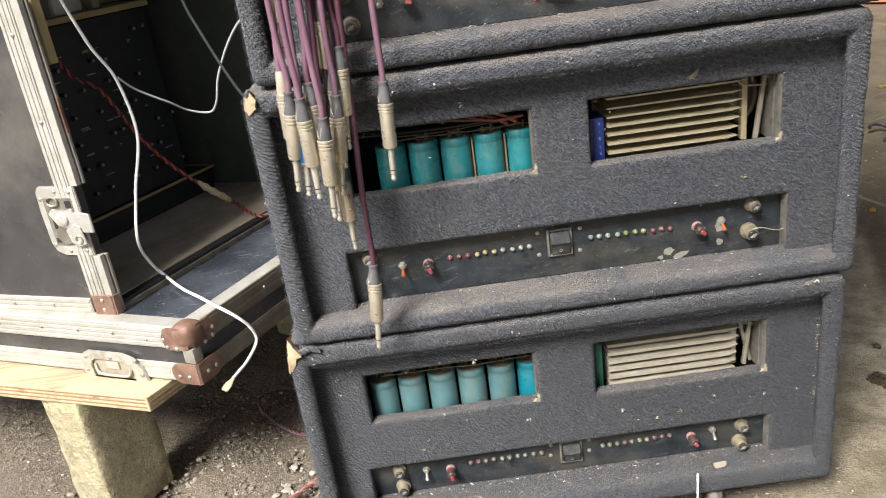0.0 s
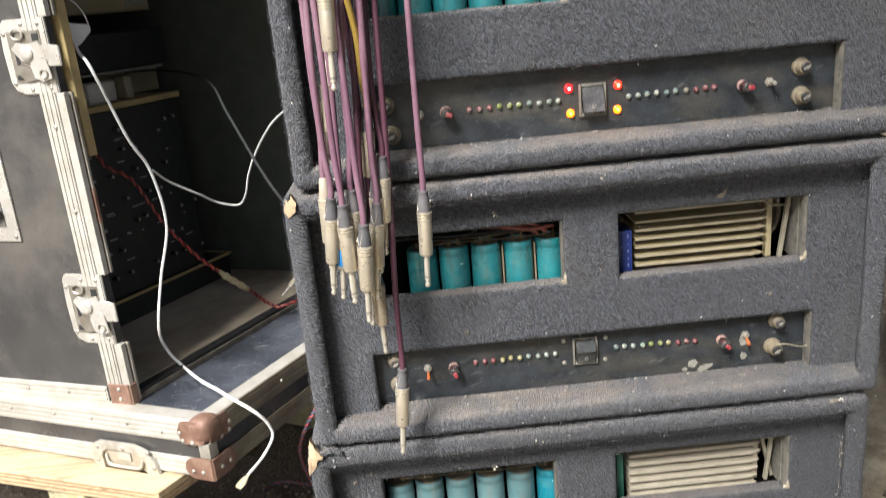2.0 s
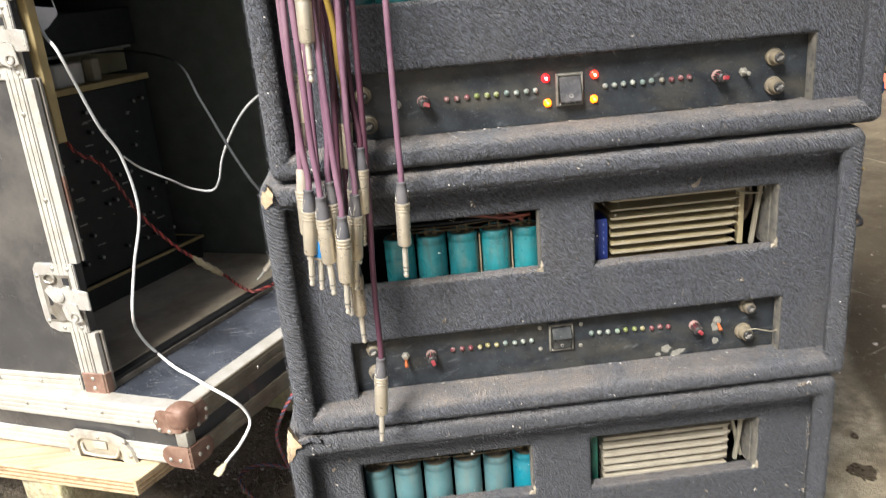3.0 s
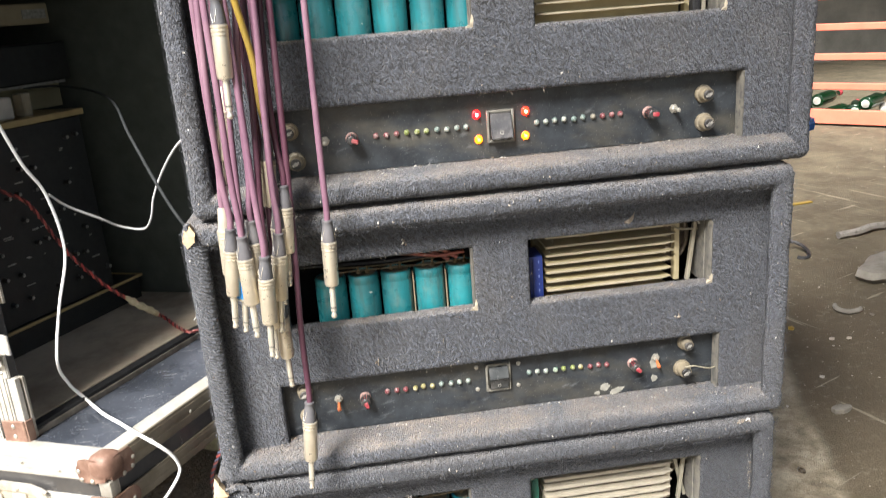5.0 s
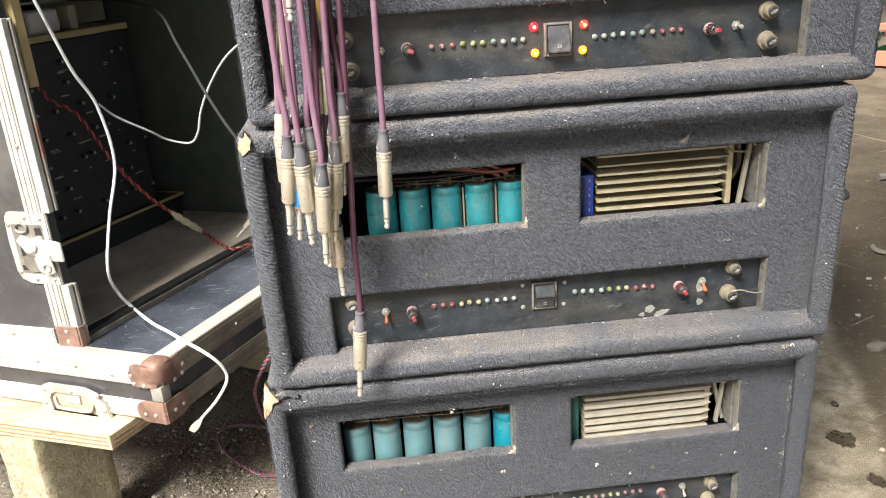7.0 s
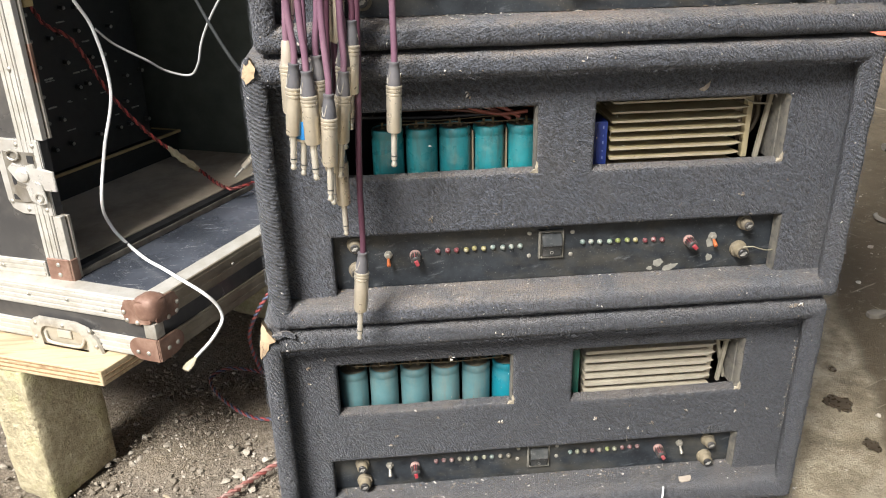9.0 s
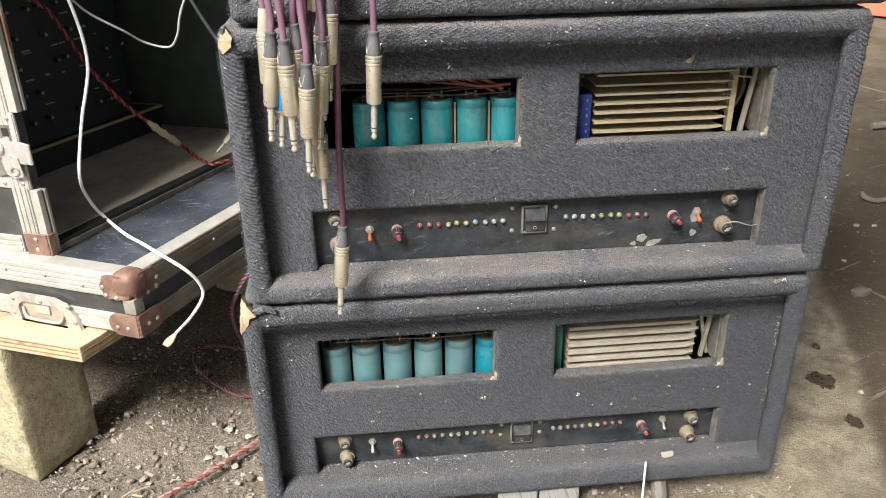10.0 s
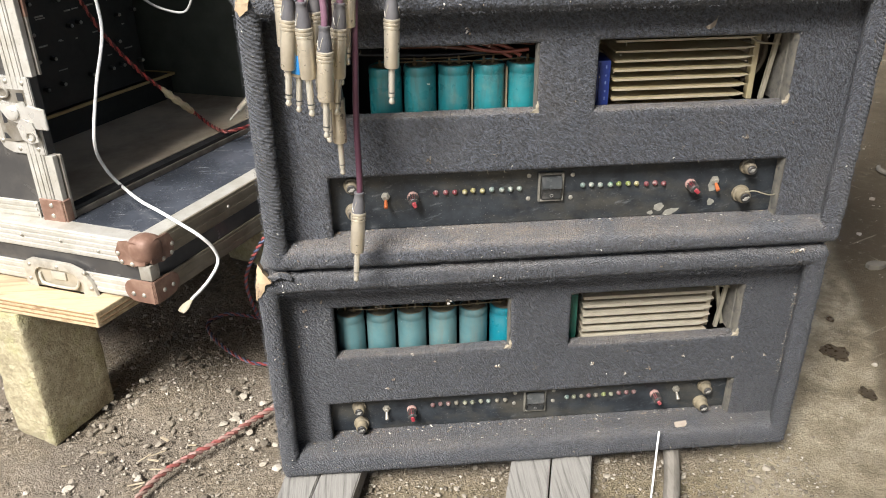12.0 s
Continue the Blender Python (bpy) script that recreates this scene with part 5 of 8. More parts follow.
tagged(part("bare_corner", shard([(-0.305, 0.622), (-0.299, 0.613), (-0.301, 0.604), (-0.310, 0.597), (-0.314, 0.603), (-0.310, 0.616)], -0.0318, 0.012, 0.5), TORN_WOOD, smooth=False), "bare splintered plywood corner where the carpet is torn", "wood scrap")
tagged(part("bare_corner", shard([(-0.325, 0.340), (-0.318, 0.328), (-0.311, 0.321), (-0.319, 0.315), (-0.323, 0.304), (-0.331, 0.292), (-0.330, 0.313)], -0.0305, 0.012, 0.6), TORN_WOOD, smooth=False), "pale splintered plywood corner between two torn carpet edges", "wood scrap")
tagged(part("carpet_flap", shard([(-0.316, 0.325), (-0.303, 0.3295), (-0.291, 0.327), (-0.2895, 0.3195), (-0.299, 0.323), (-0.312, 0.320)], -0.0335, 0.004, 0.05), CARPET, angle=80), "torn tongue of charcoal carpet hanging at the corner", "carpet scrap")
tagged(part("carpet_flap", shard([(-0.3105, 0.6180), (-0.306, 0.6240), (-0.303, 0.6225), (-0.305, 0.6175), (-0.308, 0.615)], -0.0325, 0.005, 0.3), CARPET, angle=80), "curled scrap of charcoal carpet at the torn corner", "carpet scrap")


# ---- audio cables hanging over the stack ----
def plug_meshes():
    out = {}
    bm = bmesh.new()
    lathe(bm, [(0.0068, -0.0215), (0.0077, -0.0222), (0.0077, -0.0238), (0.0070, -0.0243), (0.0070, -0.0250), (0.0077, -0.0255), (0.0077, -0.0271), (0.0070, -0.0276), (0.0070, -0.0283), (0.0076, -0.0288), (0.0076, -0.0304), (0.0070, -0.0309), (0.0073, -0.0330), (0.0071, -0.0640), (0.0064, -0.0660), (0.0045, -0.0662)], 18)
    out["barrel"] = seal("plug_barrel", bm, NICKEL)
    bm = bmesh.new()
    lathe(bm, [(0.0036, 0.0), (0.0050, -0.0004), (0.0052, -0.0018), (0.0047, -0.0026), (0.0050, -0.0060), (0.0060, -0.0125), (0.0067, -0.0205), (0.0066, -0.0222)], 16)
    out["boot"] = seal("boot", bm, BOOT)
    bm = bmesh.new()
    for a in (0.35, 0.35 + math.pi):
        turn = Matrix.Rotation(a, 4, 'Z')
        tube(bm, [turn @ Vector(q) for q in ((-0.0034, -0.0048, -0.0120), (-0.0018, -0.0062, -0.0165), (0.0000, -0.0068, -0.0196), (0.0012, -0.0067, -0.0196), (0.0022, -0.0058, -0.0140), (0.0030, -0.0046, -0.0090))], 0.00042, 5)
    out["clip"] = seal("clip", bm, PIN)
    bm = bmesh.new()
    lathe(bm, [(0.0036, 0.0), (0.0044, -0.0010), (0.0060, -0.0180), (0.0066, -0.0222)], 16)
    out["boot_pale"] = seal("boot", bm, BOOT_PALE)
    bm = bmesh.new()
    lathe(bm, [(0.0042, -0.0660), (0.0042, -0.0672), (0.0031, -0.0675), (0.0031, -0.0890), (0.0028, -0.0893), (0.0028, -0.0897), (0.0031, -0.0900), (0.0031, -0.0932), (0.0020, -0.0940), (0.0021, -0.0953), (0.0031, -0.0978), (0.0027, -0.0997), (0.0012, -0.1010)], 14)
    out["pin"] = seal("contact_pin", bm, PIN)
    bm = bmesh.new()
    lathe(bm, [(0.00315, -0.0889), (0.00315, -0.0901)], 14)
    out["ring"] = seal("insulator_ring", bm, BLACK_PLASTIC)
    return out


PLUG = plug_meshes()


def make_cable(top, end, way, jacket, radius=0.0031, label="mauve audio cable with a nickel jack plug, hanging down", boot="boot", spin=0.0, size=1.0, bow=0.004, blue=False, sway=(0.0, 0.0)):
    """A cable that comes over the top of the stack and hangs to a jack plug: top is its place near the upper edge, end the plug's cable end, way the plug's tip."""
    top, end, way = Vector(top), Vector(end), Vector(way)
    down = (way - end).normalized()
    cable = thing("audio_cable", top, label, "cable", "audio cables over the stack")
    mid = top.lerp(end, 0.5) + Vector((random.uniform(-bow, bow), random.uniform(-0.5 * bow, 0.2 * bow), 0))
    q = top.lerp(end, 0.8) + Vector((random.uniform(-bow, bow) * 0.6, 0, 0))
    mid.x += sway[0]
    q.x += sway[1]
    rise = Vector((top.x + random.uniform(-0.006, 0.006), 0.0, 0.0))
    pts = [(rise.x - 0.03, 0.30, 0.9115 + radius), (rise.x - 0.01, 0.12, 0.9115 + radius), (rise.x, -0.002, 0.9130 + radius), (rise.x, -0.036 + (top.y + 0.05) * 0.6, 0.900), tuple(top), tuple(mid), tuple(q), tuple(end - down * 0.012), tuple(end + down * 0.006)]
    bm = bmesh.new()
    tube(bm, smooth_line(pts, 8), radius, 10)
    part("cable_jacket", bm, jacket, cable)
    turn = down.to_track_quat('-Z', 'Y').to_matrix().to_4x4() @ Matrix.Rotation(spin, 4, 'Z') @ Matrix.Scale(size, 4)
    m = Matrix.Translation(end) @ turn
    barrel = piece("plug_barrel", PLUG["barrel"], m, cable, "satin nickel jack plug")
    piece("boot", PLUG[boot], m, barrel, "grey rubber boot" if boot == "boot" else "pale boot")
    if boot == "boot":
        piece("clip", PLUG["clip"], m, barrel, "bright edge of the strain relief")
    piece("contact_pin", PLUG["pin"], m, barrel)
    piece("insulator_ring", PLUG["ring"], m, barrel)
    if blue:
        bm = bmesh.new()
        lathe(bm, [(0.0079, -0.046), (0.0081, -0.047), (0.0081, -0.062), (0.0079, -0.063)], 16, m)
        part("tape_band", bm, BLUE_TIE, barrel, "blue tape band")
    return cable


# (top of the hang, cable end of the plug, tip of the plug)
make_cable((-0.167, -0.058, 0.846), (-0.1705, -0.058, 0.619), (-0.1745, -0.058, 0.530), PURPLE, label="mauve audio cable hanging apart from the bundle, nickel jack plug", bow=0.001)
make_cable((-0.196, -0.062, 0.848), (-0.2110, -0.058, 0.4300), (-0.2205, -0.060, 0.328), PURPLE_DARK, label="long plum audio cable whose jack plug hangs lowest", bow=0.002)
make_cable((-0.233, -0.082, 0.851), (-0.2300, -0.092, 0.6000), (-0.2355, -0.092, 0.505), PURPLE, spin=0.4)
make_cable((-0.250, -0.078, 0.853), (-0.2480, -0.088, 0.6200), (-0.2475, -0.088, 0.524), PURPLE)
make_cable((-0.212, -0.070, 0.850), (-0.2165, -0.072, 0.6150), (-0.2250, -0.072, 0.524), PURPLE, spin=0.8)
make_cable((-0.256, -0.066, 0.853), (-0.2600, -0.068, 0.6230), (-0.2685, -0.066, 0.538), PURPLE, boot="boot", spin=0.2)
make_cable((-0.222, -0.072, 0.850), (-0.2390, -0.076, 0.6310), (-0.2400, -0.074, 0.534), PURPLE, spin=1.2)
make_cable((-0.262, -0.060, 0.853), (-0.2655, -0.060, 0.6420), (-0.2690, -0.058, 0.552), PURPLE, boot="boot_pale", label="mauve audio cable with a pale-booted jack plug, hanging in a bundle")
make_cable((-0.240, -0.062, 0.852), (-0.2515, -0.062, 0.6150), (-0.2615, -0.060, 0.517), PURPLE, blue=True, label="mauve audio cable, blue tape round its jack plug")
make_cable((-0.228, -0.058, 0.850), (-0.2260, -0.062, 0.5480), (-0.2255, -0.058, 0.4520), PURPLE_DARK, size=0.98, label="plum audio cable with a low jack plug, hanging in a bundle")
make_cable((-0.218, -0.060, 0.850), (-0.2310, -0.072, 0.5860), (-0.2345, -0.070, 0.489), PURPLE_DARK, size=0.98)
make_cable((-0.204, -0.060, 0.849), (-0.2065, -0.062, 0.6580), (-0.2130, -0.060, 0.562), PURPLE_DARK, label="plum audio cable with a jack plug behind the bundle")
make_cable((-0.244, -0.056, 0.852), (-0.2480, -0.058, 0.7520), (-0.2600, -0.060, 0.656), PURPLE, boot="boot_pale", label="mauve audio cable with a high jack plug, hanging in a bundle")
make_cable((-0.2275, -0.090, 0.852), (-0.2165, -0.060, 0.7040), (-0.2240, -0.056, 0.608), YELLOW, label="mustard yellow audio cable with a jack plug", bow=0.0, sway=(0.0045, 0.0015))
make_cable((-0.2385, -0.086, 0.858), (-0.2385, -0.088, 0.8270), (-0.2410, -0.090, 0.7310), YELLOW, label="mustard yellow audio cable with a high jack plug", bow=0.0)
make_cable((-0.209, -0.076, 0.850), (-0.2150, -0.066, 0.6400), (-0.2200, -0.062, 0.545), PURPLE, spin=0.5)


# ---- flight cases on the bench ----
RACK_AT = Vector((-0.584, 0.150, 0.320))
RACK_U = Vector((math.cos(radians(59.3)), math.sin(radians(59.3)), 0))
RACK_V = Vector((math.cos(radians(159.0)), math.sin(radians(159.0)), 0))


def rack(u, v, z):
    """Along the open front, back along the side, up from the lid below."""
    return RACK_AT + RACK_U * (u + 0.005 * z) + RACK_V * v + Vector((0, 0, z))


BASE_AT = Vector((-0.470, 0.072, 0.240))
BASE_U = Vector((math.cos(radians(60.0)), math.sin(radians(60.0)), 0))
BASE_V = Vector((math.cos(radians(156.5)), math.sin(radians(156.5)), 0))


def base(u, v, z):
    return BASE_AT + BASE_U * u + BASE_V * v + Vector((0, 0, z))


def slab(bm, frame_of, u0, u1, v0, v1, z0, z1, bevel=0.0, segments=1):
    made = box(bm, u0, u1, v0, v1, z0, z1, bevel, segments)
    for v in made:
        v.co = frame_of(*v.co)


def ribbed(bm, frame_of, along, a0, a1, across, w0, w1, face_axis, f, out, ribs=4, height=0.0011):
    """Raised ribs on an extruded strip."""
    step = (w1 - w0) / ribs
    for k in range(ribs):
        c = w0 + step * (k + 0.5)
        lo = {along: a0, across: c - step * 0.28, face_axis: min(f, f + out * height)}
        hi = {along: a1, across: c + step * 0.28, face_axis: max(f, f + out * height)}
        slab(bm, frame_of, lo["u"], hi["u"], lo["v"], hi["v"], lo["z"], hi["z"])


def plate(bm, frame_of, outline, u0, u1, bevel=0.0012):
    """A plate from an outline of (v, z) pairs, from u0 to u1."""
    near = [bm.verts.new((u0, v, z)) for v, z in outline]
    far = [bm.verts.new((u1, v, z)) for v, z in outline]
    bm.faces.new(near)
    bm.faces.new(far)
    n = len(outline)
    for k in range(n):
        bm.faces.new((near[k], near[(k + 1) % n], far[(k + 1) % n], far[k]))
    if bevel:
        bmesh.ops.bevel(bm, geom=list(bm.edges), offset=bevel, segments=2, affect='EDGES')
    for v in bm.verts:
        v.co = frame_of(*v.co)



def rivet(parent, at, axis, r=0.0030, material=None):
    """A domed rivet whose head looks along axis."""
    bm = bmesh.new()
    turn = Vector(axis).to_track_quat('Z', 'Y').to_matrix().to_4x4()
    lathe(bm, [(r, -0.0004), (r, 0.0004), (r * 0.7, 0.0013), (r * 0.3, 0.0016)], 10, Matrix.Translation(at) @ turn)
    return part("rivet", bm, material or SCREW, parent)


def butterfly_latch(parent, v0, v1, z0, z1):
    """A recessed butterfly latch on the side of the rack: dish, plate, hinged wing, hook that reaches round the open edge."""
    out = -(Vector((RACK_V.y, -RACK_V.x, 0)).normalized())
    if out.dot(Vector((-0.4, -0.9, 0))) < 0:
        out = -out
    bm = bmesh.new()
    w, h = v1 - v0, z1 - z0
    plate(bm, rack, [(v0, z0), (v0 + w * 0.72, z0), (v0 + w * 0.92, z0 + h * 0.06), (v1, z0 + h * 0.18), (v1, z0 + h * 0.60), (v0 + w * 0.99, z1 - h * 0.08), (v0 + w * 0.90, z1), (v0, z1)], -0.0034, 0.001)
    # cut corner towards the back: slanted flaps
    latch = part("butterfly_latch", bm, STEEL, parent, "worn steel butterfly latch")
    bm = bmesh.new()
    slab(bm, rack, -0.0042, -0.0028, v0 + w * 0.13, v1 - w * 0.16, z0 + h * 0.16, z1 - h * 0.16)
    dish = part("dish", bm, LATCH_DISH, latch, smooth=False)
    for fv0, fv1, fz0, fz1 in ((0.16, 0.30, 0.70, 0.80), (0.50, 0.80, 0.20, 0.27), (0.66, 0.74, 0.40, 0.64), (0.18, 0.36, 0.20, 0.34)):
        bm = bmesh.new()
        slab(bm, rack, -0.0047, -0.0040, v0 + w * fv0, v0 + w * fv1, z0 + h * fz0, z0 + h * fz1)
        part("slot", bm, CHASSIS, dish, smooth=False)
    turn = out.to_track_quat('Z', 'Y').to_matrix().to_4x4()

    def chrome(name, outline, u0, u1, material=STEEL):
        """A bent plate of the mechanism, its outline in shares of the dish."""
        bm = bmesh.new()
        plate(bm, rack, [(v0 + w * a, z0 + h * b) for a, b in outline], u0, u1, 0.0008)
        part(name, bm, material, latch)

    chrome("hook", [(-0.26, 0.36), (0.20, 0.36), (0.20, 0.62), (0.06, 0.66), (-0.26, 0.62)], -0.0078, -0.0046)
    chrome("lever", [(0.10, 0.52), (0.34, 0.40), (0.62, 0.46), (0.78, 0.62), (0.64, 0.70), (0.40, 0.66), (0.16, 0.70)], -0.0066, -0.0044)
    chrome("cam", [(-0.04, 0.20), (0.18, 0.16), (0.34, 0.22), (0.40, 0.40), (0.22, 0.50), (0.02, 0.46)], -0.0096, -0.0080)
    chrome("flap", [(0.30, 0.20), (0.60, 0.16), (0.76, 0.30), (0.66, 0.42), (0.42, 0.36)], -0.0060, -0.0044, LATCH_DISH)
    bm = bmesh.new()
    mid = rack(-0.0068, v0 + w * 0.44, z0 + h * 0.55)
    lathe(bm, [(0.0085, 0.0), (0.0088, 0.0018), (0.0070, 0.0032), (0.0040, 0.0036)], 18, Matrix.Translation(mid) @ turn)
    part("boss", bm, STEEL, latch)
    for fv, fz, rv, rz in ((0.58, 0.80, 0.0085, 0.0060), (0.12, 0.27, 0.0050, 0.0050)):
        bm = bmesh.new()
        ring_at = rack(-0.0066 if fz > 0.5 else -0.0100, v0 + w * fv, z0 + h * fz)
        tube(bm, [Matrix.Translation(ring_at) @ turn @ Vector((rv * math.cos(a), rz * math.sin(a), 0)) for a in np.linspace(0, 2 * math.pi, 17)], 0.0014, 6)
        part("spring", bm, SCREW, latch)
    for fv, fz in ((0.14, 0.08), (0.55, 0.07), (0.90, 0.16), (0.92, 0.82), (0.5, 0.93), (0.14, 0.92)):
        rivet(latch, rack(-0.0032, v0 + w * fv, z0 + h * fz), out)


def make_rack():
    case = thing("rack_case", RACK_AT, "open black rack flight case with aluminium edges, on a closed case", "flight case")
    W, D, H, T = 0.500, 0.50, 0.600, 0.012
    side_out = Vector((RACK_V.y, -RACK_V.x, 0))
    side_out = side_out if side_out.dot(Vector((-0.4, -0.9, 0))) > 0 else -side_out
    for name, u0, u1, label in (("side_panel", 0.0, T, "black laminated side"), ("side_panel", W - T, W, "")):
        bm = bmesh.new()
        slab(bm, rack, u0, u1, 0.004, D, 0.003, H)
        part(name, bm, LAMINATE, case, label, smooth=False)
    bm = bmesh.new()
    slab(bm, rack, T, W - T, 0.004, D, H - T, H)
    part("top_panel", bm, LAMINATE, case, smooth=False)
    bm = bmesh.new()
    slab(bm, rack, T, W - T, D - T, D, 0.003, H - T)
    part("back_panel", bm, INSIDE, case, smooth=False)
    for u0, u1 in ((T, T + 0.003), (W - T - 0.003, W - T)):
        bm = bmesh.new()
        slab(bm, rack, u0, u1, 0.012, D - T, 0.014, H - T)
        part("lining", bm, INSIDE, case, smooth=False)
    bm = bmesh.new()
    slab(bm, rack, T + 0.003, W - T - 0.003, 0.012, D - T, 0.003, 0.014)
    part("floor_board", bm, PLY, case, "scuffed plywood floor board", smooth=False)
    # aluminium edges round the open front: ribbed strip, smooth bead, groove and tongue, broken where the latches sit
    bm = bmesh.new()
    slab(bm, rack, -0.0028, 0.0, 0.0075, 0.031, 0.0, H, 0.0006)
    ribbed(bm, rack, "z", 0.003, H - 0.003, "v", 0.0085, 0.030, "u", -0.0028, -1, 3)
    part("edge_profile", bm, ALU, case, "ribbed aluminium edge", smooth=False)
    bm = bmesh.new()
    slab(bm, rack, -0.0018, 0.0, 0.0055, 0.0074, 0.0, H)
    part("edge_groove", bm, ALU_DARK, case, smooth=False)
    for z0, z1 in ((0.0, 0.086), (0.182, 0.410), (0.497, H)):
        bm = bmesh.new()
        slab(bm, rack, -0.0030, 0.0040, -0.006, 0.0054, z0, z1, 0.0010, 2)
        part("edge_profile", bm, ALU, case, smooth=False)
        bm = bmesh.new()
        slab(bm, rack, 0.0041, 0.0060, -0.0035, 0.010, z0 + 0.001, z1 - 0.001)
        part("edge_groove", bm, ALU_DARK, case, smooth=False)
        bm = bmesh.new()
        slab(bm, rack, 0.0061, 0.0100, -0.0075, 0.012, z0 + 0.0005, z1 - 0.0005, 0.0006)
        part("edge_tongue", bm, ALU_DULL, case, smooth=False)
    bm = bmesh.new()
    slab(bm, rack, 0.0058, 0.0103, -0.0080, 0.004, 0.248, 0.292, 0.0006)
    part("rust_patch", bm, RUST, case, "rusted stretch of the edge", smooth=False)
    for z0, z1 in ((0.0, 0.008), (H - 0.008, H)):
        bm = bmesh.new()
        slab(bm, rack, 0.0104, W, -0.006, 0.004, z0, z1, 0.0006)
        part("edge_profile", bm, ALU_WORN, case, "dark worn aluminium rail", smooth=False)
        bm = bmesh.new()
        zz = z1 if z0 == 0.0 else z0 - 0.005
        slab(bm, rack, 0.0120, W - 0.018, -0.0035, 0.0115, zz + 0.0002, zz + 0.005)
        part("edge_groove", bm, CHASSIS, case, smooth=False)
    bm = bmesh.new()
    slab(bm, rack, W - 0.018, W, -0.006, 0.012, 0.0082, H - 0.0082, 0.0006)
    part("edge_profile", bm, ALU_DULL, case, smooth=False)
    # aluminium along the foot and the head of the side
    for z0, z1 in ((0.0, 0.022), (H - 0.022, H)):
        bm = bmesh.new()
        slab(bm, rack, -0.0028, 0.0, 0.0345, D, z0, z1, 0.0006)
        ribbed(bm, rack, "v", 0.036, D - 0.002, "z", z0 + 0.001, z1 - 0.001, "u", -0.0028, -1, 3)
        part("edge_profile", bm, ALU, case, smooth=False)
    for z0, z1 in ((-0.001, 0.029), (H - 0.029, H + 0.001)):
        bm = bmesh.new()
        slab(bm, rack, -0.0056, -0.0030, -0.005, 0.028, z0, z1, 0.001, 1)
        slab(bm, rack, -0.0056, 0.006, -0.0085, -0.0062, z0, z1, 0.001, 1)
        brace = part("corner_brace", bm, RUST, case, "rusty corner brace", smooth=False)
        for f in (0.28, 0.74):
            rivet(brace, rack(-0.0058, 0.011, z0 + (z1 - z0) * f), side_out)
    for z in (0.15, 0.265, 0.37, 0.53):
        rivet(case, rack(-0.0040, 0.016, z), side_out)
    for v in (0.10, 0.17, 0.26, 0.36):
        rivet(case, rack(-0.0040, v, 0.011), side_out)
    butterfly_latch(case, 0.002, 0.066, 0.086, 0.182)
    butterfly_latch(case, 0.000, 0.068, 0.410, 0.497)
    # sprung handle plate further back on the side
    bm = bmesh.new()
    slab(bm, rack, -0.0030, 0.0, 0.116, 0.260, 0.225, 0.345, 0.0014, 2)
    spring_plate = part("handle_plate", bm, STEEL, case, "steel plate of a sprung handle")
    bm = bmesh.new()
    slab(bm, rack, -0.0040, -0.0028, 0.134, 0.242, 0.245, 0.325)
    part("dish", bm, ALU_DARK, spring_plate, smooth=False)
    bm = bmesh.new()
    tube(bm, smooth_line([rack(-0.005, 0.135, 0.262), rack(-0.012, 0.150, 0.262), rack(-0.014, 0.188, 0.262), rack(-0.012, 0.226, 0.262), rack(-0.005, 0.240, 0.262)], 6), 0.0050, 8)
    part("grip", bm, BLACK_PLASTIC, spring_plate)
    for fv in (0.122, 0.188, 0.254):
        for fz in (0.232, 0.338):
            rivet(spring_plate, rack(-0.0032, fv, fz), side_out)
    return case


make_rack()


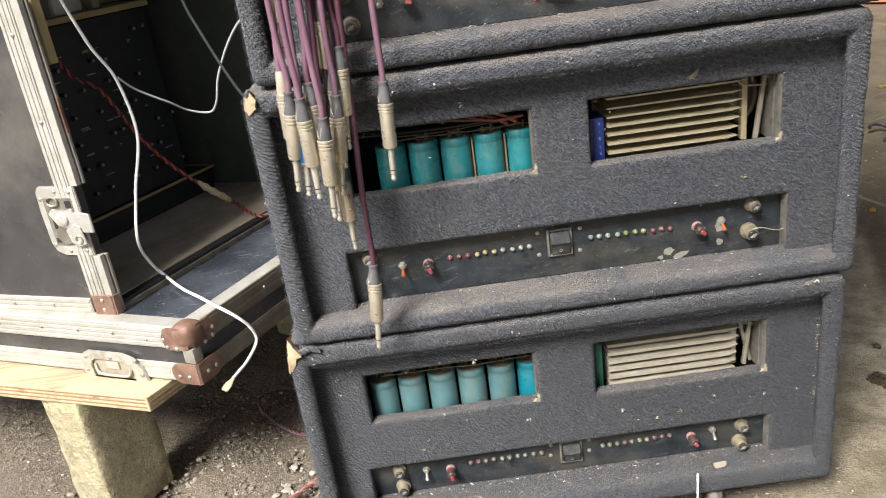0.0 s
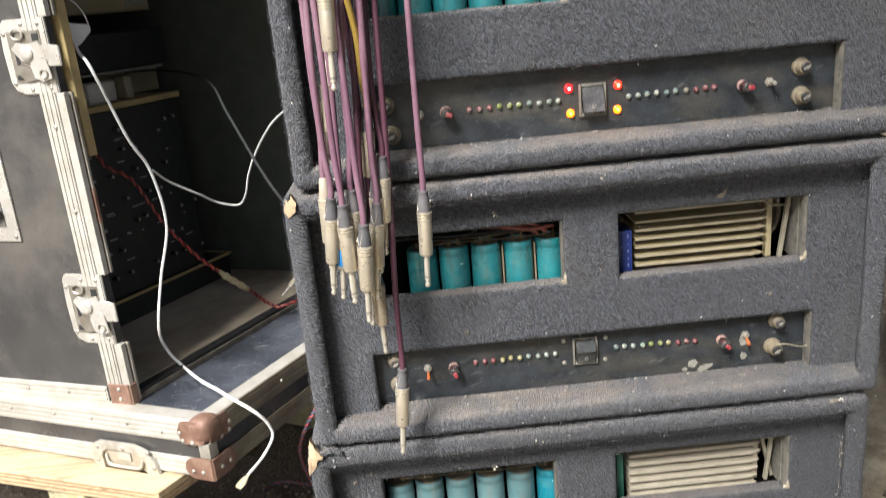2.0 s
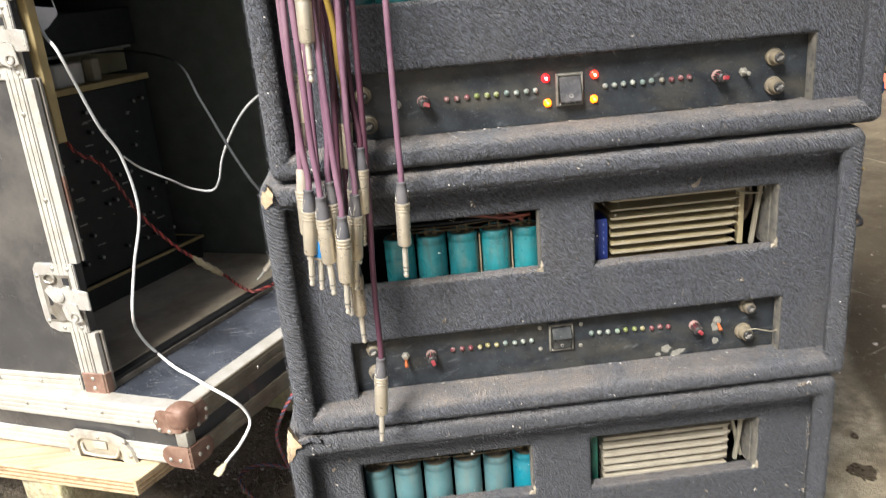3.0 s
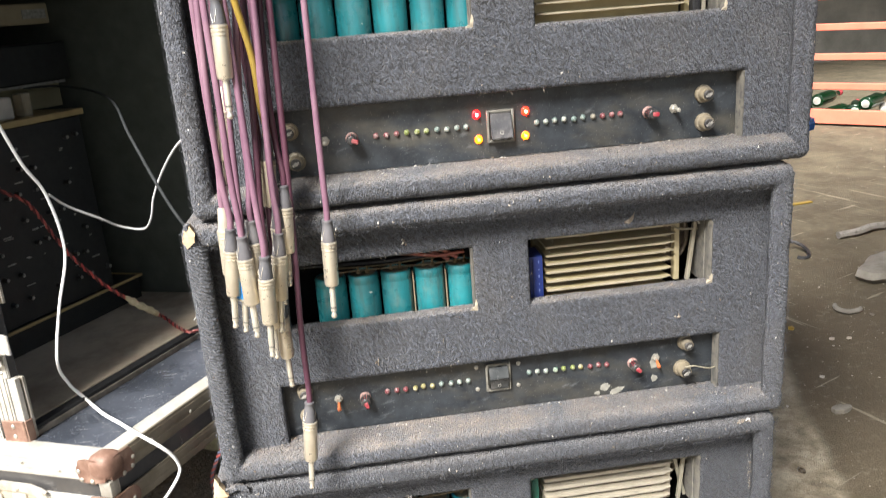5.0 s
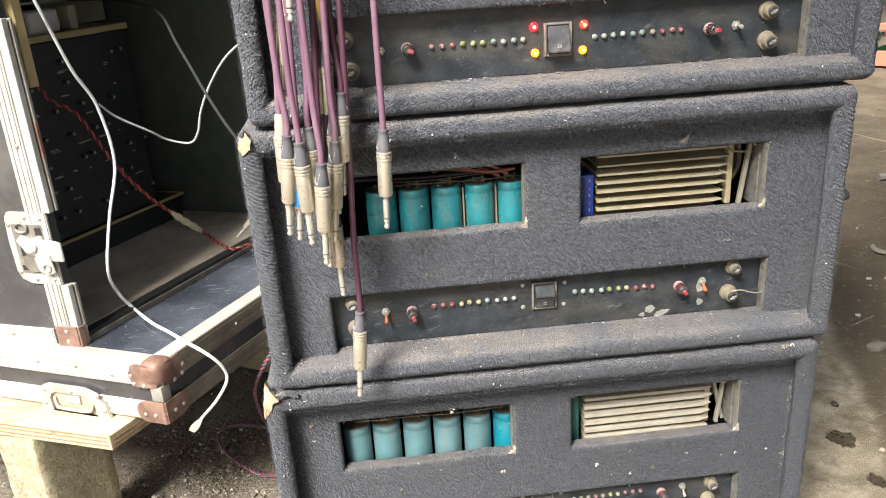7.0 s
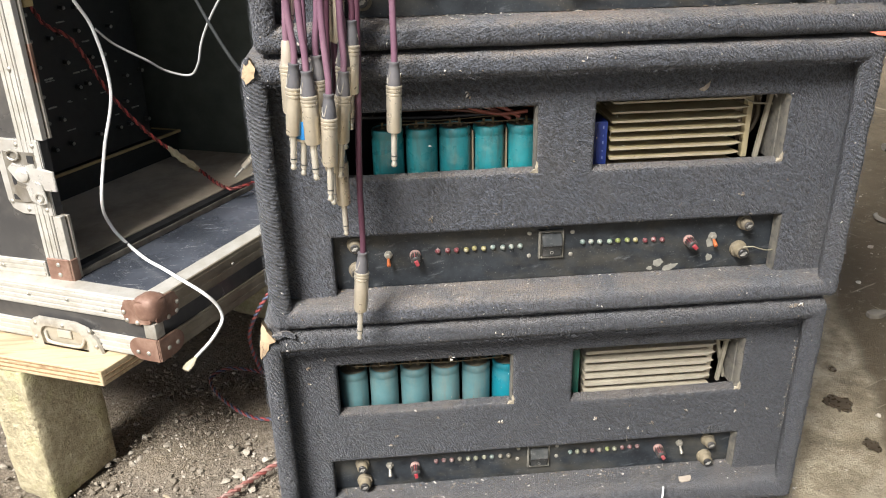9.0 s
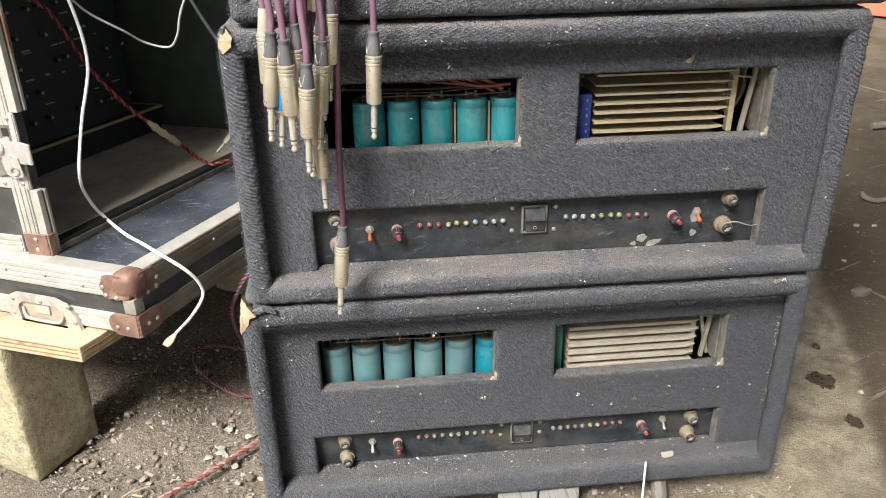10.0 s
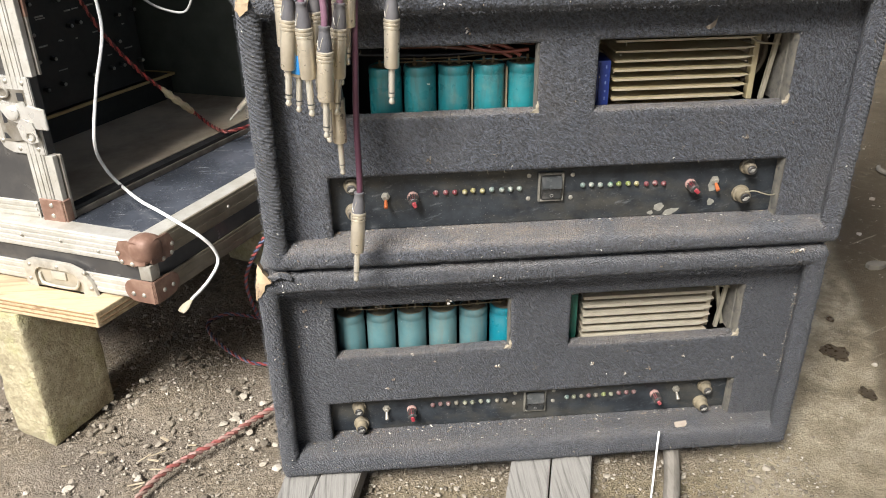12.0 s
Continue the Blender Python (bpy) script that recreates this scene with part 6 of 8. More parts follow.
def make_rack_gear():
    """What is mounted in the rack: a mixer amplifier on a shelf, smaller units above it."""
    unit = thing("rack_mixer", rack(0.24, 0.22, 0.05), "black rack mixer with rows of small worn controls inside the case", "mixer")
    bm = bmesh.new()
    slab(bm, rack, 0.018, 0.410, 0.215, 0.44, 0.0575, 0.354, 0.002, 1)
    part("body", bm, GEAR, unit, smooth=False)
    turn = Vector((RACK_U.y, -RACK_U.x, 0)).to_track_quat('Z', 'Y').to_matrix().to_4x4()
    bm = bmesh.new()
    lathe(bm, [(0.0038, 0.0), (0.0034, 0.007), (0.0026, 0.008)], 12, turn)
    knob_mesh = seal("knob", bm, BLACK_PLASTIC)
    bm = bmesh.new()
    lathe(bm, [(0.0028, 0.0078), (0.0025, 0.0092), (0.0010, 0.0098)], 8, turn)
    mark_mesh = seal("pointer", bm, GEAR_MARK, False)
    rng = random.Random(5)
    for row, z in enumerate((0.325, 0.290, 0.255, 0.215, 0.175, 0.135, 0.095)):
        for k in range(11):
            if rng.random() < 0.38:
                continue
            u = 0.085 + 0.031 * k + rng.uniform(-0.009, 0.009)
            m = Matrix.Translation(rack(u, 0.2145, z + rng.uniform(-0.002, 0.002)))
            kn = piece("knob", knob_mesh, m, unit)
            piece("pointer", mark_mesh, m, kn)
    for k in range(44):
        u, z = rng.uniform(0.06, 0.39), rng.choice((0.305, 0.272, 0.235, 0.195, 0.155, 0.115)) + rng.uniform(-0.003, 0.003)
        bm = bmesh.new()
        w = rng.uniform(0.003, 0.016)
        slab(bm, rack, u, u + w, 0.2136, 0.2148, z, z + rng.uniform(0.0012, 0.0024))
        part("printed_mark", bm, GEAR_MARK, unit, smooth=False)
    bm = bmesh.new()
    slab(bm, rack, 0.018, 0.468, 0.207, 0.212, 0.0525, 0.0573, 0.0010, 1)
    slab(bm, rack, 0.4625, 0.468, 0.2122, 0.44, 0.0525, 0.0573, 0.0010, 1)
    stand = part("wooden_stand", bm, PLY_PALE, smooth=False)
    tagged(stand, "low dark box with pale wooden edging under the mixer", "stand")
    bm = bmesh.new()
    slab(bm, rack, 0.018, 0.4622, 0.2124, 0.44, 0.0142, 0.0560)
    part("body", bm, GEAR, stand, smooth=False)
    bm = bmesh.new()
    slab(bm, rack, 0.016, 0.412, 0.208, 0.42, 0.3545, 0.364, 0.001, 1)
    tagged(part("shelf_board", bm, PLY_PALE, smooth=False), "pale plywood shelf on the mixer", "shelf")
    bm = bmesh.new()
    slab(bm, rack, 0.0155, 0.028, -0.004, 0.075, 0.330, 0.586, 0.001, 1)
    tagged(part("plywood_upright", bm, PLY_PALE, smooth=False), "upright strip of bare plywood inside the case", "batten")
    bm = bmesh.new()
    slab(bm, rack, 0.02, 0.452, 0.255, 0.43, 0.410, 0.470, 0.002, 1)
    tray = part("equaliser_unit", bm, GEAR, smooth=False)
    tagged(tray, "flat black rack unit above the shelf", "audio unit")
    bm = bmesh.new()
    slab(bm, rack, 0.05, 0.435, 0.2525, 0.2545, 0.4055, 0.4095)
    part("trim_strip", bm, GEAR_MARK, tray, smooth=False)
    bm = bmesh.new()
    slab(bm, rack, 0.02, 0.417, 0.24, 0.44, 0.500, 0.531, 0.002, 1)
    box2 = tagged(part("tuner_unit", bm, surface("tuner_grey", (0.30, 0.26, 0.165), (0.22, 0.19, 0.12), 20.0, 0.5), smooth=False), "flat grey audio unit near the top of the case", "audio unit")
    bm = bmesh.new()
    slab(bm, rack, 0.366, 0.409, 0.2385, 0.2402, 0.508, 0.522)
    part("display", bm, GEAR_MARK, box2, smooth=False)
    bm = bmesh.new()
    slab(bm, rack, 0.245, 0.302, 0.225, 0.26, 0.3642, 0.398, 0.003, 1)
    tagged(part("mains_plug", bm, BOTTLE_PALE), "white mains plug on the plywood shelf", "plug")
    bm = bmesh.new()
    slab(bm, rack, 0.320, 0.335, 0.225, 0.245, 0.3642, 0.400, 0.002, 1)
    tagged(part("connector_block", bm, CREAM), "small pale connector block on the shelf", "connector")
    bm = bmesh.new()
    slab(bm, rack, 0.345, 0.470, 0.300, 0.312, 0.3642, 0.4050, 0.001, 1)
    tagged(part("olive_panel", bm, surface("olive_panel_finish", (0.30, 0.285, 0.18), (0.22, 0.205, 0.125), 12.0, 0.7), smooth=False), "olive-grey flat panel at the back of the shelf", "board")


make_rack_gear()


def make_base_case():
    """The closed case that carries the rack: black sides between ribbed aluminium, ball corner, recessed handle."""
    case = thing("flight_case", BASE_AT, "flat black flight case, aluminium edges, rusty corners, on a plank", "flight case")
    L, D, H = 0.62, 0.80, 0.080
    front_out = Vector((BASE_V.y, -BASE_V.x, 0))
    front_out = front_out if front_out.dot(Vector((-0.4, -0.9, 0))) > 0 else -front_out
    right_out = Vector((BASE_U.y, -BASE_U.x, 0))
    bm = bmesh.new()
    slab(bm, base, 0.003, L, 0.003, D, 0.0, H - 0.003)
    part("body", bm, LAMINATE, case, smooth=False)
    bm = bmesh.new()
    slab(bm, base, 0.026, L - 0.02, 0.026, D - 0.02, H - 0.0028, H - 0.0004)
    part("top_panel", bm, LAMINATE_TOP, case, "worn black laminate top, scratched and dusty", smooth=False)
    for z0, z1, ribs in ((0.049, H, 4), (0.0, 0.026, 3)):
        bm = bmesh.new()
        slab(bm, base, 0.0, 0.0028, 0.02, D, z0, z1, 0.0005)
        ribbed(bm, base, "v", 0.03, D - 0.002, "z", z0 + 0.001, z1 - 0.002, "u", 0.0, -1, ribs)
        if z1 == H:
            slab(bm, base, 0.0029, 0.026, 0.02, D, H - 0.0027, H, 0.0004)
        part("edge_profile", bm, ALU, case, "ribbed aluminium edge", smooth=False)
        bm = bmesh.new()
        slab(bm, base, 0.02, L, 0.0, 0.0028, z0, z1, 0.0005)
        ribbed(bm, base, "u", 0.03, L - 0.002, "z", z0 + 0.001, z1 - 0.002, "v", 0.0, -1, 2, 0.0005)
        side_strip = part("edge_profile", bm, ALU_OLIVE, case, "dull brownish aluminium edge", smooth=False)
        if z1 == H:
            bm = bmesh.new()
            slab(bm, base, 0.0263, L, 0.0029, 0.026, H - 0.0027, H, 0.0004)
            part("top_flange", bm, ALU, side_strip, smooth=False)
    # ball corner above, cupped brace below
    bm = bmesh.new()
    for v in box(bm, -0.0062, 0.0275, -0.0062, 0.0275, 0.0500, 0.0850, 0.0155, 6):
        v.co = base(*v.co)
    ball = part("ball_corner", bm, RUST, case, "rusty brown ball corner")

    def lobed(lobes, centre):
        """A scalloped outline: round lobes joined by hollows."""
        out = []
        for k, (a, b, r) in enumerate(lobes):
            away = math.atan2(b - centre[1], a - centre[0])
            out += [(a + r * math.cos(away + f), b + r * math.sin(away + f)) for f in (-1.3, -0.8, -0.3, 0.3, 0.8, 1.3)]
        return out

    def swapped(u, v, z):
        return base(v, u, z)

    for frame_of in (base, swapped):
        bm = bmesh.new()
        plate(bm, frame_of, lobed([(0.020, 0.052, 0.0052), (0.0335, 0.0535, 0.0052), (0.0375, 0.0640, 0.0050), (0.0330, 0.0755, 0.0045), (0.010, 0.0770, 0.0040), (0.006, 0.0560, 0.0060)], (0.020, 0.065)), -0.0042, -0.0012, 0.0008)
        part("corner_wing", bm, RUST, ball)
    half = [(0.024 + 0.0155 * math.sin(f), 0.0140 + 0.0155 * math.cos(f)) for f in np.linspace(0, math.pi, 9)]
    brace = None
    for frame_of in (base, swapped):
        bm = bmesh.new()
        plate(bm, frame_of, [(-0.0030, 0.0295)] + half + [(-0.0030, -0.0015)], -0.0045, -0.0015, 0.0008)
        if brace is None:
            brace = part("corner_brace", bm, RUST, case, "rusty bent corner brace")
        else:
            part("brace_wing", bm, RUST, brace)
    bm = bmesh.new()
    slab(bm, base, -0.003, 0.012, -0.003, 0.014, 0.030, 0.051, 0.002, 2)
    part("corner_seam", bm, ALU_DULL, case)
    for v, z in ((0.0200, 0.0515), (0.0345, 0.0530), (0.0375, 0.0640)):
        rivet(ball, base(-0.0044, v, z), front_out)
        rivet(ball, base(v, -0.0044, z), right_out)
    for v in (0.012, 0.027):
        rivet(brace, base(-0.0047, v, 0.010), front_out)
        rivet(brace, base(v, -0.0047, 0.012), right_out)
    for v in (0.070, 0.125, 0.185, 0.25, 0.33):
        rivet(case, base(-0.0012, v, 0.060 + 0.006 * (v > 0.1)), front_out, 0.0024)
    for u in (0.075, 0.15, 0.24):
        rivet(case, base(u, -0.0012, 0.065), right_out, 0.0024)
    # recessed handle on the long side
    outer = [(0.082, -0.006), (0.193, -0.006), (0.193, 0.022), (0.187, 0.031), (0.176, 0.036), (0.118, 0.036), (0.100, 0.030), (0.088, 0.016)]
    inner = [(0.103, -0.004), (0.174, -0.004), (0.175, 0.016), (0.171, 0.022), (0.165, 0.025), (0.124, 0.025), (0.112, 0.022), (0.104, 0.012)]
    bm = bmesh.new()
    rings = [[bm.verts.new(base(u, v, z)) for v, z in line] for u, line in ((-0.0014, outer), (-0.0052, [(v + (0.137 - v) * 0.015, z + (0.014 - z) * 0.04) for v, z in outer]), (-0.0062, [(a[0] * 0.6 + b[0] * 0.4, a[1] * 0.6 + b[1] * 0.4) for a, b in zip(outer, inner)]), (-0.0058, inner), (-0.0022, inner))]
    for p, q in zip(rings, rings[1:]):
        for k in range(8):
            bm.faces.new((p[k], p[(k + 1) % 8], q[(k + 1) % 8], q[k]))
    holder = part("handle_plate", bm, HANDLE_STEEL, case, "dull steel plate round a recessed handle", angle=50)
    bm = bmesh.new()
    slab(bm, base, -0.0021, -0.0013, 0.1022, 0.1758, -0.004, 0.0262)
    part("dish", bm, HANDLE_DISH, holder, "dirty brown dish", smooth=False)
    bm = bmesh.new()
    tube(bm, smooth_line([base(-0.0030, 0.108, 0.016), base(-0.0052, 0.111, 0.006), base(-0.0060, 0.120, 0.0015), base(-0.0060, 0.158, 0.0015), base(-0.0052, 0.167, 0.006), base(-0.0030, 0.170, 0.016)], 5), 0.0021, 8)
    part("grip", bm, HANDLE_STEEL, holder, "bent wire grip")
    bm = bmesh.new()
    slab(bm, base, -0.0046, -0.0020, 0.128, 0.150, 0.010, 0.0215, 0.0012, 2)
    part("spring_cover", bm, HANDLE_STEEL, holder)
    for v, z in ((0.090, 0.006), (0.096, 0.027), (0.137, 0.029), (0.180, 0.027), (0.184, 0.006)):
        rivet(holder, base(-0.0058, v, z), front_out)
    return case


make_base_case()

# bench: plank on a concrete block
PLANK_AT = Vector((-0.540, 0.060, 0.2145))


def plank_frame(u, v, z):
    return PLANK_AT + Vector((math.cos(radians(58)), math.sin(radians(58)), 0)) * u + Vector((math.cos(radians(158.5)), math.sin(radians(158.5)), 0)) * v + Vector((0, 0, z))


bm = bmesh.new()
slab(bm, plank_frame, 0.0, 0.22, 0.0, 0.95, 0.0, 0.0215, 0.0016, 2)
bench = tagged(part("bench_plank", bm, BENCH_WOOD, smooth=False), "raw yellowish plank under the flight case, on a block", "plank")
for z, v0, v1 in ((0.0050, 0.004, 0.93), (0.0112, 0.004, 0.50), (0.0120, 0.52, 0.94), (0.0166, 0.004, 0.31)):
    bm = bmesh.new()
    slab(bm, plank_frame, -0.0005, 0.0010, v0, v1, z, z + 0.0022, 0.0004, 1)
    part("edge_layer", bm, PLY_EDGE, bench, smooth=False)
for z, u0, u1 in ((0.0050, 0.004, 0.21), (0.0118, 0.004, 0.16)):
    bm = bmesh.new()
    slab(bm, plank_frame, u0, u1, -0.0005, 0.0010, z, z + 0.0022, 0.0004, 1)
    part("edge_layer", bm, PLY_EDGE, bench, smooth=False)
bm = bmesh.new()
slab(bm, plank_frame, 0.40, 0.60, -0.02, 0.95, 0.0, 0.0215, 0.0016, 2)
tagged(part("bench_plank", bm, BENCH_WOOD, smooth=False), "second raw plank carrying the back of the flight case", "plank")


def make_block(corner, right, left, height, label):
    """A rough concrete block with chipped edges."""
    a, b, c = Vector(corner), Vector(right) - Vector(corner), Vector(left) - Vector(corner)
    bm = bmesh.new()
    made = bmesh.ops.create_cube(bm, size=1.0)["verts"]
    bmesh.ops.bevel(bm, geom=list(bm.edges), offset=0.02, segments=1, affect='EDGES')
    bmesh.ops.subdivide_edges(bm, edges=list(bm.edges), cuts=6, use_grid_fill=True)
    for v in bm.verts:
        s, t, z = v.co.x + 0.5, v.co.y + 0.5, (v.co.z + 0.5) * height
        q = a + b * s + c * t
        p = Vector((q.x, q.y, z))
        k = 0.0045 * noise.noise(p * 22.0) + 0.0028 * noise.noise(p * 70.0)
        p += (p - (a + (b + c) * 0.5 + Vector((0, 0, height / 2)))).normalized() * k
        p.z = min(p.z, height)
        v.co = p
    return tagged(part("concrete_block", bm, BLOCK, angle=60), label, "block")


make_block((-0.655, 0.104, 0), (-0.600, 0.199, 0), (-0.720, 0.141, 0), 0.2145, "rough mossy concrete block standing under the plank")
make_block((-0.36, 0.55, 0), (-0.29, 0.65, 0), (-0.50, 0.64, 0), 0.2145, "rough concrete block under the far plank")


# ---- loose wires on the left ----
def loose_wire(name, pts, r, material, label, category="cable", flat=1.0, extra=None):
    ob = thing(name, pts[0], label, category)
    bm = bmesh.new()
    tube(bm, smooth_line(pts, 10), r, 8, flat)
    part("jacket", bm, material, ob)
    if extra:
        extra(ob)
    return ob


def white_end(ob):
    bm = bmesh.new()
    at = Matrix.Translation((-0.425, 0.066, 0.2460)) @ (Vector((-0.024, -0.030, -0.018)).to_track_quat('Z', 'Y').to_matrix().to_4x4())
    lathe(bm, [(0.0021, 0.0), (0.0030, 0.004), (0.0062, 0.012), (0.0064, 0.018), (0.0052, 0.0215), (0.0030, 0.022)], 12, at @ Matrix.Diagonal((1.0, 0.42, 1.0, 1.0)))
    part("connector", bm, CREAM, ob, "cream connector")


def white_knot(ob):
    white_end(ob)
    c = rack(0.052, 0.020, 0.475)

    def flat(a, b, lift=0.0):
        return c + RACK_U * a + RACK_V * lift + Vector((0, 0, b))

    bm = bmesh.new()
    ring = [(-0.027, 0.018), (-0.002, 0.012), (0.024, 0.009), (0.024, 0.000), (0.006, -0.012), (-0.009, -0.021), (-0.021, -0.015), (-0.028, 0.002)]
    near = [bm.verts.new(flat(a, b, -0.004)) for a, b in ring]
    far = [bm.verts.new(flat(a * 0.9, b * 0.9, 0.006)) for a, b in ring]
    bm.faces.new(near)
    bm.faces.new(far)
    for k in range(len(ring)):
        bm.faces.new((near[k], near[(k + 1) % len(ring)], far[(k + 1) % len(ring)], far[k]))
    bmesh.ops.bevel(bm, geom=list(bm.edges), offset=0.0016, segments=2, affect='EDGES')
    part("plug_cover", bm, WHITE_CABLE, ob, "white plastic cover on the cable")
    bm = bmesh.new()
    tube(bm, smooth_line([flat(-0.026, 0.018), flat(-0.024, 0.036), flat(-0.010, 0.043), (flat(0.008, 0.038)), flat(0.020, 0.024), flat(0.025, 0.008)], 6), 0.0009, 6)
    part("loop", bm, WHITE_CABLE, ob)


loose_wire("white_cable", [rack(0.040, 0.020, 0.500), rack(0.042, 0.008, 0.455), (-0.554, 0.182, 0.752), (-0.538, 0.208, 0.663), (-0.525, 0.230, 0.613), (-0.520, 0.235, 0.538), (-0.534, 0.212, 0.470), (-0.543, 0.190, 0.406), (-0.546, 0.215, 0.362), (-0.534, 0.228, 0.330), (-0.500, 0.184, 0.3265), (-0.472, 0.153, 0.3262), (-0.443, 0.120, 0.3255), (-0.416, 0.108, 0.311), (-0.402, 0.112, 0.290), (-0.399, 0.114, 0.268), (-0.411, 0.093, 0.252), (-0.426, 0.064, 0.2455)],
           0.0022, WHITE_CABLE, "white cable drooping out of the rack case over its edge", "cable", 0.9, white_knot)
loose_wire("thin_cable", [(-0.523, 0.232, 0.614), (-0.510, 0.252, 0.592), (-0.480, 0.275, 0.566), (-0.463, 0.295, 0.548), (-0.435, 0.300, 0.540), (-0.420, 0.291, 0.556), (-0.411, 0.285, 0.583), (-0.397, 0.280, 0.611), (-0.374, 0.270, 0.644), (-0.351, 0.260, 0.666), (-0.312, 0.245, 0.690)], 0.0015, THIN_CABLE, "thin pale cable slung from the case to the amplifier stack")
loose_wire("grey_cable", [rack(0.36, 0.262, 0.405), rack(0.40, 0.22, 0.400), (-0.473, 0.394, 0.712), (-0.417, 0.253, 0.674), (-0.372, 0.165, 0.621), (-0.341, 0.118, 0.585), (-0.318, 0.120, 0.552)], 0.0019, GREY_CABLE, "dark grey cable running from the rack to the stack")


def twisted_pair(name, pts, radius, pitch, mats, label, extra=None, step=0.003):
    ob = thing(name, pts[0], label, "wire")
    line = dense(pts, step)
    for k, m in enumerate(mats):
        bm = bmesh.new()
        tube(bm, twisted(line, pitch, radius, 2 * math.pi * k / len(mats)), radius * 0.95, 6)
        part("strand", bm, m, ob)
    if extra:
        extra(ob)
    return ob


def sleeve(ob):
    bm = bmesh.new()
    line = smooth_line([(-0.496, 0.362, 0.424), (-0.490, 0.385, 0.404), (-0.482, 0.425, 0.376), (-0.478, 0.462, 0.352)], 9)
    rings = []
    for k, p in enumerate(line):
        f = k / (len(line) - 1)
        p = Vector(p)
        along = (Vector(line[min(k + 1, len(line) - 1)]) - Vector(line[max(k - 1, 0)])).normalized()
        a = along.orthogonal().normalized()
        b = along.cross(a)
        r = 0.0022 + 0.0036 * min(1.0, 5 * f, 5 * (1 - f)) * (0.85 + 0.25 * math.sin(f * 31.0))
        rings.append([bm.verts.new(p + (a * math.cos(q * 0.785) + b * math.sin(q * 0.785)) * r) for q in range(8)])
    for p, q in zip(rings, rings[1:]):
        for k in range(8):
            bm.faces.new((p[k], p[(k + 1) % 8], q[(k + 1) % 8], q[k]))
    bm.faces.new(rings[0])
    bm.faces.new(rings[-1])
    part("joint_sleeve", bm, SLEEVE, ob, "taped joint")


twisted_pair("red_wire_pair", [rack(0.02, 0.14, 0.345), (-0.636, 0.294, 0.652), (-0.608, 0.303, 0.612), (-0.580, 0.312, 0.587), (-0.550, 0.323, 0.514), (-0.520, 0.335, 0.463), (-0.500, 0.355, 0.430), (-0.482, 0.425, 0.376), (-0.471, 0.464, 0.345), (-0.448, 0.432, 0.3408), (-0.423, 0.402, 0.3408), (-0.407, 0.409, 0.3408), (-0.386, 0.430, 0.3408)], 0.0017, 0.016, (WIRE_RED, WIRE_DARK_RED), "twisted red and dark red wire with a taped joint", sleeve)
twisted_pair("speaker_wire", [(-0.330, 0.150, 0.020), (-0.368, 0.134, 0.013), (-0.420, 0.085, 0.012), (-0.485, 0.031, 0.011), (-0.515, -0.020, 0.010), (-0.540, -0.10, 0.010), (-0.60, -0.20, 0.010)], 0.0026, 0.022, (WIRE_PINK, WIRE_FADED), "twisted red and pink wire lying on the earth")
twisted_pair("speaker_wire", [(-0.318, 0.190, 0.300), (-0.352, 0.205, 0.255), (-0.374, 0.220, 0.218), (-0.394, 0.250, 0.170), (-0.400, 0.280, 0.123), (-0.399, 0.320, 0.062), (-0.403, 0.370, 0.022), (-0.430, 0.396, 0.012), (-0.468, 0.405, 0.012), (-0.493, 0.383, 0.012), (-0.485, 0.348, 0.012), (-0.452, 0.299, 0.012), (-0.411, 0.260, 0.012), (-0.380, 0.250, 0.012), (-0.33, 0.24, 0.014)], 0.0018, 0.020, (WIRE_DULL, WIRE_BLUE), "twisted red and blue wire looping behind the stack on the earth")


# a jack plug lying in the rack case, tip towards its open front
def loose_plug(tip, back):
    tip, back = Vector(tip), Vector(back)
    ob = thing("jack_plug", back, "worn jack plug lying on the floor of the rack case", "plug")
    down = (tip - back).normalized()
    m = Matrix.Translation(tip - down * 0.061) @ down.to_track_quat('-Z', 'Y').to_matrix().to_4x4() @ Matrix.Scale(0.62, 4)
    barrel = piece("plug_barrel", PLUG["barrel"], m, ob, "dull nickel barrel")
    piece("boot", PLUG["boot"], m, barrel)
    piece("contact_pin", PLUG["pin"], m, barrel, "brass-coloured pin")
    return ob


loose_plug((-0.412, 0.40, 0.361), (-0.372, 0.40, 0.402))


# a thread caught on a fuse holder of the middle amplifier
bm = bmesh.new()
tube(bm, smooth_line([(0.216, -0.0015, 0.3835), (0.226, -0.003, 0.3845), (0.236, -0.001, 0.3805), (0.247, 0.002, 0.3765), (0.2555, 0.006, 0.3755)], 6), 0.0007, 6)
tagged(part("thread", bm, CREAM), "pale thread caught on a fuse holder", "thread")


# ---- planks under the stack ----
def floor_plank(pts, z0, z1, label):
    bm = bmesh.new()
    low = [bm.verts.new((x, y, z0)) for x, y in pts]
    high = [bm.verts.new((x, y, z1)) for x, y in pts]
    bm.faces.new(low)
    bm.faces.new(high)
    n = len(pts)
    for k in range(n):
        bm.faces.new((low[k], low[(k + 1) % n], high[(k + 1) % n], high[k]))
    bmesh.ops.bevel(bm, geom=list(bm.edges), offset=0.0015, segments=2, affect='EDGES')
    return tagged(part("floor_plank", bm, OLD_WOOD, smooth=False), label, "plank", "planks under the stack")


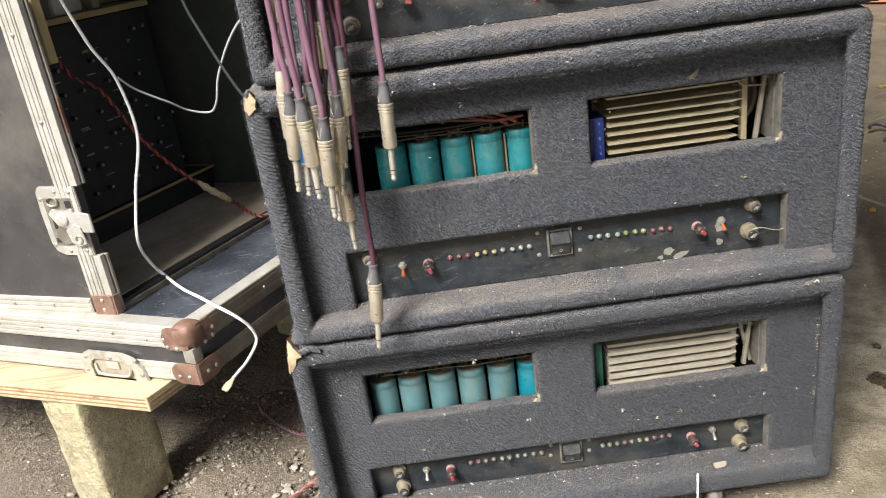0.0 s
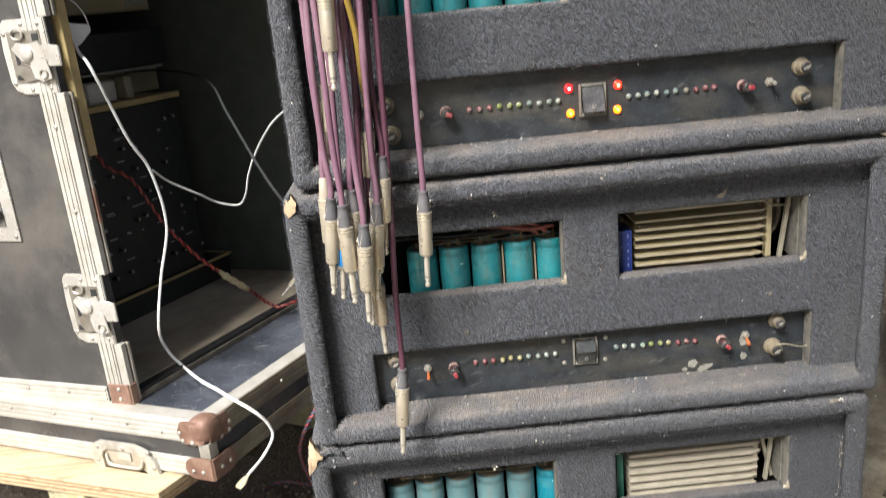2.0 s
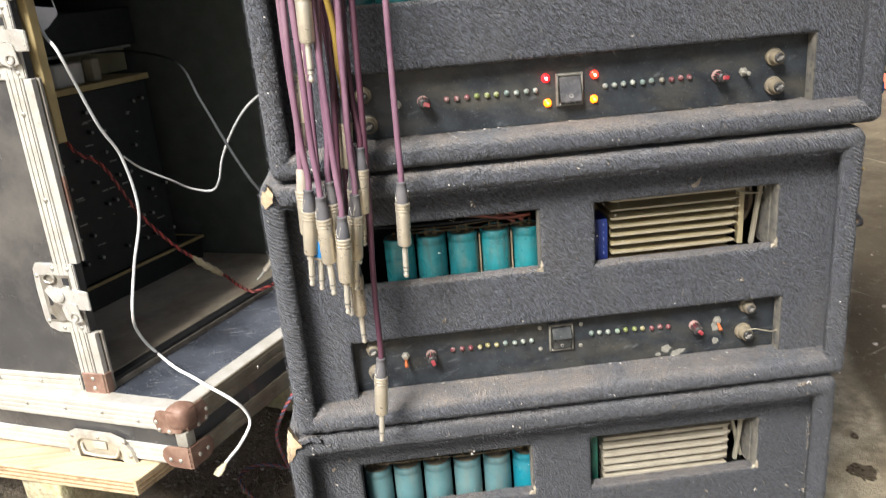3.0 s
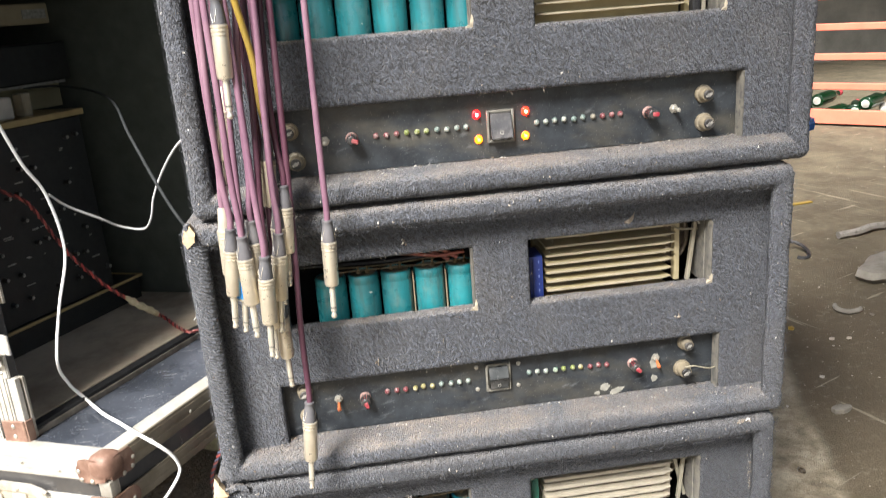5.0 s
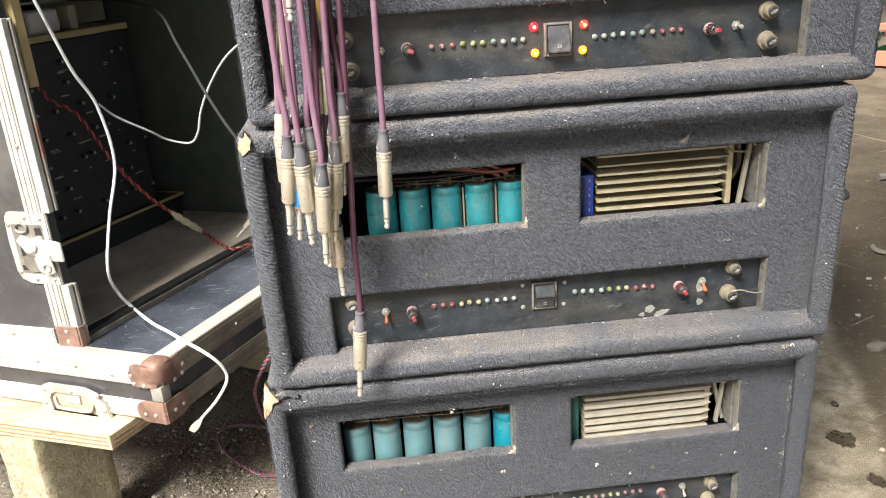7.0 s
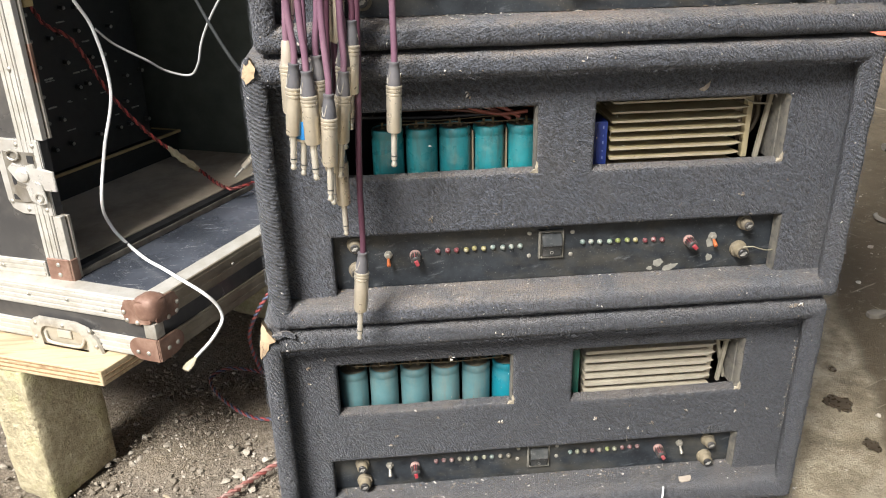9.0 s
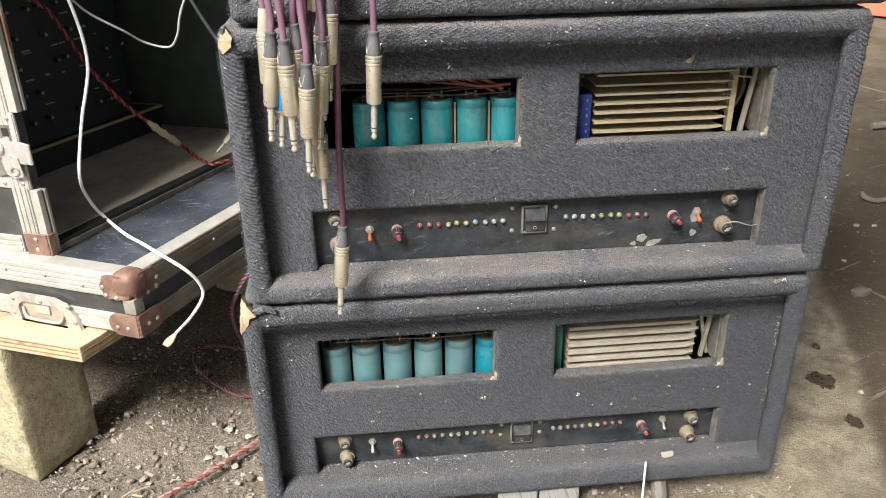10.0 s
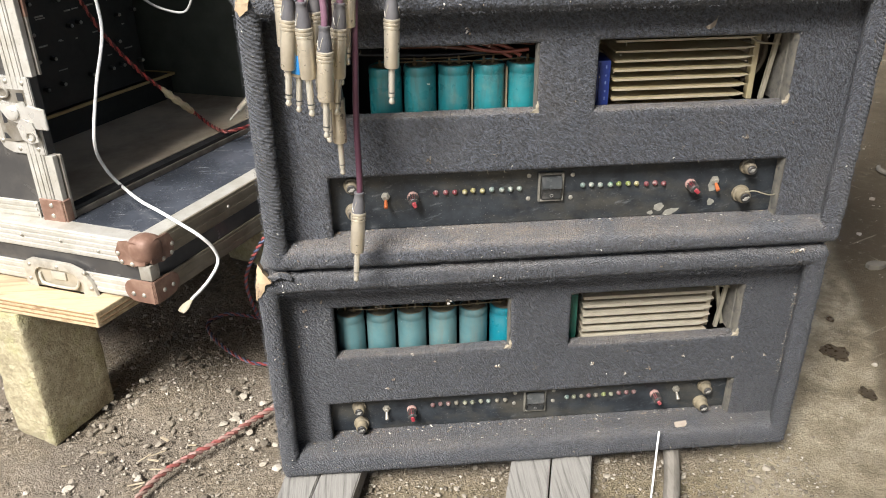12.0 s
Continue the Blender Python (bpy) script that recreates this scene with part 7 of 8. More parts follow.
floor_plank([(-0.352, -0.15), (-0.316, -0.15), (-0.196, 0.36), (-0.262, 0.36)], 0.004, 0.0312, "grey weathered plank on the earth under the stack")
floor_plank([(-0.315, -0.15), (-0.264, -0.15), (-0.142, 0.36), (-0.193, 0.36)], 0.003, 0.0316, "pinkish weathered plank on the earth under the stack")
floor_plank([(-0.089, -0.19), (-0.036, -0.19), (0.110, 0.36), (0.064, 0.36)], 0.003, 0.0317, "grey weathered plank on the earth under the stack")
floor_plank([(-0.034, -0.19), (0.014, -0.19), (0.172, 0.36), (0.113, 0.36)], 0.003, 0.0313, "blue-grey weathered plank on the earth under the stack")
bm = bmesh.new()
tube(bm, smooth_line([(0.118, -0.17, 0.012), (0.138, -0.11, 0.014), (0.160, -0.05, 0.018), (0.180, 0.02, 0.022), (0.20, 0.10, 0.025)], 6), 0.0105, 9)
tagged(part("wooden_stick", bm, STICK_WOOD), "old grey stick lying half under the stack", "stick")
bm = bmesh.new()
box(bm, -0.0030, 0.0030, -0.0012, 0.0012, -0.16, 0.0, 0.0006, 1, Matrix.Translation((0.1405, -0.0375, 0.0765)) @ Vector((0.018, 0.05, 0.16)).to_track_quat('Z', 'X').to_matrix().to_4x4())
tagged(part("white_stick", bm, WHITE_ROD, smooth=False), "thin white plastic stick leaning on the stack", "stick")


# ---- stones, straw and stains on the ground ----
def grit(name, count, area, size, seed, label):
    """Very small stones, eight faces each."""
    rng = random.Random(seed)
    verts, faces = [], []
    for _ in range(count):
        x, y = rng.uniform(area[0], area[1]), rng.uniform(area[2], area[3])
        r = size[0] + (size[1] - size[0]) * rng.random() ** 2.5
        k = len(verts)
        a = rng.uniform(0, 6.3)
        for px, py, pz in ((1, 0, 0), (0, 1, 0), (-1, 0, 0), (0, -1, 0), (0.2, 0.1, 0.8), (0, 0, -0.6)):
            s = r * rng.uniform(0.7, 1.2)
            verts.append((x + s * (px * math.cos(a) - py * math.sin(a)), y + s * (px * math.sin(a) + py * math.cos(a)), r * 0.3 + s * pz - 0.001))
        for p, q in ((0, 1), (1, 2), (2, 3), (3, 0)):
            faces.append((k + p, k + q, k + 4))
            faces.append((k + q, k + p, k + 5))
    me = bpy.data.meshes.new(name)
    me.from_pydata(verts, [], faces)
    me.materials.append(GRAVEL)
    return tagged(new(name, me), label, "grit", kind="stuff")


def stone_mesh():
    """A small round of points and faces to cut stones from."""
    bm = bmesh.new()
    bmesh.ops.create_icosphere(bm, subdivisions=2, radius=1.0)
    points = np.array([tuple(v.co) for v in bm.verts])
    faces = [tuple(v.index for v in f.verts) for f in bm.faces]
    bm.free()
    return points, faces


STONE_POINTS, STONE_FACES = stone_mesh()


def pebbles(name, count, area, size, seed, label, flatness=0.7, sink=0.3):
    """Broken stones: rounds cut flat by a few planes each."""
    rng = np.random.default_rng(seed)
    verts, faces = [], []
    for _ in range(count):
        x, y = rng.uniform(area[0], area[1]), rng.uniform(area[2], area[3])
        r = size[0] + (size[1] - size[0]) * rng.random() ** 3
        q = STONE_POINTS * rng.uniform((0.8, 0.65, 0.5), (1.35, 1.1, 0.9))
        for cut in range(7):
            way = rng.normal(size=3)
            way /= np.linalg.norm(way)
            over = np.maximum(q @ way - rng.uniform(0.34, 0.64), 0.0)
            q = q - over[:, None] * way
        a = rng.uniform(0, 6.3)
        q = np.stack([q[:, 0] * math.cos(a) - q[:, 1] * math.sin(a), q[:, 0] * math.sin(a) + q[:, 1] * math.cos(a), q[:, 2]], 1)
        k = len(verts)
        verts.extend((x + p[0] * r, y + p[1] * r, r * (1 - sink) * flatness + p[2] * r * flatness - 0.004) for p in q.tolist())
        faces.extend(tuple(k + i for i in f) for f in STONE_FACES)
    me = bpy.data.meshes.new(name)
    me.from_pydata(verts, [], faces)
    me.materials.append(GRAVEL)
    return tagged(new(name, me), label, "gravel", kind="stuff")


grit("grit", 9000, (-1.0, -0.28, -0.25, 0.75), (0.0008, 0.0032), 31, "fine grit and crumbs of earth on the ground")
grit("grit", 5000, (-0.30, 0.36, -0.26, 0.05), (0.0007, 0.0030), 32, "fine grit and crumbs of earth before the stack")
grit("grit", 1800, (0.30, 1.3, -0.15, 1.3), (0.0006, 0.0022), 33, "fine grit on the concrete floor")
pebbles("gravel", 900, (-1.0, -0.30, -0.25, 0.75), (0.0016, 0.0078), 3, "small grey and brown stones strewn on the earth")
pebbles("gravel", 430, (-0.64, -0.33, -0.06, 0.52), (0.0024, 0.0080), 8, "angular pale stones on the earth beside the stack", 0.75, 0.15)
pebbles("gravel", 520, (-0.62, -0.34, 0.12, 0.62), (0.0014, 0.0062), 12, "small broken stones on the earth behind the bench", 0.8, 0.1)
pebbles("gravel", 700, (-0.30, 0.34, -0.26, 0.02), (0.0016, 0.0075), 4, "small stones and clods in front of the stack")
pebbles("gravel", 260, (0.62, 2.3, 0.5, 2.6), (0.0020, 0.0085), 9, "loose grit and crumbs on the dark concrete floor", 0.6)
pebbles("gravel", 120, (0.30, 1.5, -0.2, 1.6), (0.0012, 0.0060), 6, "scattered grit on the concrete floor")


def clods():
    rng = random.Random(12)
    bm = bmesh.new()
    for x, y, r in ((-0.165, -0.115, 0.024), (-0.135, -0.125, 0.030), (-0.105, -0.10, 0.022), (0.075, -0.10, 0.022), (0.10, -0.085, 0.016), (0.21, -0.10, 0.015), (-0.15, -0.075, 0.020), (-0.115, -0.150, 0.020)):
        made = bmesh.ops.create_icosphere(bm, subdivisions=2, radius=1.0)["verts"]
        for v in made:
            k = 1 + 0.28 * noise.noise(v.co * 2.0 + Vector((x * 90, y * 90, 0)))
            v.co = Vector((x + v.co.x * r * k, y + v.co.y * r * k * 0.8, v.co.z * r * 0.45 * k + 0.002))
    return tagged(part("earth_clods", bm, GROUND, angle=80), "broken clods of pale earth in front of the stack", "earth", kind="stuff")


clods()


def litter(name, material, count, area, length, width, seed, label, z=0.004):
    rng = random.Random(seed)
    bm = bmesh.new()
    for _ in range(count):
        x, y, a = rng.uniform(area[0], area[1]), rng.uniform(area[2], area[3]), rng.uniform(0, 6.3)
        l, w = rng.uniform(*length), rng.uniform(*width)
        box(bm, -l / 2, l / 2, -w / 2, w / 2, 0, 0.0008, to=Matrix.Translation((x, y, z + rng.uniform(0, 0.004))) @ Matrix.Rotation(a, 4, 'Z') @ Matrix.Rotation(rng.uniform(-0.25, 0.25), 4, 'Y'))
    return tagged(part(name, bm, material, smooth=False), label, "litter", kind="stuff")


litter("straw_litter", STRAW, 12, (-0.70, -0.36, -0.2, 0.20), (0.004, 0.014), (0.0012, 0.0028), 8, "bits of straw and chips lying on the earth")
litter("straw_litter", STRAW, 34, (-0.28, 0.34, -0.2, -0.03), (0.004, 0.013), (0.001, 0.0026), 9, "bits of straw and chips in front of the stack")


def splinters():
    rng = random.Random(15)
    bm = bmesh.new()
    for x, y, a, l, w in ((-0.505, 0.094, -0.6, 0.014, 0.0040), (-0.524, 0.059, 0.7, 0.020, 0.0022), (-0.508, 0.066, 0.5, 0.022, 0.0020), (-0.511, 0.053, -0.4, 0.017, 0.0030), (-0.502, 0.035, 0.0, 0.020, 0.0026), (-0.523, 0.010, 0.1, 0.022, 0.0024)):
        box(bm, -l / 2, l / 2, -w / 2, w / 2, 0, 0.0012, 0.0003, 1, Matrix.Translation((x, y, 0.007)) @ Matrix.Rotation(a, 4, 'Z') @ Matrix.Rotation(rng.uniform(-0.1, 0.1), 4, 'Y'))
    return tagged(part("wood_splinters", bm, STRAW, smooth=False), "pale wood splinters lying on the earth beside the wire", "splinters", kind="stuff")


splinters()


def flat_patch(name, pts, z, thick, material, label, category):
    bm = bmesh.new()
    top = [bm.verts.new((x, y, z + thick)) for x, y in pts]
    low = [bm.verts.new((x, y, z)) for x, y in pts]
    bm.faces.new(top)
    n = len(pts)
    for k in range(n):
        bm.faces.new((top[k], low[k], low[(k + 1) % n], top[(k + 1) % n]))
    bm.faces.new(low)
    return tagged(part(name, bm, material, smooth=False), label, category)


def blob(x, y, rx, ry, seed, turn=0.0, n=28, rough=0.35):
    out = []
    for k in range(n):
        a = 2 * math.pi * k / n
        r = 1 + rough * noise.noise(Vector((math.cos(a) * 1.4 + seed, math.sin(a) * 1.4, seed))) + rough * 0.6 * noise.noise(Vector((math.cos(a) * 4 + seed, math.sin(a) * 4, seed)))
        px, py = rx * r * math.cos(a), ry * r * math.sin(a)
        out.append((x + px * math.cos(turn) - py * math.sin(turn), y + px * math.sin(turn) + py * math.cos(turn)))
    return out


flat_patch("oil_stain", blob(0.517, 0.205, 0.018, 0.022, 2.0, 0.25, 48, 0.6), -0.003, 0.003, OIL, "dark wet oil stain on the concrete floor", "stain")
flat_patch("oil_stain", blob(0.511, 0.099, 0.011, 0.0115, 5.0, 0.4, 48, 0.6), -0.003, 0.003, OIL, "small dark oil stain on the concrete floor", "stain")
flat_patch("oil_stain", blob(0.560, 0.300, 0.006, 0.008, 7.0), -0.003, 0.003, OIL, "dark drip on the concrete floor", "stain")


def rock(x, y, rx, ry, h, turn, seed, label):
    """A broken flat stone: flat top, sloping ragged sides."""
    bm = bmesh.new()
    rings = []
    for f, z in ((0.86, -0.004), (1.0, h * 0.35), (0.93, h * 0.85), (0.60, h), (0.25, h * 1.03)):
        rings.append([bm.verts.new((px, py, z + 0.12 * h * noise.noise(Vector((px * 30, py * 30, seed + z * 60))))) for px, py in blob(x, y, rx * f, ry * f, seed, turn, 26, 0.30)])
    for a, b in zip(rings, rings[1:]):
        for k in range(26):
            bm.faces.new((a[k], a[(k + 1) % 26], b[(k + 1) % 26], b[k]))
    bm.faces.new(rings[-1])
    bm.faces.new(rings[0])
    return tagged(part("flat_stone", bm, STONE, angle=50), label, "stone")


rock(1.290, 1.110, 0.115, 0.062, 0.034, 0.55, 11.0, "flat pale stone lying on the concrete floor")
rock(0.737, 0.462, 0.020, 0.011, 0.008, 0.1, 17.0, "small flat stone on the concrete floor")
bm = bmesh.new()
tube(bm, smooth_line([(1.018, 0.930, 0.004), (1.008, 0.905, 0.005), (1.020, 0.882, 0.004), (1.048, 0.880, 0.004), (1.066, 0.892, 0.003)], 6), 0.0058, 8, 0.45)
tagged(part("paper_scrap", bm, STONE), "pale curved scrap lying on the concrete floor", "scrap")
bm = bmesh.new()
tube(bm, [Vector((1.150 + 0.030 * math.cos(a), 1.330 + 0.045 * math.sin(a), 0.010 + 0.012 * math.sin(a))) for a in np.linspace(-2.2, 2.4, 24)], 0.0055, 7)
tagged(part("rubber_loop", bm, BLACK_PLASTIC), "dark loop of rubber hose lying on the floor", "hose")
flat_patch("yellow_crumb", blob(0.849, 0.835, 0.007, 0.006, 3.0, 0.0, 9), -0.002, 0.006, YELLOW, "yellowish crumb on the concrete floor", "crumb")
for sx, sy, r in ((0.903, 0.757, 0.006), (0.942, 0.751, 0.005)):
    flat_patch("paper_scrap", blob(sx, sy, r, r * 0.8, sx * 9, 0.0, 9), -0.002, 0.004, PAPER, "small white scrap on the concrete floor", "scrap")
flat_patch("yellow_strip", [(1.415, 1.815), (1.500, 1.826), (1.498, 1.842), (1.416, 1.832)], -0.002, 0.004, YELLOW, "thin yellow strip on the floor beside the stack", "strip")
flat_patch("wood_chip", blob(0.177, -0.017, 0.0095, 0.0058, 23.0, 0.3, 15, 0.55), 0.0672, 0.0014, PAPER, "pale flat chip lying on the bottom amplifier's ledge", "chip")
bm = bmesh.new()
tube(bm, smooth_line([(1.34, 1.42, 0.008), (1.41, 1.425, 0.012), (1.47, 1.45, 0.014), (1.54, 1.468, 0.010), (1.70, 1.56, 0.008)], 5), 0.012, 7)
tagged(part("wooden_stick", bm, STICK_WOOD), "dark crooked stick lying on the concrete floor", "stick")
bm = bmesh.new()
box(bm, 0.3396, 0.4250, 0.105, 0.165, 0.6225, 0.6400, 0.006, 2)
tagged(part("blue_cloth", bm, BLUE_CLOTH), "blue plastic packet stuck beside the topmost amplifier", "plastic")


def feather():
    bm = bmesh.new()
    pts = [(0.1400, -0.0100, 0.5690), (0.1440, -0.0130, 0.5705), (0.1495, -0.0110, 0.5740), (0.1520, -0.0090, 0.5790)]
    line = smooth_line(pts, 5)
    left = [bm.verts.new(q + Vector((0.0, -0.001, 0.0028 * math.sin(math.pi * (k + 0.5) / len(line)) + 0.0006))) for k, q in enumerate(line)]
    right = [bm.verts.new(q + Vector((0.001, 0.0015, -0.0030 * math.sin(math.pi * (k + 0.5) / len(line)) - 0.0004))) for k, q in enumerate(line)]
    for k in range(len(line) - 1):
        bm.faces.new((left[k], left[k + 1], right[k + 1], right[k]))
    bmesh.ops.solidify(bm, geom=list(bm.faces), thickness=0.0006)
    return tagged(part("paper_scrap", bm, PAPER), "curled pale scrap caught under the amplifier's rim", "scrap")


feather()


def paint_blotch(x, z, rx, rz, seed):
    bm = bmesh.new()
    ring = blob(x, z, rx, rz, seed, 0.2, 14, 0.5)
    front = [bm.verts.new((px, 0.0168, pz)) for px, pz in ring]
    back = [bm.verts.new((px, 0.0176, pz)) for px, pz in ring]
    bm.faces.new(front)
    for k in range(len(ring)):
        bm.faces.new((front[k], back[k], back[(k + 1) % len(ring)], front[(k + 1) % len(ring)]))
    return tagged(part("paint_blotch", bm, BLOTCH, smooth=False), "dried pale blotch on the middle amplifier's control plate", "stain")


BLOTCH = surface("dried_blotch", (0.27, 0.26, 0.22), (0.17, 0.165, 0.14), 120.0, 0.8)
BLOTCHES = [(0.125, 0.3610, 0.006, 0.004), (0.140, 0.3545, 0.008, 0.0035), (0.116, 0.3545, 0.003, 0.002),
            (0.186, 0.384, 0.007, 0.006), (0.186, 0.3645, 0.005, 0.004)]
for bx, bz, br, bh in BLOTCHES:
    paint_blotch(bx, bz, br, bh, bx * 40)


def lint(seed):
    """Pale lint and crumbs on the carpet and ledges."""
    rng = random.Random(seed)
    verts, faces = [], []

    def flake(p, normal, size):
        n = Vector(normal).normalized()
        a = n.orthogonal().normalized()
        a = Matrix.Rotation(rng.uniform(0, 6.3), 3, n) @ a
        b = n.cross(a)
        w, l = size * rng.uniform(0.25, 0.6), size * rng.uniform(0.5, 1.2)
        base_i = len(verts)
        for sa, sb, sn in ((-l, -w, 0), (l, -w, 0.2), (l * 0.8, w, 0), (-l * 0.9, w, 0.3), (0, 0, 0.9)):
            verts.append(tuple(Vector(p) + a * sa + b * sb + n * (0.0003 + sn * size * 0.5)))
        for q in ((0, 1, 4), (1, 2, 4), (2, 3, 4), (3, 0, 4), (3, 2, 1, 0)):
            faces.append(tuple(base_i + k for k in q))

    for (x0, x1, z0, z1), low in zip(SIZES, LEDGES):
        for _ in range(900):
            flake((rng.uniform(x0 + 0.03, x1 - 0.03), rng.uniform(-0.022, 0.014), z0 + low + rng.uniform(0, 0.0004)), (0, 0, 1), 0.0003 + 0.0014 * rng.random() ** 4)
        for _ in range(60):
            flake((rng.uniform(x0 + 0.02, x1 - 0.02), rng.uniform(-0.0310, -0.0298), z0 + rng.uniform(0.008, 0.020)), (0, -1, 0.4), 0.0004 + 0.0012 * rng.random() ** 3)
        for _ in range(60):
            flake((rng.uniform(x0 + 0.02, x1 - 0.02), rng.uniform(-0.0310, -0.0298), z1 - rng.uniform(0.006, 0.020)), (0, -1, 0.4), 0.0004 + 0.0012 * rng.random() ** 3)
        for _ in range(90):
            flake((rng.choice((x0 + rng.uniform(0.003, 0.020), x1 - rng.uniform(0.003, 0.020))), -0.0305, rng.uniform(z0 + 0.01, z1 - 0.01)), (0, -1, 0.2), 0.0003 + 0.0009 * rng.random() ** 3)
        for _ in range(110):
            flake((rng.uniform(x0 + 0.03, x1 - 0.03), -0.0008, rng.uniform(z0 + 0.10, z1 - 0.03)), (0, -1, 0.2), 0.0003 + 0.0011 * rng.random() ** 3)
        for _ in range(46):
            flake((x1 - 0.0098 + rng.uniform(-0.0022, 0.0016), -0.0010, rng.uniform(z0 + 0.03, z1 - 0.03)), (-1, -1, 0.2), 0.0004 + 0.0011 * rng.random() ** 3)
        for _ in range(160):
            flake((rng.uniform(x0 + 0.04, x1 - 0.04), rng.uniform(0.004, 0.015), z0 + low + 0.0003), (0, 0, 1), 0.0005 + 0.0020 * rng.random() ** 3)
    for x, z in ((-0.0958, 0.5713), (-0.1366, 0.4380), (-0.0596, 0.1657), (0.0585, 0.1613), (-0.118, 0.262), (0.13, 0.149), (-0.285, 0.26), (0.205, 0.448)):
        for _ in range(5):
            flake((x + rng.uniform(-0.003, 0.003), -0.0012, z + rng.uniform(-0.003, 0.003)), (rng.uniform(-0.4, 0.4), -1, 0.3), 0.0016)
    # tufts of fluff on the bottom amplifier, and scuffs along its rim
    for x, z in ((-0.2650, 0.2710), (-0.2950, 0.2130), (-0.2840, 0.2400), (-0.0600, 0.1660), (-0.1870, 0.1560), (-0.1360, 0.1800), (-0.1950, 0.1430), (-0.1630, 0.1910), (0.0590, 0.1610), (0.1730, 0.1640), (0.1010, 0.1430), (0.2370, 0.1570), (0.2790, 0.1570)):
        for k in range(5):
            a = rng.uniform(0, 6.3)
            flake((x + 0.0012 * math.cos(a), -0.0018, z + 0.0012 * math.sin(a)), (rng.uniform(-0.7, 0.7), -1, rng.uniform(-0.5, 0.7)), rng.uniform(0.0010, 0.0018))
    for za, zb, count in ((0.135, 0.165, 40), (0.172, 0.200, 22), (0.215, 0.262, 60)):
        for _ in range(count):
            flake((0.2935 + rng.gauss(0, 0.0012), -0.014 + rng.uniform(-0.003, 0.003), rng.uniform(za, zb)), (-1, -0.6, 0.2), 0.0003 + 0.0010 * rng.random() ** 2)
    for _ in range(16):
        flake((rng.uniform(0.266, 0.283), -0.0305, 0.3205 + rng.uniform(-0.0015, 0.0015)), (0, -1, 0.4), rng.uniform(0.0010, 0.0022))
    me = bpy.data.meshes.new("lint")
    me.from_pydata(verts, [], faces)
    me.materials.append(LINT)
    return tagged(new("lint", me), "pale lint, dust and crumbs lying on the amplifiers' carpet", "dust", kind="stuff")


lint(21)

# ---- gate, bottles and walls behind ----
GATE_AT, GATE_ALONG = Vector((2.36, 3.245, 0.0)), Vector((0.668, -0.744, 0.0))


def make_gate():
    gate = thing("red_gate", GATE_AT, "orange-red painted steel bar gate standing on the floor", "gate")

    def bar(s0, s1, z0, z1, name, deep=0.03):
        bm = bmesh.new()
        made = box(bm, s0, s1, -deep / 2, deep / 2, z0, z1, 0.003, 1)
        across = Vector((-GATE_ALONG.y, GATE_ALONG.x, 0))
        for v in made:
            v.co = GATE_AT + GATE_ALONG * v.co.x + across * v.co.y + Vector((0, 0, v.co.z))
        part(name, bm, GATE_RED, gate, smooth=False)

    for z, h in ((0.045, 0.075), (0.205, 0.034), (0.357, 0.034), (0.508, 0.034), (0.662, 0.036)):
        bar(-0.9, 2.2, z - h / 2, z + h / 2, "rail")
    bar(-0.9, 2.2, 1.22, 1.256, "rail")
    for s in (-0.6, -0.24, 0.08, 0.30, 0.52, 0.74, 0.96, 1.3, 1.6, 1.9):
        bar(s - 0.014, s + 0.014, 0.682, 1.218, "upright", 0.024)
    for s in (-0.9, 2.2):
        bar(s - 0.025, s + 0.025, -0.01, 1.30, "post", 0.05)


make_gate()


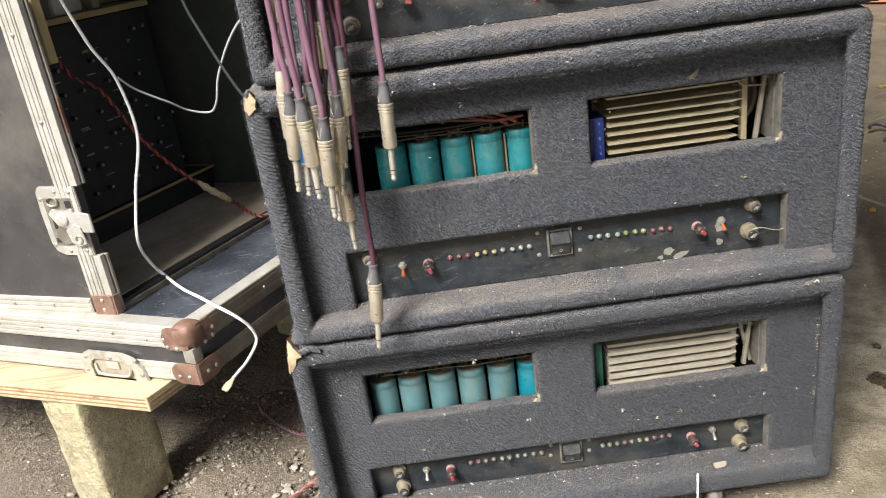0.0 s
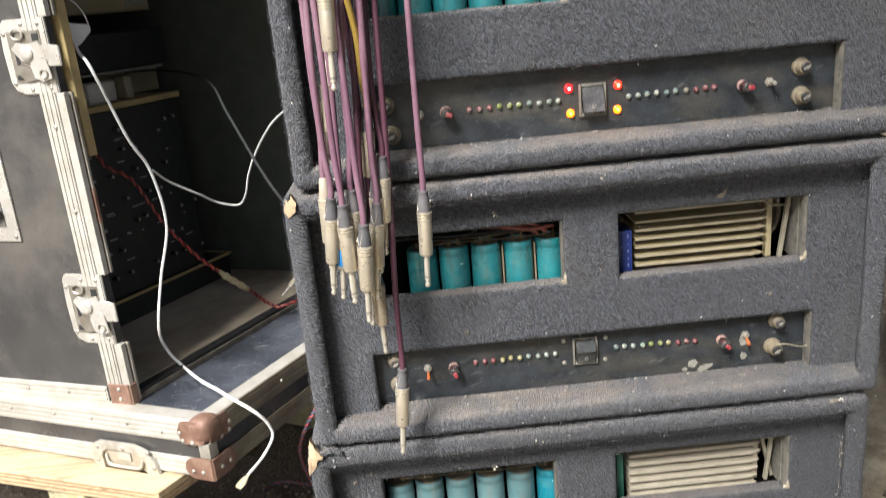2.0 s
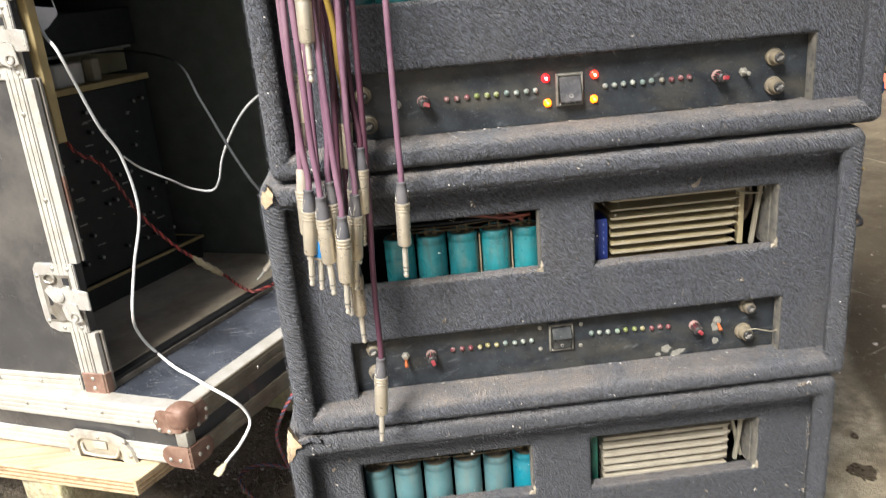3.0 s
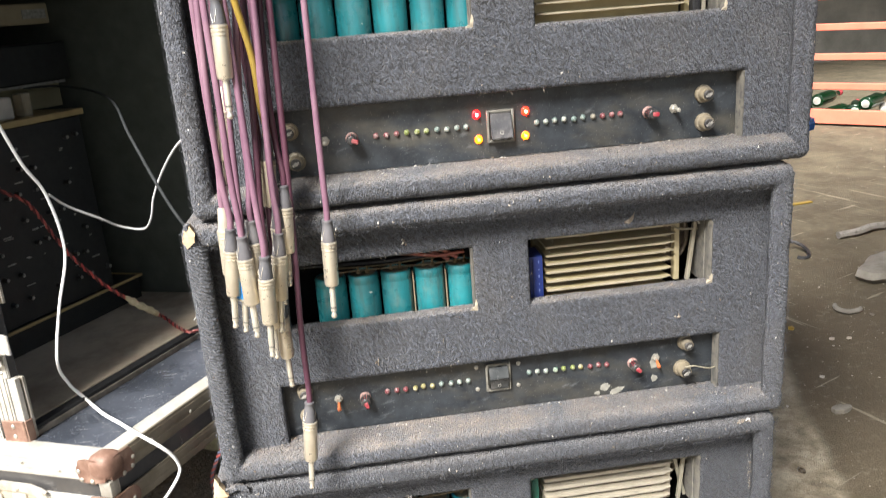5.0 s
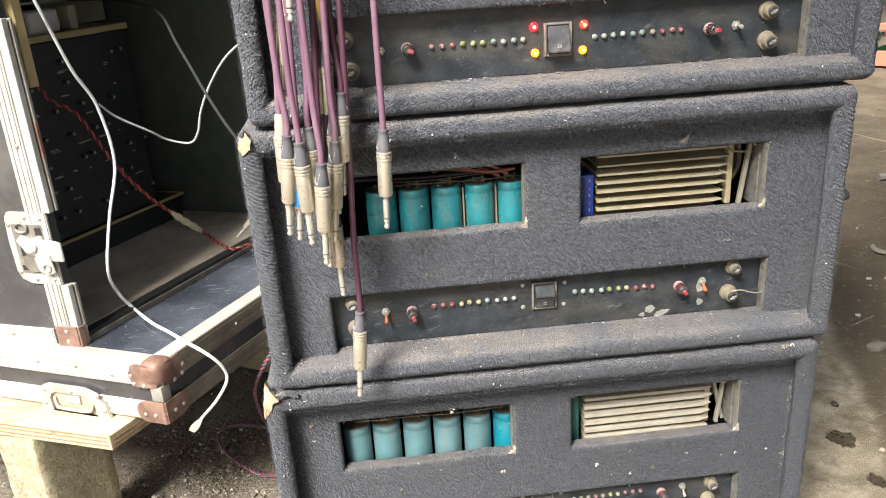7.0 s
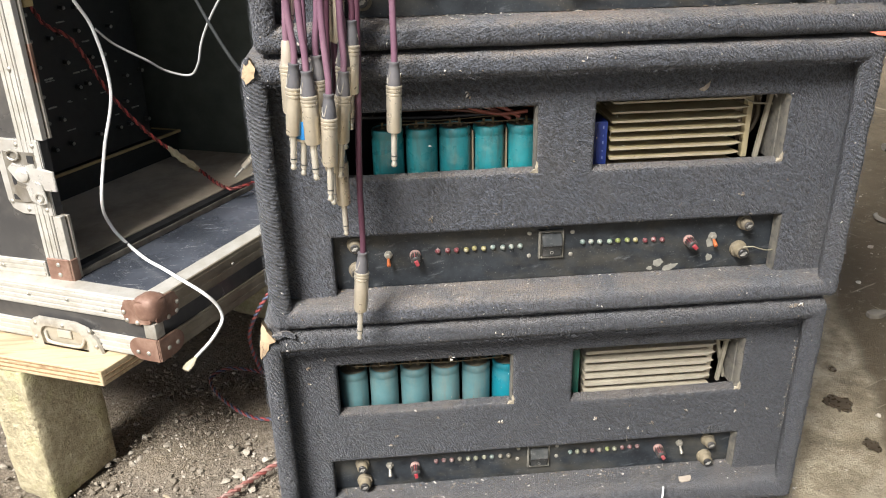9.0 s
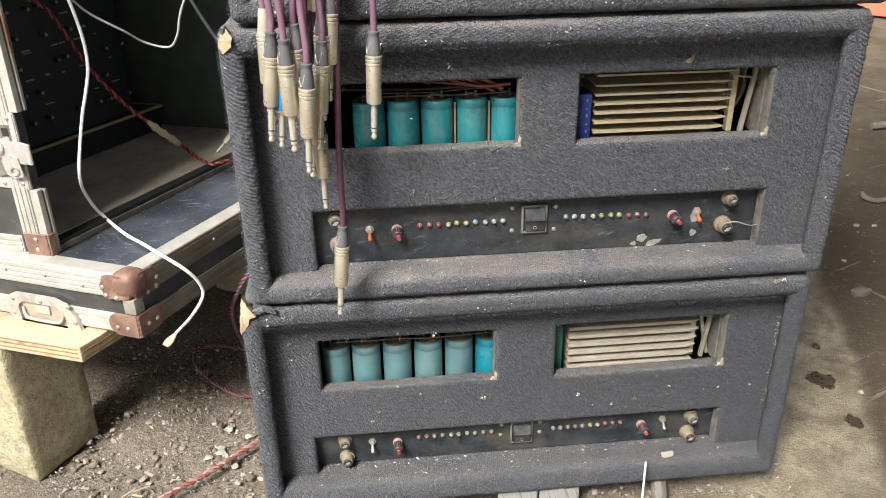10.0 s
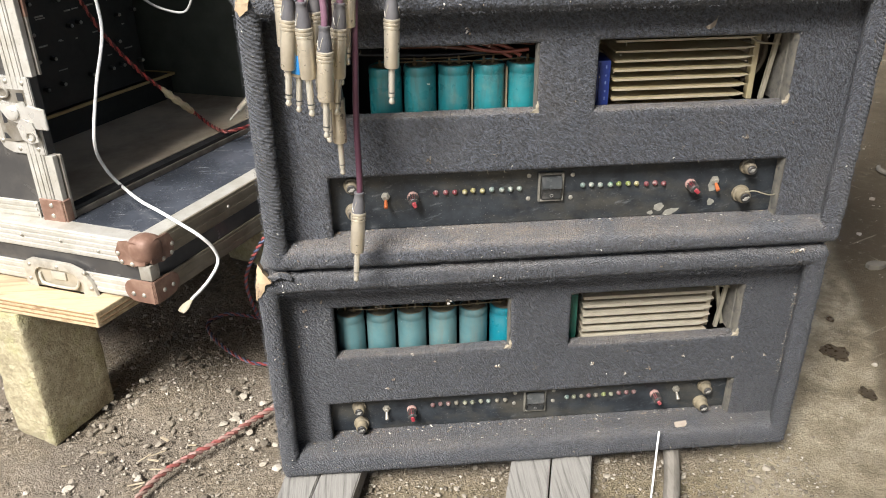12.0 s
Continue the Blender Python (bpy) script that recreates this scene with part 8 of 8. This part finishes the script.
def make_bottles():
    bm = bmesh.new()
    lathe(bm, [(0.030, 0.0), (0.036, 0.004), (0.036, 0.150), (0.030, 0.180), (0.014, 0.215), (0.0135, 0.265), (0.0155, 0.268), (0.0150, 0.280)], 18)
    green = seal("bottle", bm, BOTTLE)
    bm = bmesh.new()
    lathe(bm, [(0.030, 0.0), (0.034, 0.004), (0.034, 0.140), (0.028, 0.170), (0.014, 0.200), (0.0140, 0.240)], 18)
    pale = seal("bottle", bm, BOTTLE_PALE)
    bm = bmesh.new()
    lathe(bm, [(0.0165, 0.258), (0.0170, 0.262), (0.0165, 0.284), (0.0150, 0.286)], 14)
    lid = seal("cap", bm, BOTTLE_CAP)
    bm = bmesh.new()
    lathe(bm, [(0.022, -0.0010), (0.020, -0.0016), (0.006, -0.0012)], 16)
    base_mesh = seal("base", bm, BOTTLE_PALE)
    back = Vector((0.744, 0.668, 0.0))
    rng = random.Random(4)
    for k in range(13):
        s = -0.30 + 0.085 * k + rng.uniform(-0.01, 0.01)
        at = GATE_AT + GATE_ALONG * s + back * rng.uniform(0.10, 0.30) + Vector((0, 0, 0.034 if k % 3 else 0.095))
        m = Matrix.Translation(at) @ Matrix.Rotation(radians(42) + rng.uniform(-0.35, 0.35), 4, 'Z') @ Matrix.Rotation(radians(88), 4, 'Y')
        is_pale = k in (7, 12)
        ob = put(new("glass_bottle", pale if is_pale else green), m)
        tagged(ob, "pale empty bottle lying behind the gate" if is_pale else "dark green glass bottle lying behind the gate", "bottle", "bottles behind the gate")
        if not is_pale:
            piece("base", base_mesh, m, ob, "whitish disc on the base")
        if not is_pale and k % 2:
            piece("cap", lid, m, ob, "red screw cap")


make_bottles()

# ---- back wall, plus unseen wall and roofs added to shape the light ----
wall_box("wall_back", -4.0, 7.2, 6.0, 6.2, -0.05, 3.4, WALL, "bare grey rendered wall behind the gate")
# no such wall in view: added to block low sky from the right
wall_box("unseen_wall_side", 7.0, 7.2, -5.0, 6.0, -0.05, 3.4, WALL, "unseen grey side wall added to close off the sky")
# out of view: hides part of the sun's disc, dimming the right side
wall_box("shade_roof_front", -0.94, 7.4, -6.0, -0.85, 3.4, 3.5, SHADE_ROOF, "unseen grey sheet added to dim the sun on the right")
# out of view: keeps the sun off the back wall
wall_box("shade_roof_back", -4.0, 7.4, 2.7, 6.4, 3.4, 3.5, SHADE_ROOF, "unseen grey sheet added to shade the rear")
